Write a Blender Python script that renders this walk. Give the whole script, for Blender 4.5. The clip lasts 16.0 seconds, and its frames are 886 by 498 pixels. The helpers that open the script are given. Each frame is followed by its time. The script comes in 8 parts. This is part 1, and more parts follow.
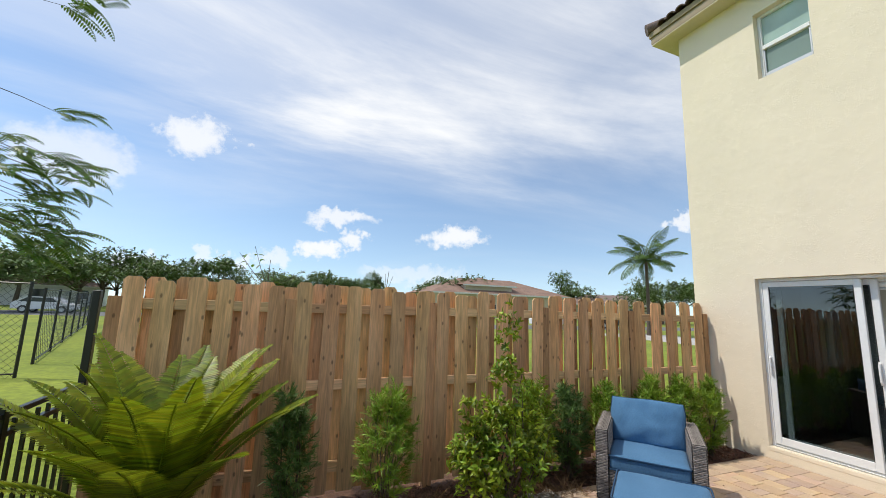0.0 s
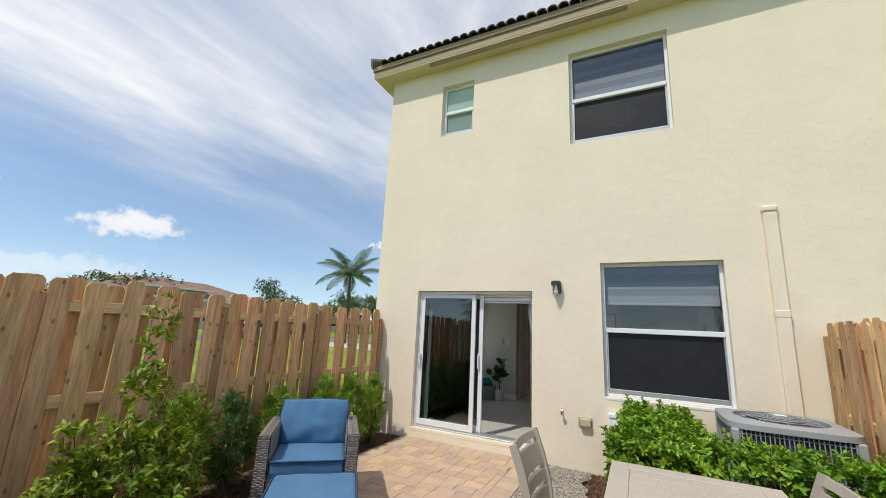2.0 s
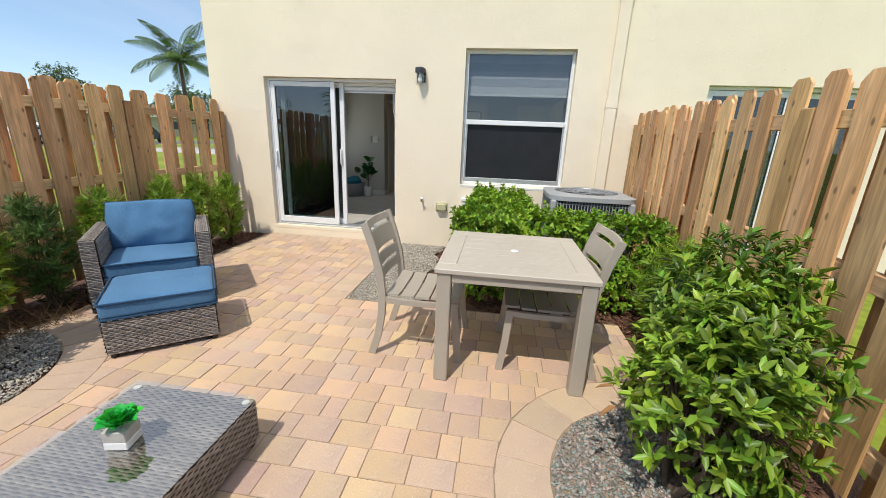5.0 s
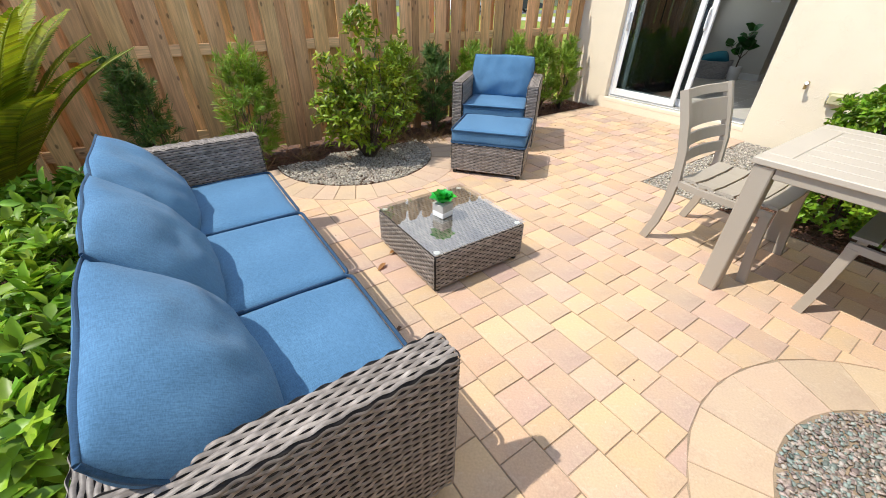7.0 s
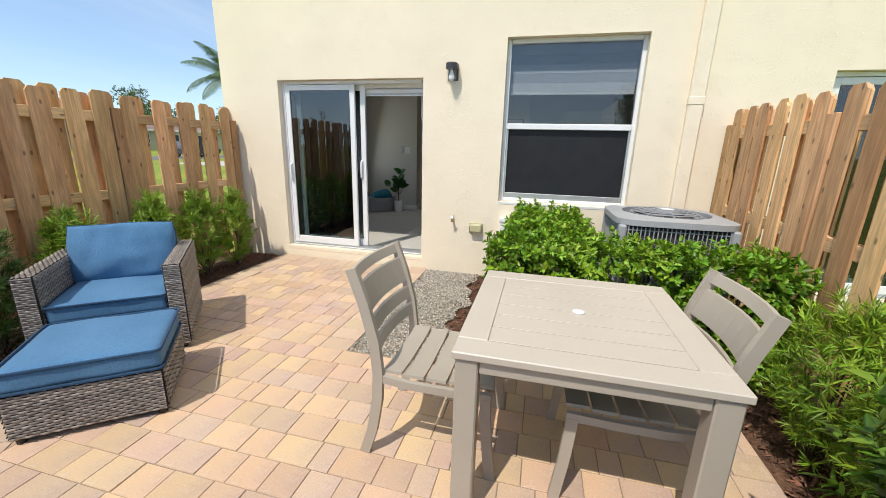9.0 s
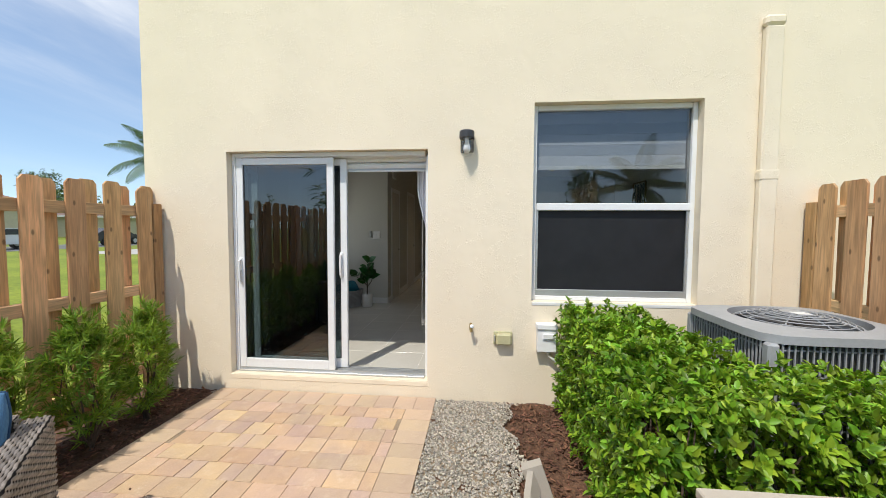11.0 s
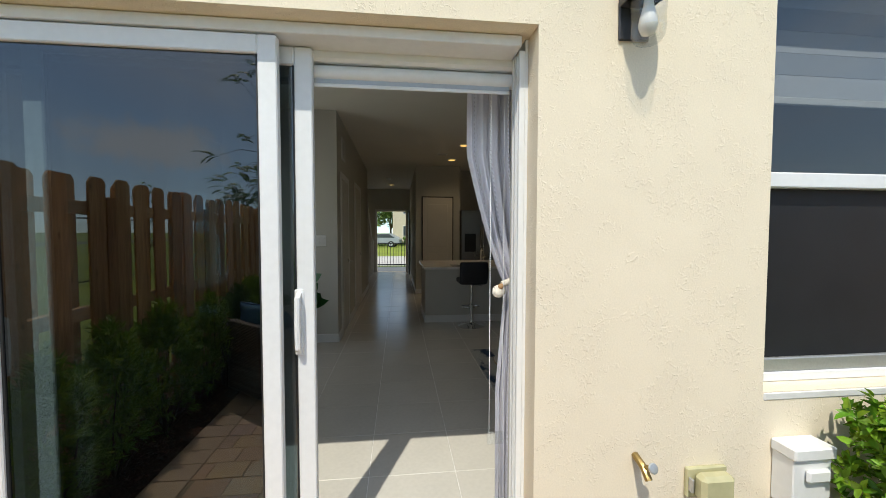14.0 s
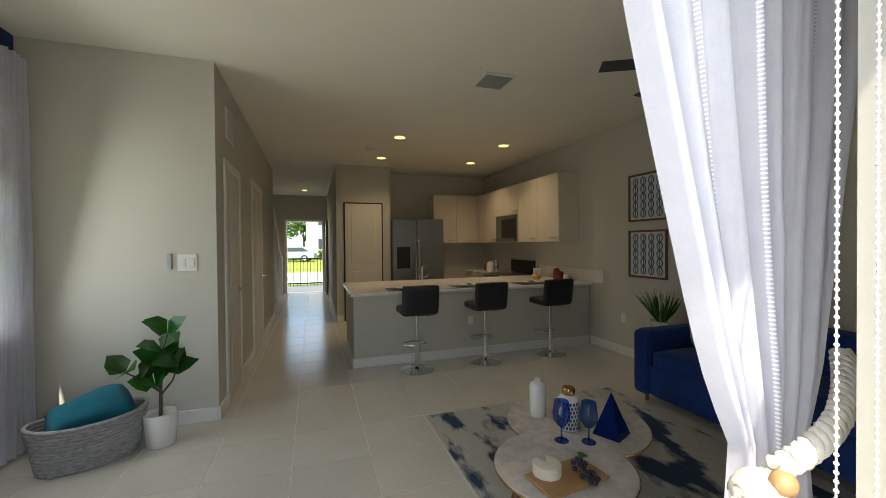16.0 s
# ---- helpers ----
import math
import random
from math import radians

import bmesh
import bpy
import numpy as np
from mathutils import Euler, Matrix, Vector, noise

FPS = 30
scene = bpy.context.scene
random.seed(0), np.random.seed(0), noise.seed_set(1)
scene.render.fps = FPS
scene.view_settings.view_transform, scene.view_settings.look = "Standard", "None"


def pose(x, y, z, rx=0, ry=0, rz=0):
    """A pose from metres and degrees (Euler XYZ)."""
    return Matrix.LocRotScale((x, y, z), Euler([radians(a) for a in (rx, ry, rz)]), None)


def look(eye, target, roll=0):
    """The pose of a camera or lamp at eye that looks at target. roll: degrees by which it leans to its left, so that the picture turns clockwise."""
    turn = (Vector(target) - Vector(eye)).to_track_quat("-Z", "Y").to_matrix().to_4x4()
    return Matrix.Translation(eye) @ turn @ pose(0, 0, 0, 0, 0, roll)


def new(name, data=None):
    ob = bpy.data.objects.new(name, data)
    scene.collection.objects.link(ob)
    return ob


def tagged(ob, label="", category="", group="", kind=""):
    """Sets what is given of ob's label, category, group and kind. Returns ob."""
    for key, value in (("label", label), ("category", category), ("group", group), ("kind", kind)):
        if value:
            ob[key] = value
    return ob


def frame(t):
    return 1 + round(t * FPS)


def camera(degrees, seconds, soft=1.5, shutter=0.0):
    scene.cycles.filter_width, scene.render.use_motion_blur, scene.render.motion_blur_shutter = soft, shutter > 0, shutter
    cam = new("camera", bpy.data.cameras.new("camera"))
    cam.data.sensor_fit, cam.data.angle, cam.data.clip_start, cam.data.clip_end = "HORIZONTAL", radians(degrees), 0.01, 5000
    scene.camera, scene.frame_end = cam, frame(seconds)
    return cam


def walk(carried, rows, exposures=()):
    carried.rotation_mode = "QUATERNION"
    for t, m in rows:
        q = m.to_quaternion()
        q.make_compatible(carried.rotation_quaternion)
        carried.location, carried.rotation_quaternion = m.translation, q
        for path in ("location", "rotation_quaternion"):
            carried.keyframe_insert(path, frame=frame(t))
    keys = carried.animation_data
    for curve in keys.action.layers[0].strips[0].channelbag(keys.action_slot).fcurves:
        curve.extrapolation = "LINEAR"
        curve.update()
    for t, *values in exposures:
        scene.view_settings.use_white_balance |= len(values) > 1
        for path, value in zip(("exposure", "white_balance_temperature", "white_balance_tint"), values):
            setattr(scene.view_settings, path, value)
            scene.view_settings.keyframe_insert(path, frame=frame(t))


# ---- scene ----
cam = camera(98.2, 16.0, 0.6)
PATH = [
    (0, (0.201, 0.241, 1.682), (0.937, 2.077, 1.979), 1.9),
    (0.5, (0.308, 0.169, 1.677), (1.337, 1.85, 2.015), 2.2),
    (1, (0.349, 0.214, 1.652), (1.68, 1.661, 2.021), 2.6),
    (1.5, (0.394, 0.245, 1.612), (1.971, 1.412, 2.003), 2.9),
    (2, (0.449, 0.215, 1.592), (2.195, 1.101, 1.999), 2.8),
    (2.5, (0.506, 0.161, 1.59), (2.359, 0.773, 2.027), 2.7),
    (3, (0.526, 0.064, 1.633), (2.441, 0.442, 2.068), 2.2),
    (5.3, (0.607, 0.099, 1.431), (2.427, 0.492, 0.699), 1.4),
    (5.5, (0.591, 0.1, 1.407), (2.334, 0.651, 0.595), 1.6),
    (6, (0.544, 0.016, 1.373), (1.99, 1.023, 0.427), 1.9),
    (6.5, (0.497, -0.108, 1.367), (1.578, 1.211, 0.323), 1.3),
    (7, (0.509, -0.173, 1.351), (1.465, 1.193, 0.246), 0.7),
    (7.5, (0.652, -0.141, 1.339), (1.806, 1.08, 0.254), 2.1),
    (8, (0.921, -0.06, 1.352), (2.402, 0.885, 0.396), 3.3),
    (8.5, (1.161, 0.007, 1.388), (2.898, 0.665, 0.646), 2.7),
    (9, (1.477, 0.166, 1.436), (3.354, 0.628, 0.926), 1.5),
    (9.5, (1.714, 0.38, 1.487), (3.66, 0.705, 1.155), 0.8),
    (10, (1.97, 0.649, 1.495), (3.944, 0.908, 1.303), 0.5),
    (10.2, (2.059, 0.723, 1.487), (4.037, 0.979, 1.334), 0.5),
    (12.5, (3.533, 1.625, 1.492), (5.529, 1.674, 1.379), 0.0),
    (13, (3.856, 1.75, 1.476), (5.852, 1.714, 1.352), 0.4),
    (13.5, (4.202, 1.912, 1.473), (6.192, 1.76, 1.358), 0.2),
    (14, (4.525, 1.969, 1.47), (6.511, 1.742, 1.385), 0.1),
    (14.5, (4.905, 1.972, 1.481), (6.883, 1.683, 1.439), 0.2),
    (15, (5.218, 1.979, 1.475), (7.181, 1.598, 1.453), -0.1),
    (15.5, (5.587, 2.016, 1.49), (7.526, 1.526, 1.467), -0.4),
    (16, (5.897, 1.995, 1.492), (7.792, 1.355, 1.468), -0.5),
]

EXPOSURES = [(0.0, -0.06, 6500, 10), (1.5, -0.13, 6500, 10), (3.2, -0.14, 6500, 10), (5.5, 0.24, 6500, 10), (7.0, 0.5, 6500, 10), (8.0, 0.4, 6500, 10), (9.0, 0.22, 6500, 10), (10.0, 0.12, 6500, 10), (12.5, 0.1, 6500, 10), (13.5, 0.12, 6500, 7), (14.5, 0.18, 6600, 7), (15.0, 0.26, 6600, 7), (15.5, 0.72, 6600, 7), (16.0, 1.62, 6800, 7)]
walk(cam, [(t, look(eye, target, roll)) for t, eye, target, roll in PATH], EXPOSURES)

# ---- light ----
# added fill lamps inside the half-open patio door and the side window, on top of the sky's own daylight
for nm, wide, high, power, eye, aim in (("door_fill", 0.72, 1.5, 2.7, (6.03, 1.92, 1.2), (8.0, 2.1, 1.2)),
                                        ("window_fill", 1.08, 1.4, 4.0, (8.635, 3.80, 1.70), (7.6, 0.0, 0.9))):
    day = bpy.data.lights.new(nm, "AREA")
    day.shape, day.size, day.size_y, day.energy, day.color = "RECTANGLE", wide, high, power, (0.93, 0.97, 1.0)
    new(nm, day).matrix_basis = look(eye, aim)

CUMULUS = ((113.6, 14.5, 6.5, 3.6, 0.60), (102.6, 20.0, 4.6, 2.8, 0.85), (83.8, 12.1, 5.0, 1.3, 0.80), (86.6, 7.7, 2.9, 1.6, 0.9), (81.5, 9.0, 2.7, 1.3, 0.85),
           (66.4, 10.2, 4.6, 1.8, 0.9), (108.1, 3.9, 3.8, 1.5, 0.8), (100.3, 5.6, 1.6, 1.3, 0.55), (96.1, 5.0, 2.0, 1.0, 0.6), (92.0, 5.8, 2.6, 1.2, 0.6), (35.5, 12.0, 1.8, 1.5, 0.8),
           (72.6, 4.6, 8.0, 1.6, 0.45), (20.0, 9.0, 5.0, 2.0, 0.7), (150.0, 10.0, 8.0, 3.0, 0.7), (-150.0, 9.0, 7.0, 3.0, 0.7), (190.0, 14.0, 8.0, 3.5, 0.7))
SUN_AZ, SUN_EL = 160.0, 58.0
world = bpy.data.worlds.new("sky")
scene.world = world
world.use_nodes = True
wn, wl = world.node_tree.nodes, world.node_tree.links
wn.clear()
sky = wn.new("ShaderNodeTexSky")
sky.sky_type = "NISHITA"
sky.sun_disc = False
sky.sun_elevation = radians(SUN_EL)
sky.sun_rotation = radians(90.0 - SUN_AZ)
lift = wn.new("ShaderNodeCombineXYZ")
sky.ozone_density = 1.4
sky.air_density = 1.2
sky.dust_density = 0.1
tc = wn.new("ShaderNodeTexCoord")
sep = wn.new("ShaderNodeSeparateXYZ")
wl.new(tc.outputs["Generated"], sep.inputs[0])


def wmath(op, a, b=0.0):
    n = wn.new("ShaderNodeMath")
    n.operation = op
    for i, v in enumerate((a, b)):
        if isinstance(v, (int, float)):
            n.inputs[i].default_value = v
        else:
            wl.new(v, n.inputs[i])
    return n.outputs[0]


wl.new(sep.outputs[0], lift.inputs[0])
wl.new(sep.outputs[1], lift.inputs[1])
wl.new(wmath("ADD", wmath("MAXIMUM", sep.outputs[2], 0.0), 0.09), lift.inputs[2])
wl.new(lift.outputs[0], sky.inputs["Vector"])
zup = wmath("ADD", wmath("MAXIMUM", sep.outputs[2], 0.0), 0.16)
comb = wn.new("ShaderNodeCombineXYZ")
wl.new(wmath("DIVIDE", sep.outputs[0], zup), comb.inputs[0])
wl.new(wmath("DIVIDE", sep.outputs[1], zup), comb.inputs[1])


def cloud_layer(scale, stretch, detail, rough, dist, lo, hi, seed):
    mp = wn.new("ShaderNodeMapping")
    mp.inputs["Scale"].default_value = (scale * stretch, scale, 1)
    mp.inputs["Rotation"].default_value = (0, 0, radians(35))
    mp.inputs["Location"].default_value = (seed, seed * 0.7, 0)
    wl.new(comb.outputs[0], mp.inputs[0])
    nz = wn.new("ShaderNodeTexNoise")
    nz.inputs["Scale"].default_value = 1.0
    nz.inputs["Detail"].default_value = detail
    nz.inputs["Roughness"].default_value = rough
    nz.inputs["Distortion"].default_value = dist
    wl.new(mp.outputs[0], nz.inputs["Vector"])
    mr = wn.new("ShaderNodeMapRange")
    mr.interpolation_type = "SMOOTHSTEP"
    mr.inputs["From Min"].default_value = lo
    mr.inputs["From Max"].default_value = hi
    wl.new(nz.outputs["Fac"], mr.inputs["Value"])
    return mr.outputs[0]


veil = cloud_layer(0.50, 0.50, 8.0, 0.58, 0.7, 0.33, 0.62, 3.1)
wisp = cloud_layer(1.3, 0.35, 9.0, 0.62, 0.5, 0.42, 0.72, 5.7)
low = wn.new("ShaderNodeMapRange")
low.interpolation_type = "SMOOTHSTEP"
low.inputs["From Min"].default_value = 0.16
low.inputs["From Max"].default_value = 0.42
wl.new(sep.outputs[2], low.inputs["Value"])

# small cumulus heads above the horizon, with ragged rims: bearing, height, half width, half height in degrees, weight
azim = wmath("ARCTAN2", sep.outputs[1], sep.outputs[0])
high = wmath("ARCSINE", sep.outputs[2])


def ragged(scale, amount, seed):
    nz = wn.new("ShaderNodeTexNoise")
    nz.noise_dimensions = "4D"
    nz.inputs["Scale"].default_value, nz.inputs["Detail"].default_value, nz.inputs["Roughness"].default_value, nz.inputs["W"].default_value = scale, 6.0, 0.62, seed
    wl.new(tc.outputs["Generated"], nz.inputs["Vector"])
    return wmath("MULTIPLY", wmath("SUBTRACT", nz.outputs["Fac"], 0.5), amount)


azim = wmath("ADD", azim, wmath("ADD", ragged(11.0, 0.20, 1.0), ragged(38.0, 0.12, 2.0)))
high = wmath("ADD", high, wmath("ADD", ragged(11.0, 0.09, 4.0), ragged(38.0, 0.07, 5.0)))
heads = None
for bearing, height, half_w, half_h, weight in CUMULUS:
    da = wmath("DIVIDE", wmath("SUBTRACT", azim, radians(bearing)), radians(half_w))
    de = wmath("DIVIDE", wmath("SUBTRACT", high, radians(height)), radians(half_h))
    rim_ = wn.new("ShaderNodeMapRange")
    rim_.interpolation_type = "SMOOTHSTEP"
    rim_.inputs["From Min"].default_value, rim_.inputs["From Max"].default_value = 1.25, 0.1
    rim_.inputs["To Max"].default_value = weight
    wl.new(wmath("ADD", wmath("MULTIPLY", da, da), wmath("MULTIPLY", de, de)), rim_.inputs["Value"])
    heads = rim_.outputs[0] if heads is None else wmath("MAXIMUM", heads, rim_.outputs[0])
thin = wmath("MULTIPLY", wmath("MULTIPLY", veil, wmath("ADD", wmath("MULTIPLY", wisp, 0.75), 0.42)), wmath("ADD", wmath("MULTIPLY", low.outputs[0], 0.80), 0.16))
cover = wmath("MINIMUM", wmath("MAXIMUM", thin, heads), 0.95)
cmix = wn.new("ShaderNodeMixRGB")
wl.new(cover, cmix.inputs[0])
tone = wn.new("ShaderNodeHueSaturation")
tone.inputs["Saturation"].default_value, tone.inputs["Value"].default_value = 1.0, 1.42
wl.new(sky.outputs[0], tone.inputs["Color"])
wl.new(tone.outputs[0], cmix.inputs[1])
cmix.inputs[2].default_value = (8.8, 8.9, 9.0, 1)
bg = wn.new("ShaderNodeBackground")
bg.inputs["Strength"].default_value = 0.12
wl.new(cmix.outputs[0], bg.inputs[0])
wout = wn.new("ShaderNodeOutputWorld")
wl.new(bg.outputs[0], wout.inputs[0])

sun = bpy.data.lights.new("sun", "SUN")
sun.energy, sun.angle, sun.color = 3.3, radians(0.6), (1.0, 0.94, 0.83)
sun_ob = new("sun", sun)
sd = Vector((math.cos(radians(SUN_AZ)) * math.cos(radians(SUN_EL)), math.sin(radians(SUN_AZ)) * math.cos(radians(SUN_EL)), math.sin(radians(SUN_EL))))
sun_ob.matrix_world = look(sd * 40, (0, 0, 0))

# ---- materials ----


def mat(name, base, rough=0.6, metal=0.0, var=0.12, scale=6.0, fine=90.0, bump=0.15, dist=0.004, hue=0.0, rand=0.0, island=0.0,
        base2=None, stretch=(1, 1, 1), coords="Object", spec=0.5, sub=0.0, mixlo=0.35, mixhi=0.65, coat=0.0, pick=0.0, fleck=None):
    """A surface with grain at two sizes, a colour that drifts, and fine relief."""
    m = bpy.data.materials.new(name)
    m.use_nodes = True
    n, l = m.node_tree.nodes, m.node_tree.links
    bs = n["Principled BSDF"]
    bs.inputs["Roughness"].default_value = rough
    bs.inputs["Metallic"].default_value = metal
    bs.inputs["Specular IOR Level"].default_value = spec
    bs.inputs["Coat Weight"].default_value = coat
    t = n.new("ShaderNodeTexCoord")
    mp = n.new("ShaderNodeMapping")
    mp.inputs["Scale"].default_value = stretch
    l.new(t.outputs[coords], mp.inputs[0])
    big = n.new("ShaderNodeTexNoise")
    big.inputs["Scale"].default_value = scale
    big.inputs["Detail"].default_value = 5
    l.new(mp.outputs[0], big.inputs["Vector"])
    small = n.new("ShaderNodeTexNoise")
    small.inputs["Scale"].default_value = fine
    small.inputs["Detail"].default_value = 4
    l.new(mp.outputs[0], small.inputs["Vector"])
    mr = n.new("ShaderNodeMapRange")
    mr.inputs["From Min"].default_value, mr.inputs["From Max"].default_value = mixlo, mixhi
    l.new(big.outputs["Fac"], mr.inputs["Value"])
    b2 = base2 or tuple(c * (1 - var) for c in base)
    mx = n.new("ShaderNodeMixRGB")
    mx.inputs[1].default_value, mx.inputs[2].default_value = (*base, 1), (*b2, 1)
    l.new(mr.outputs[0], mx.inputs[0])
    if pick:
        oi = n.new("ShaderNodeObjectInfo")
        a1, a2, a3 = n.new("ShaderNodeMath"), n.new("ShaderNodeMath"), n.new("ShaderNodeMath")
        a1.operation, a2.operation, a3.operation = "MULTIPLY", "FRACT", "MULTIPLY_ADD"
        a1.inputs[1].default_value = 13.77
        l.new(n.new("ShaderNodeNewGeometry").outputs["Random Per Island"] if island else oi.outputs["Random"], a1.inputs[0])
        l.new(a1.outputs[0], a2.inputs[0])
        sm = n.new("ShaderNodeMapRange")
        sm.interpolation_type = "SMOOTHSTEP"
        sm.inputs["From Min"].default_value, sm.inputs["From Max"].default_value = 0.3, 0.95
        l.new(a2.outputs[0], sm.inputs["Value"])
        l.new(sm.outputs[0], a3.inputs[0])
        a3.inputs[1].default_value = pick
        w2 = n.new("ShaderNodeMath")
        w2.operation = "MULTIPLY"
        w2.inputs[1].default_value = 1 - pick
        l.new(mr.outputs[0], w2.inputs[0])
        l.new(w2.outputs[0], a3.inputs[2])
        l.new(a3.outputs[0], mx.inputs[0])
    hv = n.new("ShaderNodeHueSaturation")
    l.new(mx.outputs[0], hv.inputs["Color"])
    for tone, size, lo, hi, amt in fleck or ():
        fn, fm, fx = n.new("ShaderNodeTexNoise"), n.new("ShaderNodeMapRange"), n.new("ShaderNodeMixRGB")
        fn.inputs["Scale"].default_value, fn.inputs["Detail"].default_value, fn.inputs["Roughness"].default_value = size, 7, 0.65
        l.new(t.outputs[coords], fn.inputs["Vector"])
        fm.inputs["From Min"].default_value, fm.inputs["From Max"].default_value, fm.inputs["To Max"].default_value = lo, hi, amt
        l.new(fn.outputs["Fac"], fm.inputs["Value"])
        l.new(fm.outputs[0], fx.inputs[0])
        fx.inputs[2].default_value = (*tone, 1)
        l.new(hv.inputs["Color"].links[0].from_socket, fx.inputs[1])
        l.new(fx.outputs[0], hv.inputs["Color"])
    val = n.new("ShaderNodeMapRange")
    val.inputs["To Min"].default_value, val.inputs["To Max"].default_value = 1 - var * 0.7, 1 + var * 0.7
    val.inputs["From Min"].default_value, val.inputs["From Max"].default_value = 0.3, 0.7
    l.new(small.outputs["Fac"], val.inputs["Value"])
    out = val.outputs[0]
    if rand or island:
        src = n.new("ShaderNodeObjectInfo").outputs["Random"] if rand else n.new("ShaderNodeNewGeometry").outputs["Random Per Island"]
        amount = rand or island
        rr = n.new("ShaderNodeMapRange")
        rr.inputs["To Min"].default_value, rr.inputs["To Max"].default_value = 1 - amount, 1 + amount
        l.new(src, rr.inputs["Value"])
        mm = n.new("ShaderNodeMath")
        mm.operation = "MULTIPLY"
        l.new(out, mm.inputs[0])
        l.new(rr.outputs[0], mm.inputs[1])
        out = mm.outputs[0]
        if hue:
            hh = n.new("ShaderNodeMath")
            hh.operation = "MULTIPLY_ADD"
            frac = n.new("ShaderNodeMath")
            frac.operation = "FRACT"
            mul = n.new("ShaderNodeMath")
            mul.operation = "MULTIPLY"
            mul.inputs[1].default_value = 7.31
            l.new(src, mul.inputs[0])
            l.new(mul.outputs[0], frac.inputs[0])
            l.new(frac.outputs[0], hh.inputs[0])
            hh.inputs[1].default_value, hh.inputs[2].default_value = hue, 0.5 - hue / 2
            l.new(hh.outputs[0], hv.inputs["Hue"])
    l.new(out, hv.inputs["Value"])
    l.new(hv.outputs[0], bs.inputs["Base Color"])
    if bump:
        bp = n.new("ShaderNodeBump")
        bp.inputs["Strength"].default_value, bp.inputs["Distance"].default_value = bump, dist
        l.new(small.outputs["Fac"], bp.inputs["Height"])
        l.new(bp.outputs[0], bs.inputs["Normal"])
    if sub:
        tr = n.new("ShaderNodeBsdfTranslucent")
        l.new(hv.outputs[0], tr.inputs[0])
        ms = n.new("ShaderNodeMixShader")
        ms.inputs[0].default_value = sub
        l.new(bs.outputs[0], ms.inputs[1])
        l.new(tr.outputs[0], ms.inputs[2])
        l.new(ms.outputs[0], n["Material Output"].inputs[0])
    return m


def stucco(name, base, amount=0.55):
    """Hand-trowelled stucco: smooth patches with raised ragged ridges between them."""
    m = mat(name, base, rough=0.88, var=0.05, scale=1.2, fine=160, bump=0.12, dist=0.002)
    n, l = m.node_tree.nodes, m.node_tree.links
    t = [x for x in n if x.type == "TEX_COORD"][0]

    def noisy(scale, detail, dist):
        x = n.new("ShaderNodeTexNoise")
        x.inputs["Scale"].default_value, x.inputs["Detail"].default_value, x.inputs["Distortion"].default_value = scale, detail, dist
        l.new(t.outputs["Object"], x.inputs["Vector"])
        return x.outputs["Fac"]

    def rng(v, a, b):
        x = n.new("ShaderNodeMapRange")
        x.interpolation_type = "SMOOTHSTEP"
        x.inputs["From Min"].default_value, x.inputs["From Max"].default_value = a, b
        l.new(v, x.inputs["Value"])
        return x.outputs[0]

    def mul(a, b):
        x = n.new("ShaderNodeMath")
        x.operation = "MULTIPLY"
        l.new(a, x.inputs[0])
        l.new(b, x.inputs[1])
        return x.outputs[0]

    ridge = mul(rng(noisy(66, 4, 0.9), 0.52, 0.64), rng(noisy(6.5, 5, 0.6), 0.42, 0.64))
    bp = n.new("ShaderNodeBump")
    bp.inputs["Strength"].default_value, bp.inputs["Distance"].default_value = amount, 0.006
    l.new(ridge, bp.inputs["Height"])
    old = [x for x in n if x.type == "BUMP" and x != bp][0]
    l.new(old.outputs[0], bp.inputs["Normal"])
    wav = n.new("ShaderNodeBump")
    wav.inputs["Strength"].default_value, wav.inputs["Distance"].default_value = 0.35, 0.02
    l.new(noisy(4, 2, 0.2), wav.inputs["Height"])
    l.new(bp.outputs[0], wav.inputs["Normal"])
    l.new(wav.outputs[0], n["Principled BSDF"].inputs["Normal"])
    return m


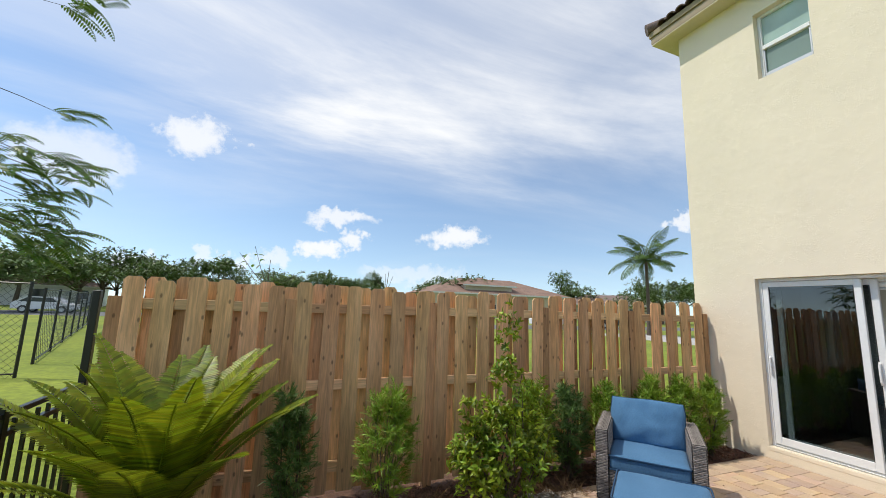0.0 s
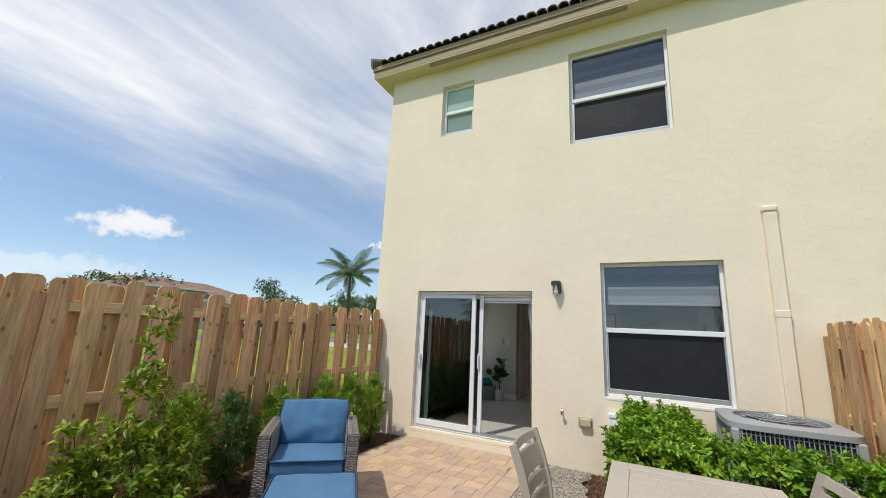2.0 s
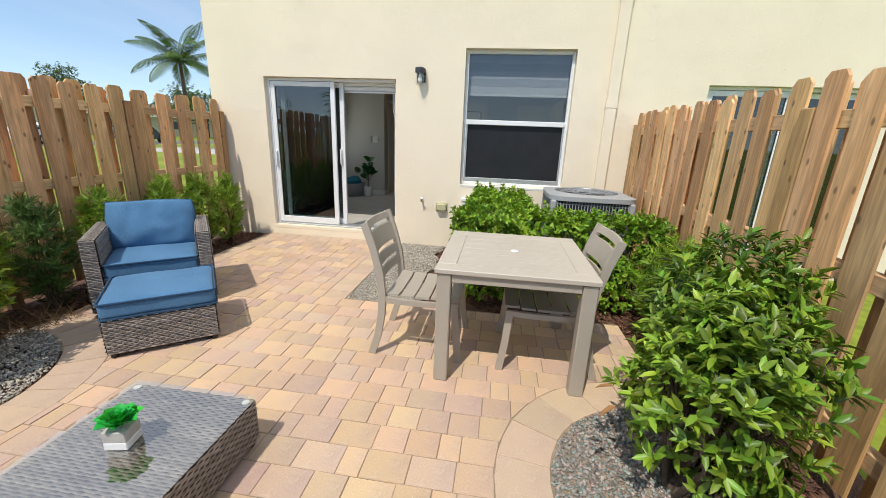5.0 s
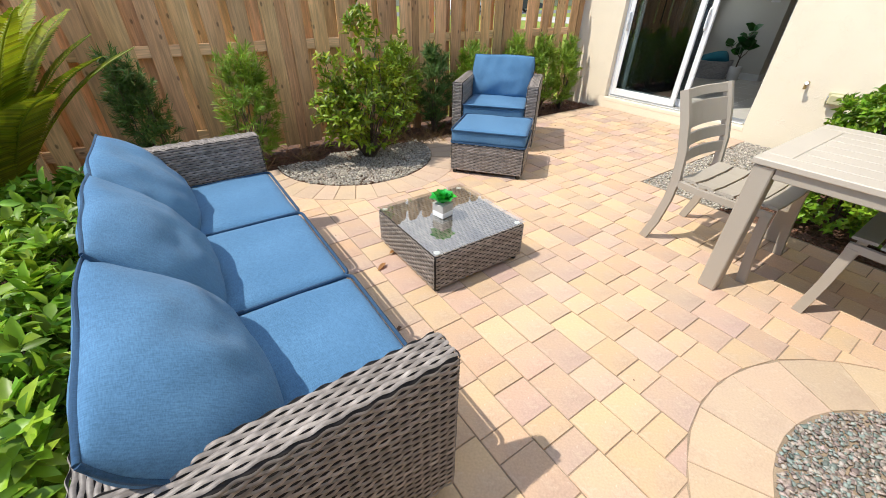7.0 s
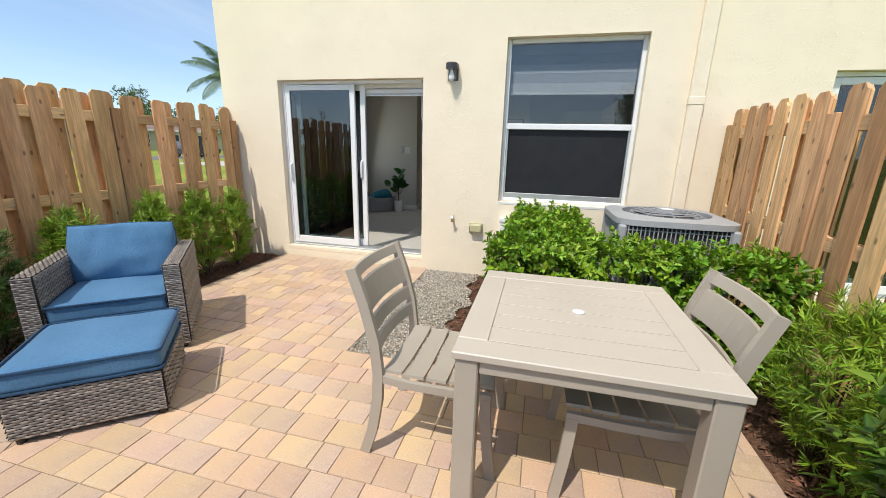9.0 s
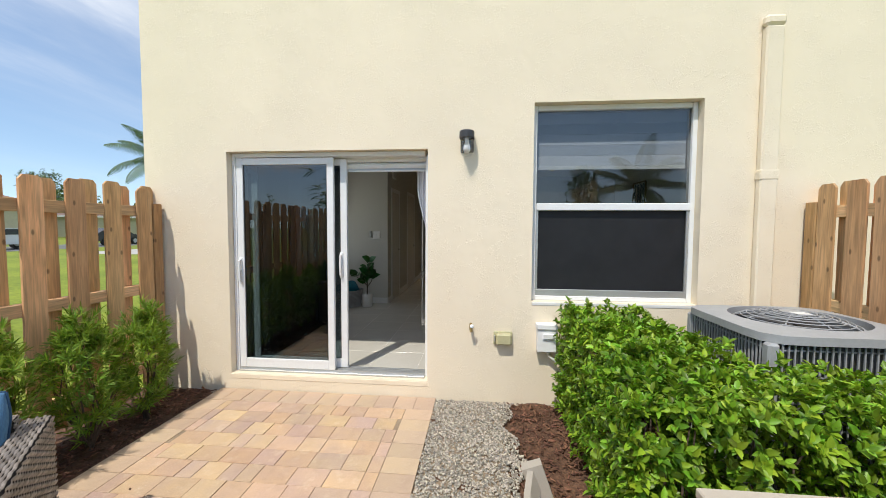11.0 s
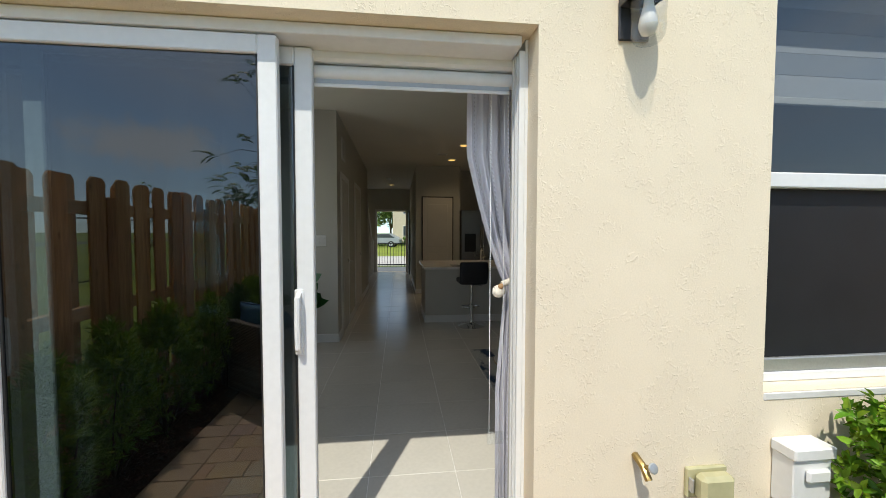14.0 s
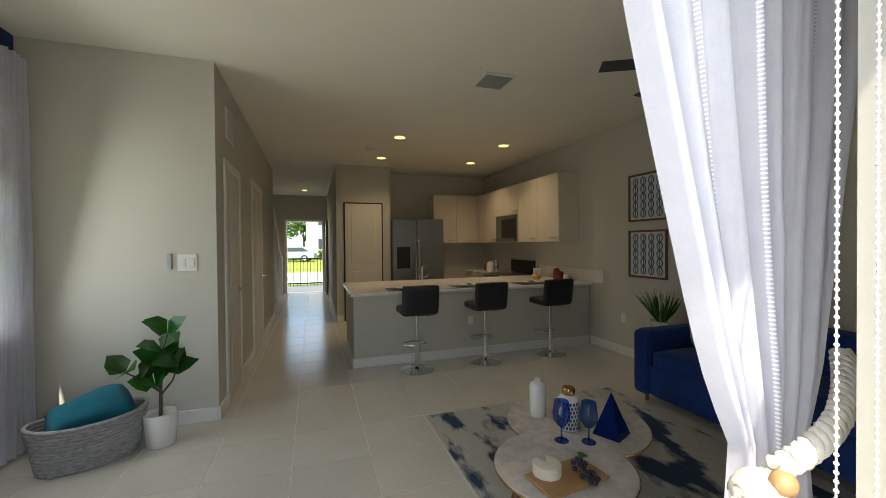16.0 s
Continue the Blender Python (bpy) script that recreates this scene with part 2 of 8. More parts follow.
def wood(name, c1, c2, axis, rand=0.22, rough=0.75):
    """Sawn pine: long grain, rings and knots, grain along the local axis."""
    m = mat(name, c1, rough=rough, var=0.22, base2=c2, scale=5.0, fine=34.0, bump=0.18, dist=0.002, rand=rand, hue=0.02,
            stretch=tuple(0.14 if i == axis else 1.0 for i in range(3)))
    n, l = m.node_tree.nodes, m.node_tree.links
    mp = [x for x in n if x.type == "MAPPING"][0]
    t = [x for x in n if x.type == "TEX_COORD"][0]
    oi = n.new("ShaderNodeObjectInfo")
    sh = n.new("ShaderNodeVectorMath")
    sh.operation = "ADD"
    mu = n.new("ShaderNodeMath")
    mu.operation = "MULTIPLY"
    mu.inputs[1].default_value = 37.0
    l.new(oi.outputs["Random"], mu.inputs[0])
    l.new(mu.outputs[0], sh.inputs[1])
    l.new(t.outputs["Object"], sh.inputs[0])
    l.new(sh.outputs[0], mp.inputs[0])
    kn = n.new("ShaderNodeTexVoronoi")
    kn.inputs["Scale"].default_value = 3.8
    kn.inputs["Randomness"].default_value = 1.0
    kn.voronoi_dimensions = "2D"
    ks, kc, ka, k1, k2 = n.new("ShaderNodeSeparateXYZ"), n.new("ShaderNodeCombineXYZ"), n.new("ShaderNodeMath"), n.new("ShaderNodeMath"), n.new("ShaderNodeMath")
    ka.operation, k1.operation, k2.operation = "ADD", "MULTIPLY", "MULTIPLY"
    l.new(sh.outputs[0], ks.inputs[0])
    others = [i for i in range(3) if i != axis]
    l.new(ks.outputs[others[0]], ka.inputs[0])
    l.new(ks.outputs[others[1]], ka.inputs[1])
    l.new(ka.outputs[0], k1.inputs[0])
    l.new(ks.outputs[axis], k2.inputs[0])
    k1.inputs[1].default_value, k2.inputs[1].default_value = 1.7, 0.85
    l.new(k1.outputs[0], kc.inputs[0])
    l.new(k2.outputs[0], kc.inputs[1])
    l.new(kc.outputs[0], kn.inputs["Vector"])
    kr = n.new("ShaderNodeMapRange")
    kr.interpolation_type = "SMOOTHSTEP"
    kr.inputs["From Min"].default_value, kr.inputs["From Max"].default_value = 0.03, 0.085
    kr.inputs["To Min"].default_value, kr.inputs["To Max"].default_value = 0.42, 1.0
    l.new(kn.outputs["Distance"], kr.inputs["Value"])
    hv = [x for x in n if x.type == "HUE_SAT"][0]
    old = hv.inputs["Value"].links[0].from_socket
    mm = n.new("ShaderNodeMath")
    mm.operation = "MULTIPLY"
    l.new(old, mm.inputs[0])
    l.new(kr.outputs[0], mm.inputs[1])
    l.new(mm.outputs[0], hv.inputs["Value"])
    # growth rings that bend round the knots
    rg, rm, rx = n.new("ShaderNodeTexNoise"), n.new("ShaderNodeMapping"), n.new("ShaderNodeMapRange")
    rm.inputs["Scale"].default_value = tuple(0.05 if i == axis else 1.0 for i in range(3))
    l.new(sh.outputs[0], rm.inputs[0])
    l.new(rm.outputs[0], rg.inputs["Vector"])
    rg.inputs["Scale"].default_value, rg.inputs["Detail"].default_value, rg.inputs["Distortion"].default_value = 55.0, 3, 1.2
    rx.inputs["From Min"].default_value, rx.inputs["From Max"].default_value = 0.35, 0.65
    rx.inputs["To Min"].default_value, rx.inputs["To Max"].default_value = 0.80, 1.12
    l.new(rg.outputs["Fac"], rx.inputs["Value"])
    m2 = n.new("ShaderNodeMath")
    m2.operation = "MULTIPLY"
    l.new(mm.outputs[0], m2.inputs[0])
    l.new(rx.outputs[0], m2.inputs[1])
    l.new(m2.outputs[0], hv.inputs["Value"])
    return m


def glass(name, tint=(0.86, 0.9, 0.9), gloss=1.0):
    m = bpy.data.materials.new(name)
    m.use_nodes = True
    n, l = m.node_tree.nodes, m.node_tree.links
    n.remove(n["Principled BSDF"])
    tr, gl, fr, mx = n.new("ShaderNodeBsdfTransparent"), n.new("ShaderNodeBsdfGlossy"), n.new("ShaderNodeFresnel"), n.new("ShaderNodeMixShader")
    tr.inputs[0].default_value = (*tint, 1)
    gl.inputs["Roughness"].default_value = 0.0
    fr.inputs["IOR"].default_value = 1.5 + 0.35 * gloss
    l.new(fr.outputs[0], mx.inputs[0])
    l.new(tr.outputs[0], mx.inputs[1])
    l.new(gl.outputs[0], mx.inputs[2])
    l.new(mx.outputs[0], n["Material Output"].inputs[0])
    return m


def glow(name, color, strength):
    m = bpy.data.materials.new(name)
    m.use_nodes = True
    n, l = m.node_tree.nodes, m.node_tree.links
    e = n.new("ShaderNodeEmission")
    e.inputs[0].default_value, e.inputs[1].default_value = (*color, 1), strength
    l.new(e.outputs[0], n["Material Output"].inputs[0])
    return m


M_STUCCO = stucco("cream_stucco", (0.85, 0.748, 0.58), 0.42)
M_SOFFIT = mat("soffit_paint", (0.66, 0.58, 0.42), rough=0.8, var=0.06, fine=60)
M_FASCIA = mat("fascia_paint", (0.33, 0.26, 0.16), rough=0.6, var=0.08, fine=50)
M_ROOF = mat("roof_tile", (0.10, 0.065, 0.055), rough=0.7, var=0.35, base2=(0.17, 0.12, 0.10), island=0.3, fine=45)
M_WOOD_V = wood("fence_pine", (0.74, 0.475, 0.245), (0.60, 0.345, 0.155), 2, 0.26)
M_WOOD_H = wood("rail_pine", (0.74, 0.50, 0.275), (0.62, 0.385, 0.19), 0)
M_POST = wood("post_pine", (0.60, 0.365, 0.18), (0.43, 0.235, 0.10), 2, 0.2)
PAVE_FLECK = (((0.42, 0.29, 0.19), 7.0, 0.50, 0.75, 0.45), ((0.74, 0.60, 0.44), 12.0, 0.54, 0.70, 0.35), ((0.78, 0.68, 0.55), 55.0, 0.60, 0.70, 0.35))
M_PAVER = mat("paver", (0.625, 0.432, 0.258), rough=0.9, var=0.12, base2=(0.48, 0.345, 0.29), scale=4.0, fine=120, bump=0.3, dist=0.002, rand=0.10, hue=0.02, pick=0.5, fleck=PAVE_FLECK)
M_PAVER_R = mat("paver_far", (0.625, 0.432, 0.258), rough=0.9, var=0.12, base2=(0.48, 0.345, 0.29), scale=4.0, fine=120, bump=0.3, dist=0.002, island=0.10, hue=0.02, pick=0.5, fleck=PAVE_FLECK)
M_BORDER = mat("border_paver", (0.57, 0.42, 0.28), rough=0.9, var=0.10, base2=(0.49, 0.365, 0.28), scale=5.0, fine=120, bump=0.3, dist=0.002, rand=0.08, hue=0.012, pick=0.5, fleck=PAVE_FLECK)
M_SAND = mat("joint_sand", (0.36, 0.275, 0.19), rough=1.0, var=0.3, fine=200)
M_GRASS = mat("lawn", (0.155, 0.205, 0.012), rough=0.9, var=0.3, base2=(0.235, 0.28, 0.020), scale=0.35, fine=9, bump=0.25, dist=0.02)
M_MULCH = mat("mulch_soil", (0.10, 0.05, 0.03), rough=1.0, var=0.45, base2=(0.16, 0.085, 0.05), scale=9, fine=60, bump=1.0, dist=0.02)
M_CHIP = mat("bark_chip", (0.21, 0.10, 0.062), rough=0.95, var=0.3, island=0.55, hue=0.02, fine=80)
M_STONE = mat("bed_gravel", (0.36, 0.285, 0.25), rough=0.8, var=0.2, base2=(0.235, 0.30, 0.275), island=0.45, hue=0.05, fine=120, pick=0.9)
M_STONE_G = mat("grey_gravel", (0.50, 0.445, 0.37), rough=0.8, var=0.2, base2=(0.34, 0.325, 0.29), island=0.45, hue=0.04, fine=120, pick=0.9)
M_ROAD = mat("asphalt", (0.16, 0.16, 0.165), rough=0.9, var=0.2, scale=0.5, fine=30)
M_WALK = mat("concrete", (0.50, 0.48, 0.45), rough=0.9, var=0.15, scale=1.5, fine=40)
M_WHITE = mat("white_vinyl", (0.80, 0.81, 0.81), rough=0.35, var=0.03, fine=40, bump=0.03)
M_ALU = mat("mill_aluminium", (0.55, 0.56, 0.56), rough=0.4, metal=0.7, var=0.06)
M_GASKET = mat("black_gasket", (0.02, 0.02, 0.022), rough=0.5, var=0.2)
M_GLASS = glass("tinted_glass", (0.12, 0.175, 0.20), 1.5)
M_SASHGLASS = glass("window_glass", (0.42, 0.46, 0.49), 1.3)
M_TOPGLASS = glass("table_glass", (0.90, 0.95, 0.94), 7.5)
M_VESSEL = bpy.data.materials.new("thin_clear_glass")
M_VESSEL.use_nodes = True
_n, _l = M_VESSEL.node_tree.nodes, M_VESSEL.node_tree.links
_t, _g, _m = _n.new("ShaderNodeBsdfTransparent"), _n.new("ShaderNodeBsdfGlossy"), _n.new("ShaderNodeMixShader")
_t.inputs[0].default_value = (0.94, 0.95, 0.95, 1)
_g.inputs["Roughness"].default_value = 0.02
_m.inputs[0].default_value = 0.10
_l.new(_t.outputs[0], _m.inputs[1])
_l.new(_g.outputs[0], _m.inputs[2])
_l.new(_m.outputs[0], _n["Material Output"].inputs[0])
M_BLUEV = M_VESSEL.copy()
M_BLUEV.name = "thin_blue_glass"
[x for x in M_BLUEV.node_tree.nodes if x.type == "BSDF_TRANSPARENT"][0].inputs[0].default_value = (0.16, 0.36, 0.78, 1)

M_EDGE = bpy.data.materials.new("clear_glass_edge")
M_EDGE.use_nodes = True
_n = M_EDGE.node_tree.nodes
_t = _n.new("ShaderNodeBsdfTransparent")
M_EDGE.node_tree.links.new(_t.outputs[0], _n["Material Output"].inputs[0])

M_SCREEN = mat("insect_screen", (0.022, 0.023, 0.026), spec=0.25, rough=0.45, var=0.2, fine=700)
M_FROST = mat("green_frosted_glass", (0.36, 0.50, 0.44), rough=0.12, var=0.1, scale=2, fine=3, bump=0.0, spec=0.8)
M_FROST_D = mat("screened_frosted_glass", (0.22, 0.30, 0.27), rough=0.3, var=0.1, scale=2, fine=300, bump=0.0, spec=0.4)
M_BLIND = mat("zebra_blind", (0.66, 0.69, 0.74), rough=0.7, var=0.05, scale=2, fine=60)
M_BLIND2 = mat("zebra_blind_sheer", (0.46, 0.50, 0.56), rough=0.7, var=0.05, scale=2, fine=60)
M_WICKER = mat("grey_wicker", (0.180, 0.155, 0.138), rough=0.5, var=0.3, base2=(0.30, 0.265, 0.24), scale=26, fine=70, bump=0.25, dist=0.002, island=0.30, stretch=(1, 1, 1))
# near-black core: the shade between wicker strands, put into its colour
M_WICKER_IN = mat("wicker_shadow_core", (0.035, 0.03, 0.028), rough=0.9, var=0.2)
M_TAUPE = mat("taupe_powder_coat", (0.40, 0.355, 0.295), rough=0.5, var=0.04, scale=3, fine=300, bump=0.05, dist=0.001)
M_TABLE = mat("table_slats", (0.50, 0.445, 0.375), rough=0.45, var=0.05, scale=3, fine=300, bump=0.05, dist=0.001)
M_BLACK = mat("black_coated_metal", (0.012, 0.012, 0.013), rough=0.35, var=0.2)
M_DARK = mat("dark_bronze", (0.045, 0.045, 0.05), rough=0.45, var=0.15)
M_ACGREY = mat("condenser_paint", (0.36, 0.37, 0.385), rough=0.5, var=0.06, fine=50)
M_ACDARK = mat("condenser_coil", (0.07, 0.072, 0.075), rough=0.5, var=0.2)
M_STEEL = mat("brushed_steel", (0.34, 0.345, 0.35), rough=0.3, metal=1.0, var=0.05, stretch=(1, 1, 0.05), fine=200, bump=0.04)
M_CHROME = mat("chrome", (0.75, 0.76, 0.77), rough=0.08, metal=1.0, var=0.02, bump=0)
M_CREAMPL = mat("aged_clear_cover", (0.52, 0.49, 0.29), rough=0.25, var=0.1, fine=20)
M_BRASS = mat("brass", (0.42, 0.30, 0.12), rough=0.35, metal=0.9, var=0.2)


def fabric(name, c1, c2, weave=900):
    m = mat(name, c1, rough=0.9, var=0.16, base2=c2, scale=3.5, fine=weave, bump=0.3, dist=0.0015, spec=0.2)
    n, l = m.node_tree.nodes, m.node_tree.links
    bs = n["Principled BSDF"]
    bs.inputs["Sheen Weight"].default_value = 0.08
    bs.inputs["Sheen Roughness"].default_value = 0.5
    t = [x for x in n if x.type == "TEX_COORD"][0]
    fine = []
    for st in ((60, 420, 60), (420, 60, 420)):
        mp = n.new("ShaderNodeMapping")
        mp.inputs["Scale"].default_value = st
        l.new(t.outputs["Object"], mp.inputs[0])
        x = n.new("ShaderNodeTexNoise")
        x.inputs["Scale"].default_value, x.inputs["Detail"].default_value = 1.0, 2
        l.new(mp.outputs[0], x.inputs["Vector"])
        fine.append(x.outputs["Fac"])
    ad = n.new("ShaderNodeMath")
    ad.operation = "ADD"
    l.new(fine[0], ad.inputs[0])
    l.new(fine[1], ad.inputs[1])
    val = n.new("ShaderNodeMapRange")
    val.inputs["From Min"].default_value, val.inputs["From Max"].default_value = 0.75, 1.25
    val.inputs["To Min"].default_value, val.inputs["To Max"].default_value = 0.82, 1.18
    l.new(ad.outputs[0], val.inputs["Value"])
    hv = [x for x in n if x.type == "HUE_SAT"][0]
    l.new(val.outputs[0], hv.inputs["Value"])
    return m


M_BLUE = fabric("blue_linen_cushion", (0.088, 0.205, 0.36), (0.072, 0.175, 0.315))
M_PIPING = fabric("blue_piping", (0.028, 0.075, 0.15), (0.025, 0.065, 0.13))


def leaf(name, c1, c2, rough=0.42, sub=0.28, island=0.4, hue=0.05, spec=0.45):
    return mat(name, c1, rough=rough, var=0.2, base2=c2, scale=2.2, fine=25, bump=0.0, island=island, hue=hue, sub=sub, spec=spec)


L_HEDGE = leaf("hedge_leaf", (0.14, 0.275, 0.016), (0.26, 0.42, 0.03), island=0.5)
L_BUSH = leaf("shrub_leaf", (0.085, 0.175, 0.014), (0.24, 0.36, 0.03), island=0.6, sub=0.2)
L_YEW = leaf("needle_leaf", (0.15, 0.27, 0.02), (0.27, 0.40, 0.03), rough=0.5)
L_LIME = leaf("lime_shrub_leaf", (0.155, 0.235, 0.013), (0.33, 0.41, 0.028), island=0.55)
L_YEW_D = leaf("dark_needle_leaf", (0.075, 0.150, 0.030), (0.125, 0.215, 0.045), rough=0.5)
L_FERN = leaf("fern_leaf", (0.15, 0.205, 0.008), (0.255, 0.29, 0.012), sub=0.34, hue=0.04)
L_PALM = leaf("palm_leaf", (0.045, 0.095, 0.015), (0.09, 0.15, 0.025), sub=0.12, spec=0.25)
L_TREE = leaf("tree_leaf", (0.075, 0.145, 0.022), (0.12, 0.20, 0.035))
L_FAR = leaf("far_leaf", (0.085, 0.145, 0.035), (0.125, 0.19, 0.05), sub=0.2)
L_DRY = leaf("dry_leaf", (0.30, 0.16, 0.05), (0.38, 0.22, 0.07), sub=0.2)
M_BARK = mat("bark", (0.12, 0.09, 0.065), rough=0.95, var=0.35, scale=12, fine=70, bump=0.6, dist=0.01)
M_STRAW = mat("dry_straw", (0.26, 0.16, 0.075), rough=0.95, var=0.3, island=0.4)
M_FAUX = leaf("faux_succulent", (0.02, 0.42, 0.05), (0.06, 0.55, 0.08), rough=0.35, sub=0.15, island=0.25, hue=0.03)
# inside
M_WALL = mat("greige_wall", (0.53, 0.51, 0.45), rough=0.85, var=0.03, scale=2, fine=220, bump=0.08, dist=0.002)
M_NAVY = mat("navy_wall", (0.012, 0.03, 0.11), rough=0.8, var=0.08, fine=200, bump=0.06)
M_CEIL = mat("ceiling_paint", (0.78, 0.745, 0.66), rough=0.9, var=0.03, scale=2, fine=260, bump=0.15, dist=0.003)
M_TRIM = mat("white_trim", (0.74, 0.73, 0.70), rough=0.45, var=0.03, fine=50, bump=0.03)
M_TILE = mat("floor_tile", (0.62, 0.595, 0.54), rough=0.2, var=0.05, scale=3, fine=40, bump=0.04, dist=0.001, rand=0.03)
M_GROUT = mat("grout", (0.80, 0.785, 0.75), rough=0.9, var=0.1)
M_CAB = mat("cabinet_laminate", (0.66, 0.585, 0.49), rough=0.4, var=0.04, fine=60, bump=0.03)
M_DOORP = mat("door_paint", (0.62, 0.58, 0.52), rough=0.45, var=0.03, fine=60, bump=0.03)
M_STONETOP = mat("quartz_top", (0.72, 0.69, 0.65), rough=0.2, var=0.08, scale=6, fine=50, bump=0.02)
M_LEATHER = mat("black_leatherette", (0.014, 0.015, 0.02), rough=0.45, var=0.2, fine=250, bump=0.2)
M_MARBLE = mat("marble_top", (0.60, 0.57, 0.54), rough=0.14, var=0.2, base2=(0.44, 0.41, 0.40), scale=7, fine=20, bump=0.0, mixlo=0.45, mixhi=0.75)
M_WALNUT = mat("walnut_leg", (0.20, 0.09, 0.04), rough=0.5, var=0.3, fine=40, stretch=(1, 1, 0.2))
M_RUG = mat("abstract_rug", (0.42, 0.42, 0.40), rough=1.0, var=0.25, base2=(0.025, 0.05, 0.10), scale=2.2, fine=60, bump=0.4, dist=0.004, stretch=(1.1, 2.4, 1), mixlo=0.52, mixhi=0.60)
M_SOFA = fabric("royal_blue_velvet", (0.01, 0.04, 0.19), (0.008, 0.03, 0.14))
M_TEAL = fabric("teal_pillow_cloth", (0.015, 0.14, 0.19), (0.01, 0.10, 0.15))
M_SHEER = mat("white_sheer_cloth", (0.72, 0.72, 0.79), rough=0.9, var=0.05, scale=30, fine=500, bump=0.1, sub=0.45)
M_OPENWORK = bpy.data.materials.new("openwork_stripe")
M_OPENWORK.use_nodes = True
_n, _l = M_OPENWORK.node_tree.nodes, M_OPENWORK.node_tree.links
_n["Principled BSDF"].inputs["Base Color"].default_value = (0.80, 0.80, 0.88, 1)
_n["Principled BSDF"].inputs["Roughness"].default_value = 0.9
_t, _m, _w, _c, _q = _n.new("ShaderNodeBsdfTransparent"), _n.new("ShaderNodeMixShader"), _n.new("ShaderNodeTexWave"), _n.new("ShaderNodeTexCoord"), _n.new("ShaderNodeMapRange")
_w.bands_direction = "Z"
_w.inputs["Scale"].default_value = 55.0
_q.inputs["From Min"].default_value, _q.inputs["From Max"].default_value = 0.25, 0.45
_q.inputs["To Max"].default_value = 0.4
_l.new(_c.outputs["Object"], _w.inputs["Vector"])
_l.new(_w.outputs["Fac"], _q.inputs["Value"])
_l.new(_q.outputs[0], _m.inputs[0])
_l.new(_n["Principled BSDF"].outputs[0], _m.inputs[1])
_l.new(_t.outputs[0], _m.inputs[2])
_l.new(_m.outputs[0], _n["Material Output"].inputs[0])
M_ROPE = mat("cotton_rope", (0.72, 0.67, 0.58), rough=0.95, var=0.15, fine=120, bump=0.4)
M_BASKET = mat("silver_rope_basket", (0.42, 0.42, 0.43), rough=0.7, var=0.35, scale=30, fine=160, bump=0.5, dist=0.004, stretch=(1, 1, 3))
M_CERAMIC = mat("white_ceramic", (0.78, 0.77, 0.74), rough=0.2, var=0.03, bump=0.02)
M_FIG = leaf("fig_leaf", (0.018, 0.085, 0.012), (0.035, 0.15, 0.018), rough=0.3, sub=0.12)
M_GOLD = mat("gold_lid", (0.55, 0.36, 0.13), rough=0.25, metal=1.0, var=0.05, bump=0)
M_BOARD = mat("cutting_board", (0.40, 0.23, 0.10), rough=0.55, var=0.2, fine=30, stretch=(1, 0.2, 1))
M_CHEESE = mat("cheese_rind", (0.72, 0.68, 0.58), rough=0.6, var=0.08, fine=60)
M_YELLOW = mat("yellow_cheese", (0.75, 0.50, 0.03), rough=0.5, var=0.08)
M_GRAPE = mat("dark_grape", (0.02, 0.018, 0.05), rough=0.3, var=0.2, island=0.3)
M_PRINT = mat("blue_pattern_print", (0.62, 0.63, 0.62), rough=0.5, var=0.05, bump=0)
M_PRINTB = mat("print_ink", (0.03, 0.10, 0.20), rough=0.5, var=0.1, bump=0)
M_LAMP = glow("downlight_glow", (1.0, 0.66, 0.20), 0.9)

# ---- building helpers ----
R = random.Random(7)
NR = np.random.default_rng(11)


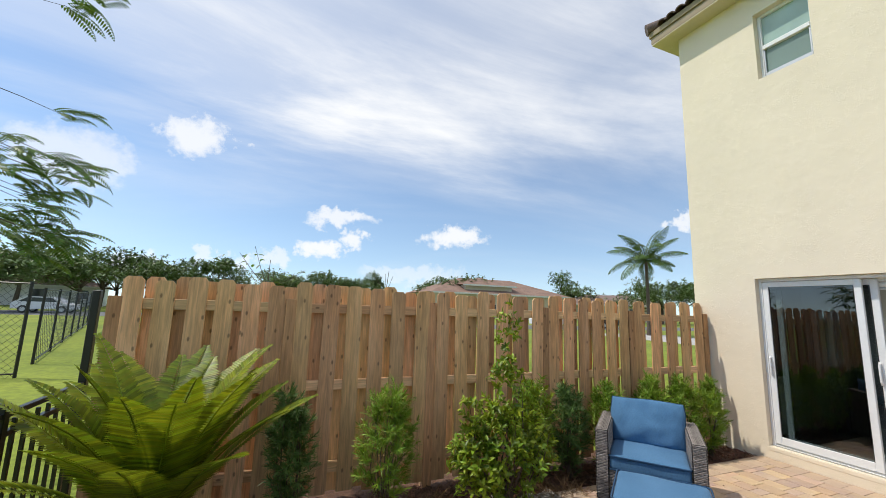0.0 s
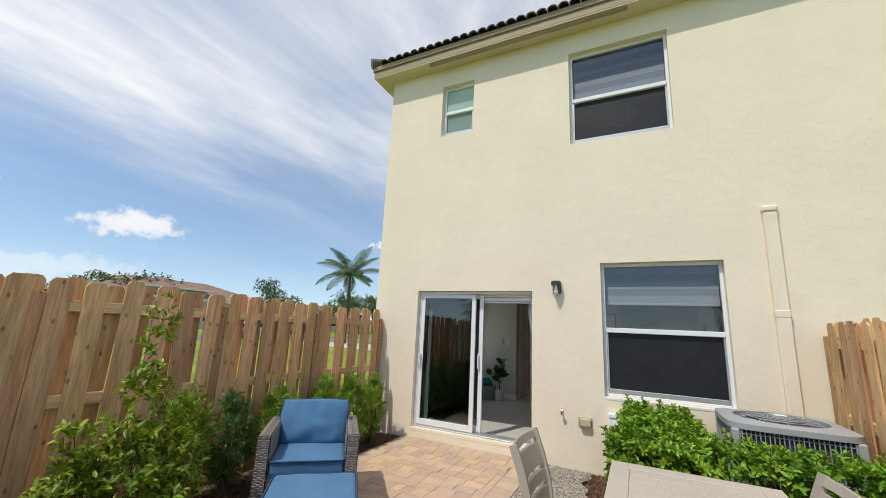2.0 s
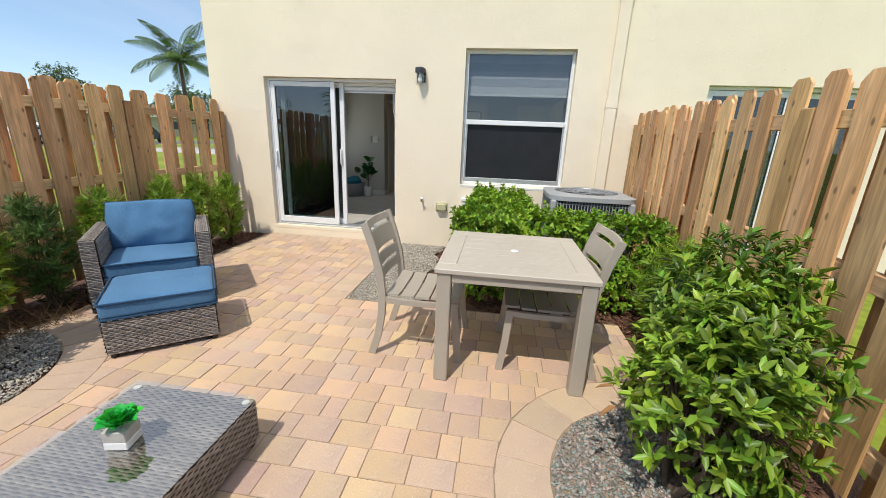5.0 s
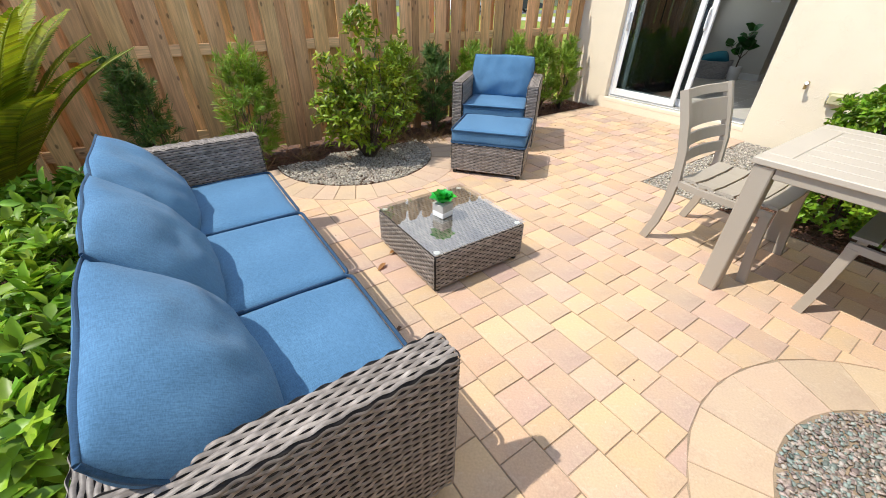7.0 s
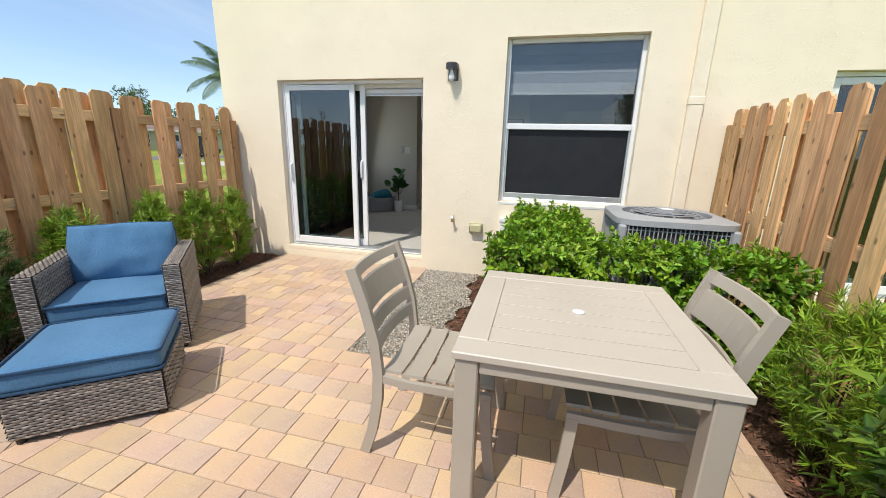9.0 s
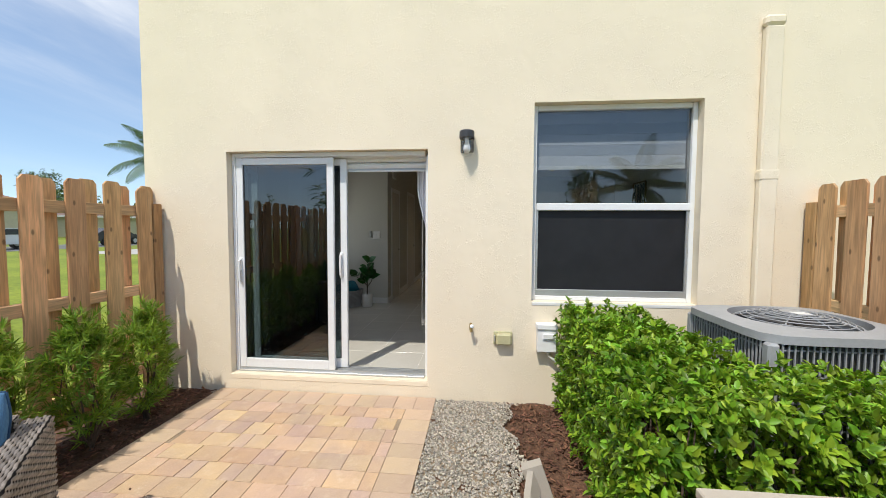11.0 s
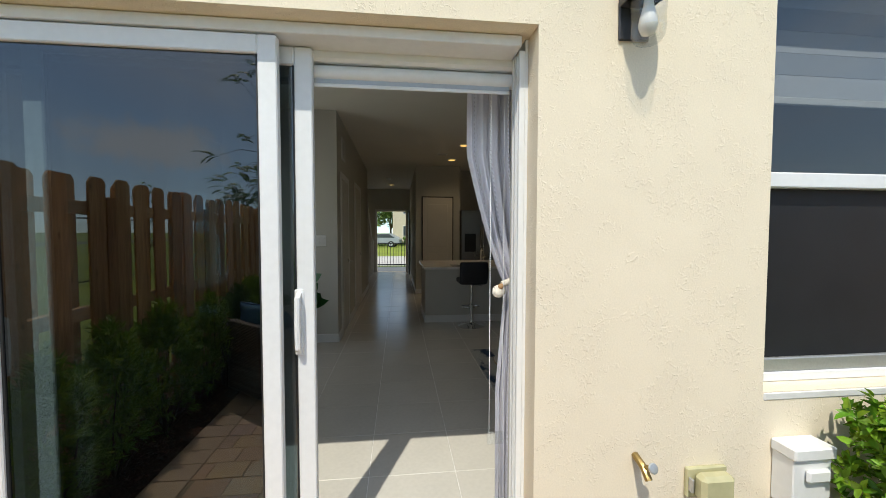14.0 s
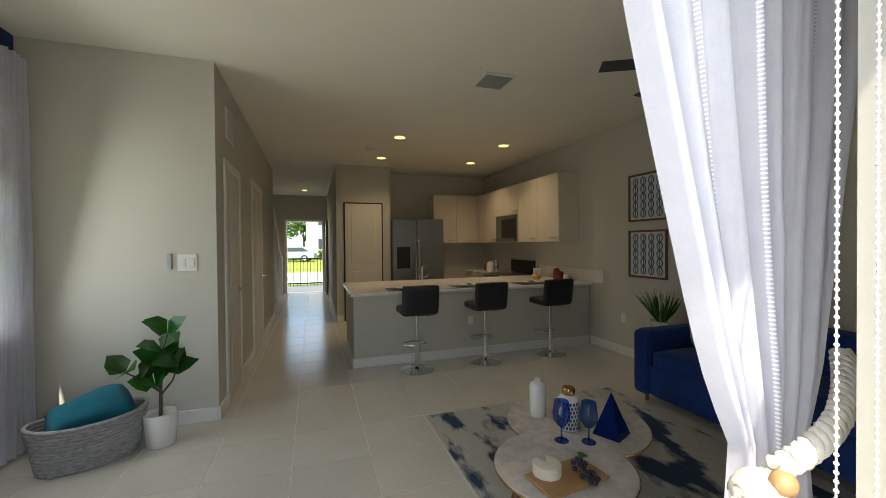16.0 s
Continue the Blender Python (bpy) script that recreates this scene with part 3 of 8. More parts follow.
class Geo:
    """Collects vertices and faces of one mesh."""

    def __init__(self):
        self.v, self.f = [], []

    def add(self, verts, faces, m=None):
        k = len(self.v)
        self.v.extend([tuple(m @ Vector(p)) for p in verts] if m else [tuple(p) for p in verts])
        self.f.extend([tuple(i + k for i in q) for q in faces])
        return self

    def box(self, x0, y0, z0, x1, y1, z1, b=0.0, m=None):
        if b <= 0:
            vs = [(x, y, z) for z in (z0, z1) for y in (y0, y1) for x in (x0, x1)]
            return self.add(vs, [(0, 2, 3, 1), (4, 5, 7, 6), (0, 1, 5, 4), (2, 6, 7, 3), (0, 4, 6, 2), (1, 3, 7, 5)], m)
        c, h = ((x0 + x1) / 2, (y0 + y1) / 2, (z0 + z1) / 2), ((x1 - x0) / 2, (y1 - y0) / 2, (z1 - z0) / 2)
        b = min(b, *(0.49 * 2 * q for q in h))
        vs, ix = [], {}
        for sx in (-1, 1):
            for sy in (-1, 1):
                for sz in (-1, 1):
                    s = (sx, sy, sz)
                    for a in range(3):
                        ix[s, a] = len(vs)
                        vs.append(tuple(c[i] + s[i] * (h[i] - (0 if i == a else b)) for i in range(3)))
        fs = []
        for a in range(3):
            u, w = [i for i in range(3) if i != a]
            for sa in (-1, 1):
                q = []
                for su, sw in ((-1, -1), (1, -1), (1, 1), (-1, 1)):
                    s = [0, 0, 0]
                    s[a], s[u], s[w] = sa, su, sw
                    q.append(ix[tuple(s), a])
                fs.append(q)
            for su in (-1, 1):
                for sw in (-1, 1):
                    lo, hi = [0, 0, 0], [0, 0, 0]
                    lo[a], hi[a] = -1, 1
                    lo[u] = hi[u] = su
                    lo[w] = hi[w] = sw
                    fs.append([ix[tuple(lo), u], ix[tuple(hi), u], ix[tuple(hi), w], ix[tuple(lo), w]])
        for sx in (-1, 1):
            for sy in (-1, 1):
                for sz in (-1, 1):
                    fs.append([ix[(sx, sy, sz), a] for a in range(3)])
        cc = Vector(c)
        out = []
        for q in fs:
            p = [Vector(vs[i]) for i in q]
            nn = (p[1] - p[0]).cross(p[2] - p[0])
            out.append(q if nn.dot(sum(p, Vector()) / len(p) - cc) > 0 else q[::-1])
        return self.add(vs, out, m)

    def tube(self, pts, r, n=8, m=None, caps=True):
        pts = [Vector(p) for p in pts]
        rs = r if isinstance(r, (list, tuple)) else [r] * len(pts)
        vs, fs, up = [], [], None
        for i, p in enumerate(pts):
            d = (pts[min(i + 1, len(pts) - 1)] - pts[max(i - 1, 0)]).normalized()
            if up is None:
                up = d.orthogonal().normalized()
            up = (up - d * up.dot(d)).normalized()
            w = d.cross(up)
            for k in range(n):
                a = 2 * math.pi * k / n
                vs.append(p + (up * math.cos(a) + w * math.sin(a)) * rs[i])
            if i:
                o = (i - 1) * n
                fs += [(o + k, o + (k + 1) % n, o + n + (k + 1) % n, o + n + k) for k in range(n)]
        if caps:
            fs.append(tuple(range(n - 1, -1, -1)))
            fs.append(tuple(range(len(vs) - n, len(vs))))
        return self.add(vs, fs, m)

    def lathe(self, prof, n=20, m=None):
        vs, fs = [], []
        for r, z in prof:
            vs += [(r * math.cos(2 * math.pi * k / n), r * math.sin(2 * math.pi * k / n), z) for k in range(n)]
        for i in range(len(prof) - 1):
            o = i * n
            fs += [(o + k, o + (k + 1) % n, o + n + (k + 1) % n, o + n + k) for k in range(n)]
        if prof[0][0] > 1e-4:
            fs.append(tuple(range(n - 1, -1, -1)))
        if prof[-1][0] > 1e-4:
            fs.append(tuple(range(len(vs) - n, len(vs))))
        return self.add(vs, fs, m)

    def prism(self, poly, z0, z1, b=0.0, m=None):
        k = len(poly)
        cx, cy = sum(p[0] for p in poly) / k, sum(p[1] for p in poly) / k
        size = max(math.dist(p, (cx, cy)) for p in poly) or 1
        inner = [(p[0] + (cx - p[0]) * min(0.4, b / size * 1.3), p[1] + (cy - p[1]) * min(0.4, b / size * 1.3)) for p in poly]
        vs = [(*p, z0) for p in poly] + [(*p, z1 - b) for p in poly] + [(*p, z1) for p in inner]
        fs = [tuple(range(k - 1, -1, -1)), tuple(range(2 * k, 3 * k))]
        for o in (0, k):
            fs += [(o + i, o + (i + 1) % k, o + k + (i + 1) % k, o + k + i) for i in range(k)]
        return self.add(vs, fs, m)

    def mesh(self, name, material, smooth=0.0):
        me = bpy.data.meshes.new(name)
        me.from_pydata(self.v, [], self.f)
        me.materials.append(material)
        if smooth:
            me.shade_smooth()
            me.set_sharp_from_angle(angle=radians(smooth))
        return me


def part(name, geo, material, parent, label="", smooth=0.0):
    """One mesh object under a thing or a part."""
    ob = new(name, geo if isinstance(geo, bpy.types.Mesh) else geo.mesh(name, material, smooth))
    ob.parent = parent
    if label:
        ob["label"] = label
    return ob


def thing(name, label, category, at=None, group="", kind=""):
    ob = new(name)
    ob.empty_display_size = 0.1
    if at is not None:
        ob.matrix_basis = at
    return tagged(ob, label, category, group, kind)


def solo(name, geo, material, label, category="", group="", kind="", smooth=0.0, at=None):
    """A thing that is one mesh."""
    ob = new(name, geo if isinstance(geo, bpy.types.Mesh) else geo.mesh(name, material, smooth))
    if at is not None:
        ob.matrix_basis = at
    return tagged(ob, label, category, group, kind)


def np_mesh(name, v, f, material):
    """A mesh from arrays of vertices and of equal-sided faces."""
    me = bpy.data.meshes.new(name)
    k = f.shape[1]
    me.vertices.add(len(v))
    me.vertices.foreach_set("co", np.ascontiguousarray(v, dtype=np.float32).ravel())
    me.loops.add(f.size)
    me.loops.foreach_set("vertex_index", np.ascontiguousarray(f, dtype=np.int32).ravel())
    me.polygons.add(len(f))
    me.polygons.foreach_set("loop_start", np.arange(0, f.size, k, dtype=np.int32))
    me.polygons.foreach_set("loop_total", np.full(len(f), k, dtype=np.int32))
    me.materials.append(material)
    me.update(calc_edges=True)
    return me


def pane(x0, y0, z0, x1, y1, z1, mtl, name="pane", face=4):
    """A glass sheet whose outer face gleams; its other faces are plain clear edges."""
    me = Geo().box(x0, y0, z0, x1, y1, z1).mesh(name, mtl)
    me.materials.append(M_EDGE)
    for p in me.polygons:
        p.material_index = 0 if p.index == face else 1
    return me


def wall_mesh(u0, u1, z0, z1, holes, thick):
    """A wall in the local y-z plane with its outer face at x=0 and thickness along +x; holes as (u0, u1, z0, z1)."""
    us = sorted({u0, u1, *(h[0] for h in holes), *(h[1] for h in holes)})
    zs = sorted({z0, z1, *(h[2] for h in holes), *(h[3] for h in holes)})
    g, ix = Geo(), {}

    def vert(x, u, z):
        key = (x, round(u, 4), round(z, 4))
        if key not in ix:
            ix[key] = len(g.v)
            g.v.append((x, u, z))
        return ix[key]

    def solid(i, j):
        if not (0 <= i < len(us) - 1 and 0 <= j < len(zs) - 1):
            return False
        cu, cz = (us[i] + us[i + 1]) / 2, (zs[j] + zs[j + 1]) / 2
        return not any(h[0] < cu < h[1] and h[2] < cz < h[3] for h in holes)

    for i in range(len(us) - 1):
        for j in range(len(zs) - 1):
            if not solid(i, j):
                continue
            a, b, c, d = us[i], us[i + 1], zs[j], zs[j + 1]
            g.f.append((vert(0, a, c), vert(0, a, d), vert(0, b, d), vert(0, b, c)))
            g.f.append((vert(thick, a, c), vert(thick, b, c), vert(thick, b, d), vert(thick, a, d)))
            if not solid(i - 1, j):
                g.f.append((vert(0, a, c), vert(thick, a, c), vert(thick, a, d), vert(0, a, d)))
            if not solid(i + 1, j):
                g.f.append((vert(0, b, c), vert(0, b, d), vert(thick, b, d), vert(thick, b, c)))
            if not solid(i, j - 1):
                g.f.append((vert(0, a, c), vert(0, b, c), vert(thick, b, c), vert(thick, a, c)))
            if not solid(i, j + 1):
                g.f.append((vert(0, a, d), vert(thick, a, d), vert(thick, b, d), vert(0, b, d)))
    return g


# ---- house shell ----
WX, WT = 5.80, 0.20
HN, HS = 4.14, -7.4
SOFFIT = 6.12
DOOR = (1.50, 3.335, 0.14, 2.17)
WIN = (-0.72, 0.61, 0.872, 2.535)
WIN_S = (2.49, 3.08, 4.82, 5.77)
WIN_B = (-0.34, 0.955, 4.29, 5.775)
WIN_N = (-3.19, -2.54, 4.81, 5.77)
WIN_NB = (-6.2, -4.9, 4.29, 5.775)
DOOR_N = (-4.08, -2.24, 0.14, 2.17)
FRONT = 17.85
wall_west = solo("wall_west", wall_mesh(HS, HN, -0.1, SOFFIT + 0.25, [DOOR, WIN, WIN_S, WIN_B, WIN_N, WIN_NB, DOOR_N], WT), M_STUCCO,
                 "cream hand-trowelled stucco back wall of the house", "wall", kind="structure", at=pose(WX, 0, 0))
NWIN = (8.05, 9.22, 0.93, 2.46)
wall_north = solo("wall_north", wall_mesh(WX + WT, FRONT + 0.2, -0.1, SOFFIT + 0.25, [NWIN], 0.19), M_STUCCO,
                  "cream stucco side wall of the house", "wall", kind="structure", at=Matrix(((0, 1, 0, 0), (-1, 0, 0, HN), (0, 0, 1, 0), (0, 0, 0, 1))))
wall_east = solo("wall_east", wall_mesh(HS, HN - 0.19, -0.1, SOFFIT + 0.25, [(1.74, 2.72, 0.115, 2.2)], 0.2), M_STUCCO,
                 "stucco front wall of the house with the entrance", "wall", kind="structure", at=pose(FRONT, 0, 0))
wall_far = solo("wall_south", wall_mesh(WX + WT, FRONT, -0.1, SOFFIT + 0.25, [], 0.2), M_STUCCO, "stucco end wall of the house row", "wall", kind="structure",
                at=Matrix(((0, 1, 0, 0), (-1, 0, 0, HS + 0.2), (0, 0, 1, 0), (0, 0, 0, 1))))

# roof
roof = thing("roof", "dark brown barrel-tile hip roof above a tan fascia", "roof", kind="structure")
EX, EN = WX - 0.30, HN + 0.30
part("soffit", Geo().box(EX + 0.03, HS - 0.4, SOFFIT, WX, EN - 0.03, SOFFIT + 0.03).box(WX, HN, SOFFIT, FRONT + 0.6, EN - 0.03, SOFFIT + 0.03), M_SOFFIT, roof)
part("fascia", Geo().box(EX + 0.025, HS - 0.4, SOFFIT + 0.02, EX + 0.05, EN - 0.025, SOFFIT + 0.135).box(EX + 0.05, EN - 0.05, SOFFIT + 0.02, FRONT + 0.6, EN - 0.025, SOFFIT + 0.135), M_FASCIA, roof)
part("drip_board", Geo().box(EX, HS - 0.4, SOFFIT + 0.138, EX + 0.05, EN, SOFFIT + 0.235, 0.006).box(EX + 0.05, EN - 0.05, SOFFIT + 0.138, FRONT + 0.6, EN, SOFFIT + 0.235, 0.006), M_FASCIA, roof)
part("soffit_vent", Geo().box(EX + 0.055, 0.12, SOFFIT - 0.03, EX + 0.12, 3.25, SOFFIT - 0.001, 0.003).box(EX + 0.055, HS - 0.3, SOFFIT - 0.03, EX + 0.12, -2.72, SOFFIT - 0.001, 0.003), M_FASCIA, roof, "brown perforated soffit vent strip")
SL = math.tan(radians(20))
rz = SOFFIT + 0.24
top = rz + SL * 4.6
RG = Geo()
RG.add([(EX, HS - 0.4, rz), (EX, EN, rz), (EX + 4.6, EN - 4.6, top), (EX + 4.6, HS - 0.4, top), (FRONT + 0.6, EN, rz), (FRONT + 0.6 - 4.6, EN - 4.6, top), (FRONT + 0.6, HS - 0.4, rz), (FRONT + 0.6 - 4.6, HS - 0.4, top)],
       [(0, 3, 2, 1), (1, 2, 5, 4), (4, 5, 7, 6), (3, 7, 5, 2), (0, 6, 7, 3)])
part("roof_deck", RG, M_ROOF, roof)
TG = Geo()
tile_n = 7
arc = [(0.079 * math.cos(math.pi * k / tile_n), 0.055 * math.sin(math.pi * k / tile_n)) for k in range(tile_n + 1)]
tv = [(-0.05, y, z + 0.012) for y, z in arc] + [(0.40, y * 0.9, z * 0.9 + 0.012) for y, z in arc] + [(-0.05, y * 0.8, z * 0.75 + 0.008) for y, z in arc]
tf = [(k, k + 1, tile_n + 2 + k, tile_n + 1 + k) for k in range(tile_n)] + [(k + 1, k, 2 * tile_n + 2 + k, 2 * tile_n + 3 + k) for k in range(tile_n)]
TG.add(tv, tf)
tile_me = TG.mesh("roof_tile", M_ROOF, 60)
y = EN - 0.12
while y > HS - 0.3:
    for r in range(2):
        if y < EN - 0.15 - 0.36 * r:
            o = part("roof_tile", tile_me, M_ROOF, roof)
            o.matrix_basis = pose(EX + 0.36 * r, y, rz + SL * 0.36 * r, 0, -20, R.uniform(-1.5, 1.5))
    y -= 0.160
for k in range(3):
    cap = Geo()
    cap.tube([(0, 0, 0), (0.36, -0.36, 0.36 * SL)], [0.10, 0.085], 10)
    o = part("ridge_tile", cap, M_ROOF, roof, smooth=50)
    o.matrix_basis = pose(EX - 0.02 + 0.33 * k, EN + 0.02 - 0.33 * k, rz + 0.06 + 0.33 * SL * k)


# ---- windows and the sliding doors ----
def sash_window(name, hole, upper, lower, label, blind=False, depth=0.085):
    """A single-hung window set back in its opening: outer frame, two sashes, panes, a stucco sill."""
    y0, y1, z0, z1 = hole
    w = thing(name, label, "window", kind="structure")
    x = WX + depth
    g = Geo()
    for a in ((y0, z0, y0 + 0.04, z1), (y1 - 0.04, z0, y1, z1), (y0 + 0.04, z1 - 0.045, y1 - 0.04, z1), (y0 + 0.04, z0, y1 - 0.04, z0 + 0.04)):
        g.box(x, a[0] + 0.001, a[1] + 0.001, x + 0.08, a[2] - 0.001, a[3] - 0.001, 0.004)
    fr = part("window_frame", g, M_WHITE, w, "white vinyl frame")
    zm = z0 + (z1 - z0) * 0.485
    part("meeting_rail", Geo().box(x - 0.012, y0 + 0.04, zm - 0.03, x + 0.05, y1 - 0.04, zm + 0.03, 0.005), M_WHITE, fr)
    part("pane", pane(x + 0.03, y0 + 0.04, zm + 0.03, x + 0.036, y1 - 0.04, z1 - 0.045, upper), upper, w).visible_shadow = False
    part("pane", pane(x + 0.03, y0 + 0.04, z0 + 0.04, x + 0.036, y1 - 0.04, zm - 0.03, lower), lower, w).visible_shadow = False
    part("sash_rail", Geo().box(x + 0.004, y0 + 0.04, z0 + 0.04, x + 0.026, y1 - 0.04, z0 + 0.095, 0.004), M_ALU, fr)
    part("sash_stile", Geo().box(x + 0.004, y0 + 0.04, z0 + 0.095, x + 0.024, y0 + 0.06, zm - 0.03, 0.003).box(x + 0.004, y1 - 0.06, z0 + 0.095, x + 0.024, y1 - 0.04, zm - 0.03, 0.003), M_ALU, fr)
    if blind == 1:
        part("window_sill", Geo().box(WX - 0.004, y0 + 0.001, z0 - 0.034, WX + 0.084, y1 - 0.001, z0 - 0.001, 0.006), M_TRIM, w, "white painted sill")
    if blind:
        b0 = zm + (z1 - zm) * (0.36 if blind == 1 else -0.05)
        k = 0
        zz = z1 - 0.05
        while zz - 0.09 > b0:
            part("blind_band", Geo().box(x + 0.088, y0 + 0.045, zz - 0.088, x + 0.091, y1 - 0.045, zz), M_BLIND if k % 2 == 0 else M_BLIND2, w)
            zz -= 0.09
            k += 1
        part("blind_rail", Geo().box(x + 0.083, y0 + 0.045, zz - 0.03, x + 0.098, y1 - 0.045, zz, 0.003), M_WHITE, w)
    return w


sash_window("window_1", WIN, M_SASHGLASS, M_SCREEN, "white single-hung window with striped blind and dark screen", 1)
sash_window("window_2", WIN_S, M_FROST, M_FROST_D, "small white window with green frosted panes, screened below", 0)
sash_window("window_3", WIN_B, M_SASHGLASS, M_SCREEN, "white upper-floor window with striped blind and screen", 2)
sash_window("window_4", WIN_N, M_FROST, M_FROST_D, "small white window with green frosted panes, screened below", 0)
sash_window("window_5", WIN_NB, M_SASHGLASS, M_SCREEN, "white upper-floor window of the adjoining house", 2)
# a ring of stickers on the upper pane
deco = thing("window_sticker", "ring of small pale stickers on an upper window", "sticker")
for k in range(26):
    a = 2 * math.pi * k / 26 + R.uniform(-0.1, 0.1)
    rr = 0.15 + R.uniform(-0.035, 0.035)
    cy, cz = 0.28 + rr * math.cos(a), 4.66 + rr * math.sin(a)
    part("dot", Geo().box(WX + 0.112, cy - 0.0035, cz - 0.0035, WX + 0.1135, cy + 0.0035, cz + 0.0035), M_WHITE, deco)


def slider(name, hole, label, opened):
    y0, y1, z0, z1 = hole
    d = thing(name, label, "door", kind="structure")
    x = WX + 0.072
    ym = (y0 + y1) / 2
    g = Geo()
    g.box(WX + 0.102, y0 + 0.001, z0, WX + 0.192, y0 + 0.012, z1 - 0.002)
    for q, wd in ((0.102, 0.012), (0.125, 0.006), (0.145, 0.016), (0.179, 0.013)):
        g.box(WX + q, y0 + 0.0122, z0, WX + q + wd, y0 + 0.034, z1 - 0.04, 0.002)
    g.box(x, y1 - 0.035, z0, x + 0.15, y1 - 0.002, z1 - 0.002, 0.003).box(x, y0 + 0.035, z1 - 0.04, x + 0.15, y1 - 0.035, z1 - 0.002, 0.003)
    fr = part("door_frame", g, M_WHITE, d, "white aluminium frame")
    tr = Geo().box(x - 0.015, y0 + 0.035, z0 + 0.0, x + 0.15, y1 - 0.035, z0 + 0.018, 0.003)
    for k in range(4):
        tr.box(x + 0.012 + k * 0.037, y0 + 0.035, z0 + 0.018, x + 0.018 + k * 0.037, y1 - 0.035, z0 + 0.034)
    part("track", tr, M_ALU, d, "aluminium track")

    def panel(a, b, px, handle, up=0.0):
        p = Geo()
        st, zb, zt = 0.062, z0 + 0.034, z1 - 0.045
        p.box(px, a, zb, px + 0.036, a + st, zt, 0.004).box(px, b - st, zb, px + 0.036, b, zt, 0.004)
        p.box(px, a + st, zb, px + 0.036, b - st, zb + 0.085, 0.004).box(px, a + st, zt - 0.062, px + 0.036, b - st, zt, 0.004)
        pf = part("sash", p, M_WHITE, d)
        part("gasket", Geo().box(px + 0.010, a + st, zb + 0.085, px + 0.026, a + st + 0.008, zt - 0.062).box(px + 0.010, b - st - 0.008, zb + 0.085, px + 0.026, b - st, zt - 0.062), M_GASKET, pf)
        gl = part("pane", pane(px + 0.014, a + st, zb + 0.085, px + 0.021, b - st, zt - 0.062, M_GLASS), M_GLASS, pf, "tinted glass pane")
        gl.visible_shadow = False
        h = Geo()
        hy = handle
        h.box(px - 0.008, hy - 0.016, 0.97 + up, px, hy + 0.016, 1.21 + up, 0.004)
        h.tube([(px - 0.004, hy, 0.985 + up), (px - 0.030, hy, 1.0 + up), (px - 0.034, hy, 1.09 + up), (px - 0.030, hy, 1.18 + up), (px - 0.004, hy, 1.195 + up)], 0.011, 8)
        h.tube([(px - 0.008, hy, 1.08 + up), (px - 0.022, hy, 1.08 + up)], 0.014, 10)
        part("handle", h, M_WHITE, pf, "white pull handle", smooth=40)

    if opened:
        panel(ym - 0.045, y1 - 0.036, x + 0.008, y1 - 0.068)
        panel(ym - 0.142, y1 - 0.132, x + 0.085, ym - 0.089, 0.055)
    else:
        panel(ym - 0.035, y1 - 0.036, x + 0.008, y1 - 0.068)
        panel(y0 + 0.036, ym + 0.035, x + 0.085, y0 + 0.066)
    part("threshold", Geo().box(WX - 0.004, y0 - 0.012, z0 - 0.05, WX + 0.2, y1 + 0.012, z0 - 0.002, 0.006), M_STUCCO, d, "painted masonry step under the door")
    return d


slider("door_1", DOOR, "white sliding glass patio door standing half open", True)
slider("door_2", DOOR_N, "white sliding patio door of the adjoining house, closed", False)

# ---- wooden shadow-box fences ----
board_me = {}


def board(w, h):
    key = (round(w, 3), round(h, 3))
    if key not in board_me:
        g = Geo()
        c, t = 0.032, 0.016
        pr = [(-w / 2, 0), (w / 2, 0), (w / 2, h - c), (w / 2 - c * 0.8, h), (-w / 2 + c * 0.8, h), (-w / 2, h - c)]
        g.add([(x, 0, z) for x, z in pr] + [(x, t, z) for x, z in pr], [(0, 1, 2, 3, 4, 5), (11, 10, 9, 8, 7, 6)] + [(i, i + 6, (i + 1) % 6 + 6, (i + 1) % 6) for i in range(6)])
        board_me[key] = g.mesh("board", M_WOOD_V)
    return board_me[key]


def wood_fence(label, y, inside, posts, counts):
    """Bays between bare posts: boards on the yard side with gaps, and boards behind the gaps on the far side of three rails."""
    f = thing("fence", label, "fence")
    for px in posts:
        hgt = 1.70 + R.uniform(-0.02, 0.02)
        part("post", Geo().box(px - 0.046, y - 0.053, -0.05, px + 0.046, y + 0.053, hgt, 0.004), M_POST, f)
    for z in (0.20, 0.90, 1.585):
        for a, b in zip(posts, posts[1:]):
            part("rail", Geo().box(a + 0.0465, y - 0.027, z, b - 0.0465, y + 0.027, z + 0.085, 0.003), M_WOOD_H, f)

    def nail(x, side, w=0.139, lift=0.0):
        h = 1.805 + R.choice((-0.016, -0.006, 0, 0.008, 0.014))
        o = part("board", board(w, h), M_WOOD_V, f)
        yy = y + side * 0.0285 + (0 if side > 0 else -0.016) + side * lift
        o.matrix_basis = pose(x, yy, 0.03 + R.uniform(-0.012, 0.012), R.uniform(-0.4, 0.4), R.uniform(-0.6, 0.6), R.uniform(-0.9, 0.9))

    for (a, b), k in zip(zip(posts, posts[1:]), counts):
        lo, hi = a + 0.049 + 0.0695, b - 0.049 - 0.0695
        xs = [lo + (hi - lo) * i_ / (k - 1) + (R.uniform(-0.012, 0.012) if 0 < i_ < k - 1 else 0) for i_ in range(k)]
        for x in xs:
            nail(x, inside)
        for p, q in zip(xs, xs[1:]):
            nail((p + q) / 2 + R.uniform(-0.008, 0.008), -inside)
        nail(b - 0.02, -inside, 0.139, 0.020)
    return f


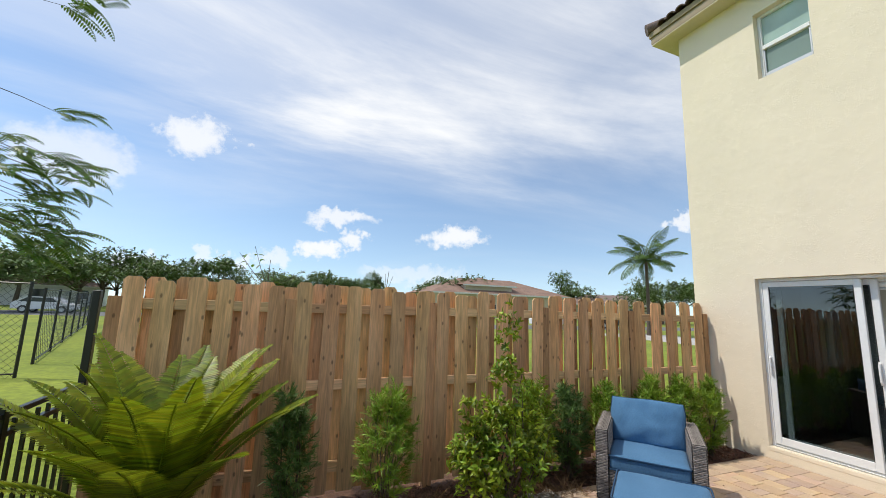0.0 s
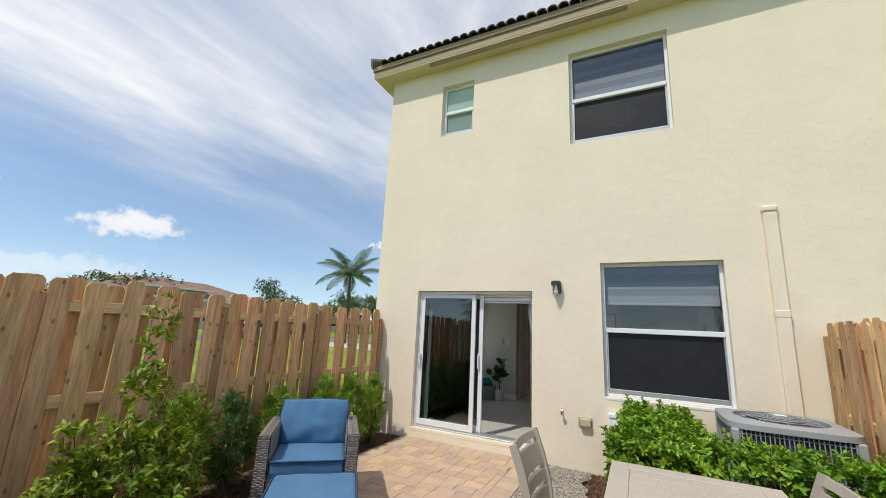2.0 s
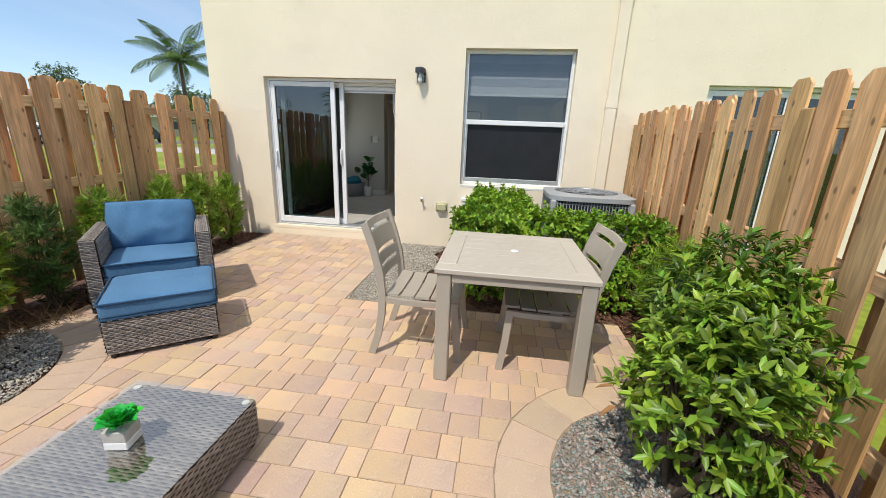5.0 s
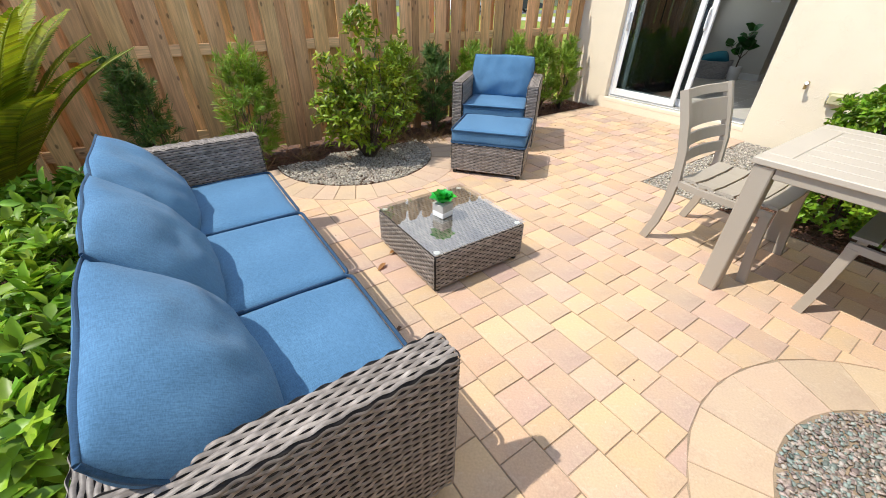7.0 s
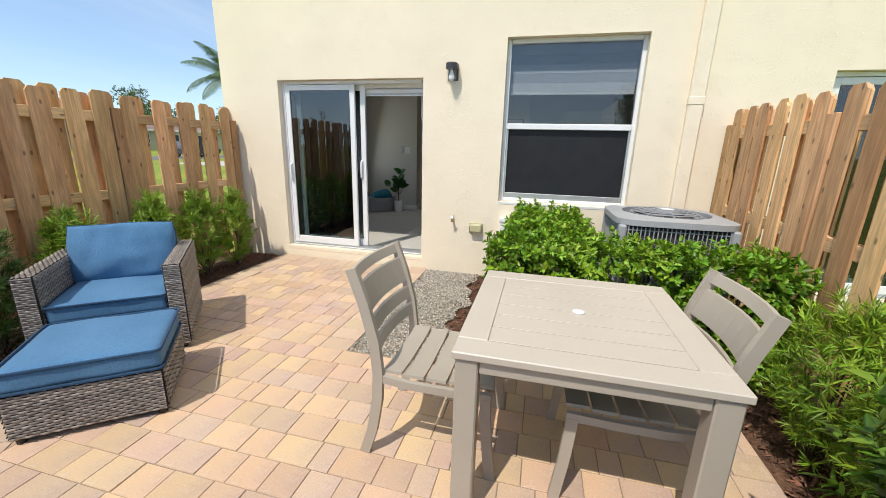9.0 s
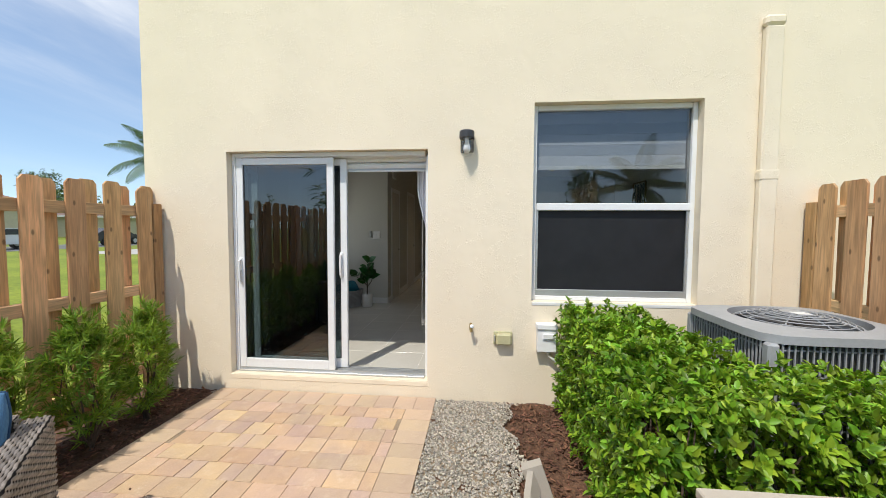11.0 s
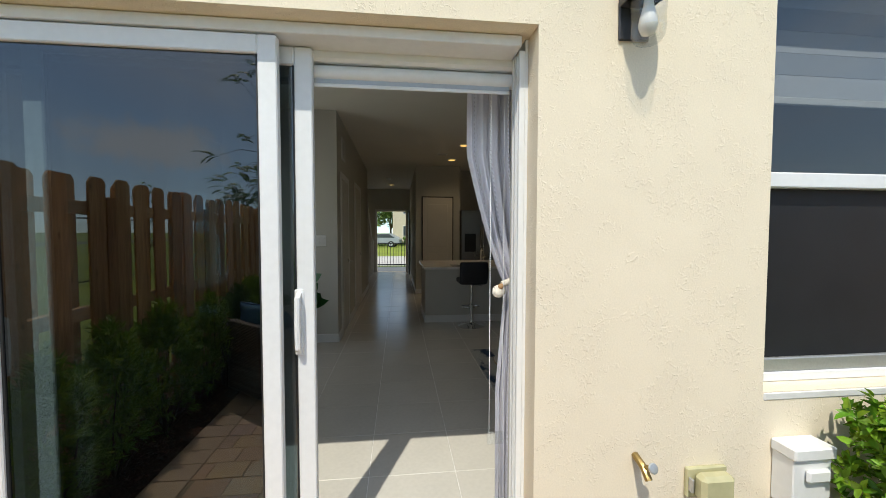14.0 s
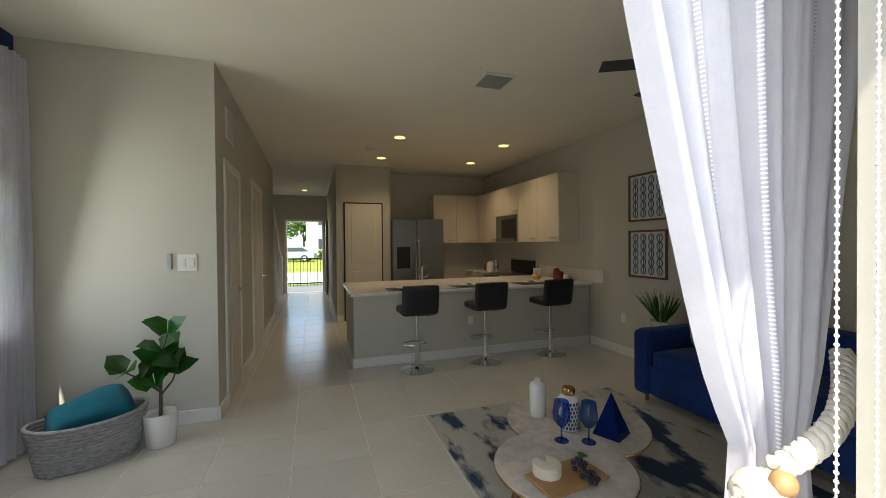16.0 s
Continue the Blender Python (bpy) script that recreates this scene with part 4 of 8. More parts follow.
FN, FS = 4.01, -1.53
wood_fence("weathered pine shadow-box fence with dog-eared boards along the planting bed", FN, -1, [-1.02, 0.25, 1.60, 3.00, 4.33, 5.73], (6, 6, 6, 6, 5))
wood_fence("pine shadow-box fence with dog-eared boards beside the condenser", FS, 1, [-1.02, 0.3, 1.65, 3.0, 4.38, 5.73], (6, 6, 6, 6, 6))

# ---- ground, patio, beds ----
gr = Geo()
gr.add([(-900, -900, -0.07), (900, -900, -0.07), (900, 900, -0.07), (-900, 900, -0.07)], [(0, 1, 2, 3)])
solo("ground", gr, M_GRASS, "bright green mown lawn reaching to the horizon", "ground", kind="structure")
nx, ny = 92, 74
gx, gy = np.meshgrid(np.linspace(-1.1, 5.80, nx), np.linspace(-1.75, 4.25, ny), indexing="ij")
gz = -0.035 + 0.012 * NR.standard_normal(gx.shape)
gi = np.arange(nx * ny).reshape(nx, ny)
mf = np.stack([gi[:-1, :-1], gi[1:, :-1], gi[1:, 1:], gi[:-1, 1:]], -1).reshape(-1, 4)
solo("mulch_bed", np_mesh("mulch_bed", np.stack([gx, gy, gz], -1).reshape(-1, 3), mf, M_MULCH), M_MULCH, "dark brown bark mulch bed round the patio", "ground", kind="structure")

CL, RL = (1.93, 3.40), (0.76, 1.02)
CR, RR_ = (2.02, -0.86), (0.62, 0.87)


def in_patio(x, y):
    """Field of the patio without its curved borders."""
    if math.dist((x, y), CL) < RL[1] or math.dist((x, y), CR) < RR_[1]:
        return False
    if x > 3.75:
        return 1.42 < y < 3.43
    if x < 0.12 or y < -1.0:
        return False
    if x < 0.95:
        return y < 2.75
    return y < 3.43 if x > 2.7 else y < 3.2 if x > 1.9 else y < 2.75


def clip(poly, nx_, ny_, d):
    out = []
    for i, p in enumerate(poly):
        q = poly[(i + 1) % len(poly)]
        a, b = p[0] * nx_ + p[1] * ny_ - d, q[0] * nx_ + q[1] * ny_ - d
        if a >= 0:
            out.append(p)
        if a * b < 0:
            t = a / (a - b)
            out.append((p[0] + (q[0] - p[0]) * t, p[1] + (q[1] - p[1]) * t))
    return out


patio = thing("pavement", "tan and rose concrete paver patio with curved borders", "pavement", kind="structure")
part("bedding_sand", Geo().box(0.12, -1.0, -0.06, 3.75, 2.5, -0.0045).box(3.75, 1.42, -0.06, 5.79, 3.43, -0.0047).box(2.5, 2.5, -0.06, 3.75, 3.43, -0.0049).box(0.95, 2.5, -0.06, 1.45, 2.75, -0.0051)
     .box(1.45, 2.5, -0.06, 2.5, 2.66, -0.0053), M_SAND, patio)
pav_me, rest = {}, Geo()
J, DEP = 0.0022, 0.166
count = 0
row_x = 5.79 - 0.235
rows_x = []
while row_x - DEP > 0.0:
    rows_x.append(row_x)
    row_x -= DEP


def lay(poly, mtl, shift=0.0):
    """Place one paver, as its own object near the walk and joined farther off."""
    global count
    cx, cy = sum(p[0] for p in poly) / len(poly), sum(p[1] for p in poly) / len(poly)
    dz, ta, tb = R.uniform(-0.0018, 0.0018), R.uniform(-0.25, 0.25), R.uniform(-0.25, 0.25)
    loc = [(p[0] - cx, p[1] - cy) for p in poly]
    if count < 330 or mtl is M_BORDER:
        w, h = max(p[0] for p in loc) - min(p[0] for p in loc), max(p[1] for p in loc) - min(p[1] for p in loc)
        key = (mtl.name, len(poly), round(w, 3), round(h, 3)) if shift else None
        if key is None or key not in pav_me:
            me = Geo().prism(loc, -0.05, 0.0, 0.0022).mesh("paver", mtl)
            if key:
                pav_me[key] = me
        else:
            me = pav_me[key]
        o = part("paver", me, mtl, patio)
        o.matrix_basis = pose(cx, cy, dz, ta, tb, 0)
        count += 1
    else:
        rest.prism(loc, -0.05, 0.0, 0.0022, pose(cx, cy, dz, ta, tb, 0))


field = []
for i, xr in enumerate(rows_x):
    yy = -1.0 - R.uniform(0.0, 0.2)
    while yy < 3.43:
        w = R.choice((0.108, 0.162, 0.162, 0.215, 0.215))
        a, b = yy, yy + w
        yy += w
        x0, x1 = xr - DEP, xr
        lo = 1.42 + 0.225 if xr > 3.75 else -1.0
        hi = 3.43 - 0.225 if x0 > 3.2 else 3.43
        a, b = max(a, lo), min(b, hi)
        if b - a < 0.03:
            continue
        field.append((x0 + J, a + J, x1 - J, b - J))
field.sort(key=lambda q: abs((q[0] + q[2]) / 2 - 2.5) + abs((q[1] + q[3]) / 2 - 0.9))
for x0, y0, x1, y1 in field:
    poly = [(x0, y0), (x1, y0), (x1, y1), (x0, y1)]
    cx, cy = (x0 + x1) / 2, (y0 + y1) / 2
    cut = False
    for c, r in ((CL, RL[1] + J), (CR, RR_[1] + J)):
        d = math.dist((cx, cy), c)
        if d < r + 0.2:
            ux, uy = (cx - c[0]) / d, (cy - c[1]) / d
            n_ = clip(poly, ux, uy, ux * c[0] + uy * c[1] + r)
            cut |= n_ != poly
            poly = n_
            if len(poly) < 3:
                break
    if len(poly) < 3:
        continue
    mx_, my_ = sum(p[0] for p in poly) / len(poly), sum(p[1] for p in poly) / len(poly)
    if not in_patio(mx_, my_):
        continue
    ar = abs(sum(poly[i - 1][0] * poly[i][1] - poly[i][0] * poly[i - 1][1] for i in range(len(poly)))) / 2
    if ar > 0.0012:
        lay(poly, M_PAVER, 0 if cut else 1)
if rest.f:
    ob = part("paver_rest", rest, M_PAVER_R, patio)
    ob["kind"] = "stuff"
for k in range(12):
    a = 1.42 + k * (3.43 - 1.42) / 12
    lay([(5.79 - 0.232, a + J), (5.79, a + J), (5.79, a + 0.1675 - J), (5.79 - 0.232, a + 0.1675 - J)], M_BORDER, 1)
for i, xr in enumerate(rows_x):
    if xr > 3.75:
        lay([(xr - DEP + J, 1.42), (xr - J, 1.42), (xr - J, 1.42 + 0.222), (xr - DEP + J, 1.42 + 0.222)], M_BORDER, 1)
    if xr - DEP > 3.2:
        lay([(xr - DEP + J, 3.43 - 0.222), (xr - J, 3.43 - 0.222), (xr - J, 3.43), (xr - DEP + J, 3.43)], M_BORDER, 1)


def ring(c, r0, r1, a0, a1, n_):
    for k in range(n_):
        s, e = radians(a0 + (a1 - a0) * k / n_), radians(a0 + (a1 - a0) * (k + 1) / n_)
        g0, g1 = J / r0, J / r1
        pts = [(c[0] + r * math.cos(t), c[1] + r * math.sin(t)) for r, t in ((r0, s + g0), (r1, s + g1), (r1, (s + e) / 2), (r1, e - g1), (r0, e - g0), (r0, (s + e) / 2))]
        lay(pts, M_BORDER)


ring(CL, RL[0], RL[1], 178, 362, 19)
ring(CR, RR_[0], RR_[1], -8, 188, 11)
part("mortar_edge", Geo().tube([(CR[0] + 0.605 * math.cos(radians(a)), CR[1] + 0.605 * math.sin(radians(a)), -0.030) for a in range(-8, 189, 7)], 0.026, 6), M_WALK, patio, "pale concrete edging haunch")


def stones(name, label, mtl, pts, lo, hi, z, flat=0.55, cat="gravel", slim=1.0):
    """Loose angular stones or chips lying at the given places."""
    n_ = len(pts)
    base = np.array([(x, y, zz) for zz in (-1, 1) for y in (-1, 1) for x in (-1, 1)], float)
    v = base[None] * (0.62 + 0.38 * NR.random((n_, 8, 1))) * NR.uniform(0.75, 1.0, (n_, 8, 3))
    s = NR.uniform(lo, hi, (n_, 1, 1)) * np.stack([np.ones(n_), slim * NR.uniform(0.55, 1, n_), flat * NR.uniform(0.6, 1.2, n_)], -1)[:, None, :] * 0.5
    v = v * s
    az, tx, ty = NR.uniform(0, 6.28, n_), NR.normal(0, 0.28, n_), NR.normal(0, 0.28, n_)
    ca, sa = np.cos(az)[:, None], np.sin(az)[:, None]
    x, y = v[..., 0] * ca - v[..., 1] * sa, v[..., 0] * sa + v[..., 1] * ca
    zz = v[..., 2] + x * np.tan(tx)[:, None] + y * np.tan(ty)[:, None]
    p = np.asarray(pts)
    v = np.stack([x + p[:, 0, None], y + p[:, 1, None], zz + z + NR.uniform(-0.004, 0.008, n_)[:, None]], -1).reshape(-1, 3)
    f = np.array([(0, 2, 3, 1), (4, 5, 7, 6), (0, 1, 5, 4), (2, 6, 7, 3), (0, 4, 6, 2), (1, 3, 7, 5)])
    f = (f[None] + (np.arange(n_) * 8)[:, None, None]).reshape(-1, 4)
    return solo(name, np_mesh(name, v, f, mtl), mtl, label, cat, kind="stuff")


def scatter(n_, x0, x1, y0, y1, ok):
    out = []
    while len(out) < n_:
        p = (R.uniform(x0, x1), R.uniform(y0, y1))
        if ok(*p):
            out.append(p)
    return out


def wob(x, y):
    return 0.05 * math.sin(7 * x + 2 * y) + 0.03 * math.sin(19 * x)


part("bedding", Geo().box(3.76, 0.86, -0.05, 5.79, 1.415, -0.018), M_SAND, patio)
stones("gravel", "mixed green and rose gravel in the curved bed by the shrub", M_STONE,
       scatter(8500, 1.3, 2.72, -1.45, -0.2, lambda x, y: math.dist((x, y), CR) < 0.61 and y > -1.12 + wob(x, y)), 0.009, 0.024, 0.0)
stones("gravel", "grey gravel half-round bed under a shrub by the fence", M_STONE_G,
       scatter(8000, 1.1, 2.75, 2.6, 3.62, lambda x, y: math.dist((x, y), CL) < 0.75 and y < 3.5 + wob(x, y)), 0.009, 0.022, 0.0)
stones("gravel", "grey gravel strip between the pavers and the hedge", M_STONE_G,
       scatter(11000, 3.76, 5.78, 0.6, 1.415, lambda x, y: y > 0.78 + wob(x, y)), 0.009, 0.022, -0.012)


def in_mulch(x, y):
    if in_patio(x, y) or (3.75 < x and 0.80 < y < 3.45) or math.dist((x, y), CL) < RL[1] and y < 3.48 or math.dist((x, y), CR) < RR_[1] and y > -1.1:
        return False
    return not (0.1 < x < 3.77 and -1.02 < y < 2.76)


stones("bark_mulch", "dark brown shredded bark mulch chips", M_CHIP, scatter(19000, -1.0, 5.78, -1.48, 3.95, in_mulch), 0.02, 0.065, -0.018, 0.12, "mulch", 0.33)


POT = (1.667, 1.49)


# ---- patio furniture ----
def wicker_rows(g, o, u, v, n_, w, h, pitch=0.0135, stake=0.028, amp=0.0032, phase=0):
    """Flat strands woven over hidden stakes on the rectangle o, o + w u, o + h v, facing n_."""
    o, u, v, n_ = Vector(o), Vector(u), Vector(v), Vector(n_)
    rows = max(2, round(h / pitch))
    pv = h / rows
    segs = max(4, round(w / stake * 4))
    for i in range(rows):
        c = (i + 0.5) * pv
        vs, fs = [], []
        for k in range(segs + 1):
            s = w * k / segs
            q = amp * math.sin(math.pi * s / stake + math.pi * (i + phase)) + 0.004
            for dv, dn in ((-0.45, -0.0015), (-0.2, 0.0015), (0.2, 0.0015), (0.45, -0.0015)):
                vs.append(o + u * s + v * (c + dv * pv) + n_ * (q + dn))
            if k:
                b = (k - 1) * 4
                fs += [(b + j, b + 4 + j, b + 5 + j, b + 1 + j) for j in range(3)]
        g.add(vs, fs)


def wicker_part(name, parent, boxes, label="", skip=""):
    """Cores wrapped in woven strands, coloured dark for the shade in the gaps; skip names faces (x X y Y Z) left bare.
    """
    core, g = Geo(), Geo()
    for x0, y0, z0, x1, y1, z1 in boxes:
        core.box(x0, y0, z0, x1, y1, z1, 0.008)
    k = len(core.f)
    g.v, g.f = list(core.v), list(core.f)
    for x0, y0, z0, x1, y1, z1 in boxes:
        e = 0.004
        dx, dy, dz = x1 - x0, y1 - y0, z1 - z0
        if "x" not in skip:
            wicker_rows(g, (x0, y1 - e, z0), (0, -1, 0), (0, 0, 1), (-1, 0, 0), dy - 2 * e, dz)
        if "X" not in skip:
            wicker_rows(g, (x1, y0 + e, z0), (0, 1, 0), (0, 0, 1), (1, 0, 0), dy - 2 * e, dz)
        if "y" not in skip:
            wicker_rows(g, (x0 + e, y0, z0), (1, 0, 0), (0, 0, 1), (0, -1, 0), dx - 2 * e, dz)
        if "Y" not in skip:
            wicker_rows(g, (x1 - e, y1, z0), (-1, 0, 0), (0, 0, 1), (0, 1, 0), dx - 2 * e, dz)
        if "Z" not in skip:
            if dx >= dy:
                wicker_rows(g, (x0, y0 + e, z1), (1, 0, 0), (0, 1, 0), (0, 0, 1), dx, dy - 2 * e, 0.0135, 0.03)
            else:
                wicker_rows(g, (x0 + e, y1, z1), (0, -1, 0), (1, 0, 0), (0, 0, 1), dy, dx - 2 * e, 0.0135, 0.03)
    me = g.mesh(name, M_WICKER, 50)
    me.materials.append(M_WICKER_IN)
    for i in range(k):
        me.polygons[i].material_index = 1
    return part(name, me, M_WICKER, parent, label)


def soft_box(w, d, h, r, puff, n_=12, lump=0.0, seed=0, pinch=0.0):
    """A stuffed block centred on the origin: rounded edges, crowned faces, slight lumps; pinch draws the rim in to a pillow."""
    g = Geo()
    hx, hy, hz = w / 2, d / 2, h / 2
    ix = {}

    def vert(p):
        key = tuple(round(c, 5) for c in p)
        if key in ix:
            return ix[key]
        q = Vector((p[0] * hx, p[1] * hy, p[2] * hz))
        inner = Vector((max(-hx + r, min(hx - r, q.x)), max(-hy + r, min(hy - r, q.y)), max(-hz + r, min(hz - r, q.z))))
        dd = q - inner
        q = inner + dd.normalized() * r if dd.length > 1e-6 else q
        a, b = 1 - p[0] ** 2, 1 - p[1] ** 2
        q.z += puff * (a * b) ** 0.6 * p[2]
        if pinch:
            q.z *= 1 - pinch * (1 - (max(0.0, (1 - p[0] ** 6) * (1 - p[1] ** 6))) ** 0.5)
        if lump:
            q += lump * noise.noise_vector(Vector((q.x * 5 + seed, q.y * 5, q.z * 3)))
        ix[key] = len(g.v)
        g.v.append(tuple(q))
        return ix[key]

    t = [-1 + 2 * i / n_ for i in range(n_ + 1)]
    # denser rows near the rim
    t = [math.copysign(1 - (1 - abs(c)) ** 1.35, c) for c in t]
    for ax in range(3):
        for s in (-1, 1):
            for i in range(n_):
                for j in range(n_):
                    q = []
                    for a, b in ((t[i], t[j]), (t[i + 1], t[j]), (t[i + 1], t[j + 1]), (t[i], t[j + 1])):
                        p = [0, 0, 0]
                        p[ax], p[(ax + 1) % 3], p[(ax + 2) % 3] = s, a, b
                        q.append(vert(p))
                    g.f.append(tuple(q if s > 0 else q[::-1]))
    return g


def rim(w, d, z, r, inset=0.0, rad=0.0055):
    """Piping round the edge of a cushion."""
    hx, hy = w / 2 - inset, d / 2 - inset
    pts = []
    for cx, cy, a0 in ((hx - r, hy - r, 0), (-hx + r, hy - r, 90), (-hx + r, -hy + r, 180), (hx - r, -hy + r, 270)):
        pts += [(cx + r * math.cos(radians(a0 + a)), cy + r * math.sin(radians(a0 + a)), z) for a in (0, 30, 60, 90)]
    pts.append(pts[0])
    return Geo().tube(pts, rad, 6)


def pillow(w, d, h, seed=0, sag=0.2, k=0.22, e=0.4, n_=34):
    """A stuffed pillow, two bellied sheets sewn at the rim; returns its sheets and the line of its seam."""
    g = Geo()
    t = [math.sin(math.pi / 2 * (-1 + 2 * i / n_)) for i in range(n_ + 1)]

    def flat(u, v):
        wave = 0.010 * noise.noise(Vector((u * 1.7 + seed, v * 1.7, 3.1)))
        return (w / 2 * u * math.sqrt(1 - k * v * v / 2) + wave, d / 2 * v * math.sqrt(1 - k * u * u / 2) + wave)

    for s in (1, -1):
        b = len(g.v)
        for u in t:
            for v in t:
                x, y = flat(u, v)
                q = max(0.0, (1 - u * u) * (1 - v * v))
                z = s * h / 2 * q ** e * (1 + sag * u)
                z += 0.022 * q ** 0.5 * noise.noise(Vector((x * 4.2 + seed * 1.7, y * 4.2, s * 2.0)))
                z += 0.014 * q ** 0.25 * noise.noise(Vector((x * 4.0 + y * 9.0 + seed, y * 5.0 - x * 9.0, s * 5.0)))
                bend = 0.03 * (noise.noise(Vector((u * 0.9 + seed, v * 0.9, 9.0))))
                g.v.append((x, y, z + bend))
        m = n_ + 1
        for i in range(n_):
            for j in range(n_):
                f = (b + i * m + j, b + (i + 1) * m + j, b + (i + 1) * m + j + 1, b + i * m + j + 1)
                g.f.append(f if s > 0 else f[::-1])
    seam = []
    for c in t[:-1]:
        seam.append((c, -1))
    for c in t[:-1]:
        seam.append((1, c))
    for c in t[:-1]:
        seam.append((-c, 1))
    for c in t[:-1]:
        seam.append((-1, -c))
    seam.append(seam[0])
    line = [(*flat(u, v), 0.03 * noise.noise(Vector((u * 0.9 + seed, v * 0.9, 9.0)))) for u, v in seam]
    return g, line


def back_cushion(label, w, d, h, at, group="", seed=0, sag=0.2, k=0.22, e=0.4):
    g, line = pillow(w, d, h, seed, sag, k, e)
    c = solo("back_cushion", g, M_BLUE, label, "cushion", group, smooth=120, at=at)
    part("piping", Geo().tube(line, 0.0065, 6), M_PIPING, c, smooth=60)
    return c


def cushion(name, label, w, d, h, at, group="", puff=0.012, pinch=0.0, lump=0.006, seed=0):
    g = soft_box(w, d, h, min(0.03, h * 0.4), puff, 14, lump, seed, pinch)
    c = solo(name, g, M_BLUE, label, "cushion", group, smooth=80, at=at)
    if pinch:
        part("piping", rim(w, d, 0, 0.04, 0.006, 0.007), M_PIPING, c, smooth=60)
    else:
        for s in (1, -1):
            part("piping", rim(w, d, s * (h / 2 - 0.006), 0.03, -0.004, 0.0075), M_PIPING, c, smooth=60)
    return c


# three-seat sofa along the west side, facing the house
sofa = thing("outdoor_sofa", "three-seat grey wicker outdoor sofa with blue cushions", "sofa", at=pose(0, 0, 0))
SX0, SX1, SY0, SY1 = 0.13, 0.90, 0.31, 2.43
wicker_part("arm", sofa, [(SX0 + 0.005, SY0, 0.05, SX1, SY0 + 0.10, 0.635)])
wicker_part("arm", sofa, [(SX0 + 0.005, SY1 - 0.10, 0.05, SX1, SY1, 0.635)])
wicker_part("backrest", sofa, [(SX0, SY0 + 0.105, 0.05, SX0 + 0.085, SY1 - 0.105, 0.56)])
wicker_part("base", sofa, [(SX0 + 0.09, SY0 + 0.105, 0.07, SX1 - 0.02, SY1 - 0.105, 0.295)], skip="xyY")
for fx in (SX0 + 0.05, SX1 - 0.05):
    for fy in (SY0 + 0.05, SY1 - 0.05):
        part("foot", Geo().lathe([(0.02, 0), (0.024, 0.01), (0.024, 0.055)], 10, pose(fx, fy, 0)), M_BLACK, sofa)
for k in range(3):
    cy = SY0 + 0.105 + 0.637 * (k + 0.5)
    cushion("seat_cushion", "blue linen seat cushion with dark piping on a wicker sofa", 0.66, 0.628, 0.115, pose(0.575, cy, 0.357, 0, 0, R.uniform(-0.8, 0.8)), "sofa seat cushions", 0.014, 0, 0.006, k * 3)
    dx, dy, dz, tilt, turn = ((0.012, -0.012, -0.03, 57, 3), (-0.018, 0.0, -0.018, 60, 2), (-0.025, 0.0, -0.03, 58, 1))[k]
    at = pose(0.325 + dx, cy + dy, 0.605 + dz, 0, 0, turn) @ pose(0, 0, 0, 0, tilt, 0)
    back_cushion("plump blue linen back cushion leaning on a wicker sofa", 0.46, 0.70, 0.245, at, "sofa back cushions", 20 + k * 5, 0.3, 0.16, 0.42)

# armchair and ottoman
AM = Matrix.Translation((3.19, 2.815, 0)) @ pose(0, 0, 0, 0, 0, 40.5)
chair = thing("outdoor_armchair", "grey wicker outdoor armchair with blue cushions beside the bed", "armchair", at=AM)
wicker_part("arm", chair, [(0, -0.42, 0.04, 0.76, -0.32, 0.625)])
wicker_part("arm", chair, [(0, 0.32, 0.04, 0.76, 0.42, 0.625)])
wicker_part("backrest", chair, [(0.67, -0.315, 0.04, 0.755, 0.315, 0.66)])
wicker_part("base", chair, [(0.015, -0.315, 0.06, 0.665, 0.315, 0.30)], skip="XyY")
for fx in (0.05, 0.71):
    for fy in (-0.37, 0.37):
        part("foot", Geo().lathe([(0.02, 0), (0.024, 0.01), (0.024, 0.045)], 10, pose(fx, fy, 0)), M_BLACK, chair)
cushion("seat_cushion", "blue seat cushion with dark piping on a wicker armchair", 0.655, 0.625, 0.12, AM @ pose(0.335, 0, 0.363), "", 0.012, 0, 0.005, 41)
back_cushion("blue back cushion leaning in a wicker armchair", 0.42, 0.65, 0.19, AM @ pose(0.575, 0, 0.612, 0, 105, 0), "", 47, 0.1, 0.1, 0.3)
tag = Geo().box(0, -0.03, 0, 0.02, 0.03, 0.003)
solo("fabric_tag", tag, M_WHITE, "small white care tag on a cushion", "tag", at=AM @ pose(0.44, 0.0, 0.432))
OM = Matrix.Translation((2.66, 2.26, 0)) @ pose(0, 0, 0, 0, 0, 39.5)
ott = thing("ottoman", "grey wicker ottoman with a blue cushion in front of the armchair", "ottoman", at=OM)
wicker_part("base", ott, [(0, -0.315, 0.035, 0.56, 0.315, 0.265)])
for fx in (0.03, 0.53):
    for fy in (-0.285, 0.285):
        part("foot", Geo().lathe([(0.02, 0), (0.022, 0.01), (0.022, 0.04)], 10, pose(fx, fy, 0)), M_BLACK, ott)
cushion("ottoman_cushion", "blue cushion with dark piping on a wicker ottoman", 0.575, 0.64, 0.115, OM @ pose(0.285, 0, 0.332), "", 0.012, 0, 0.005, 53)

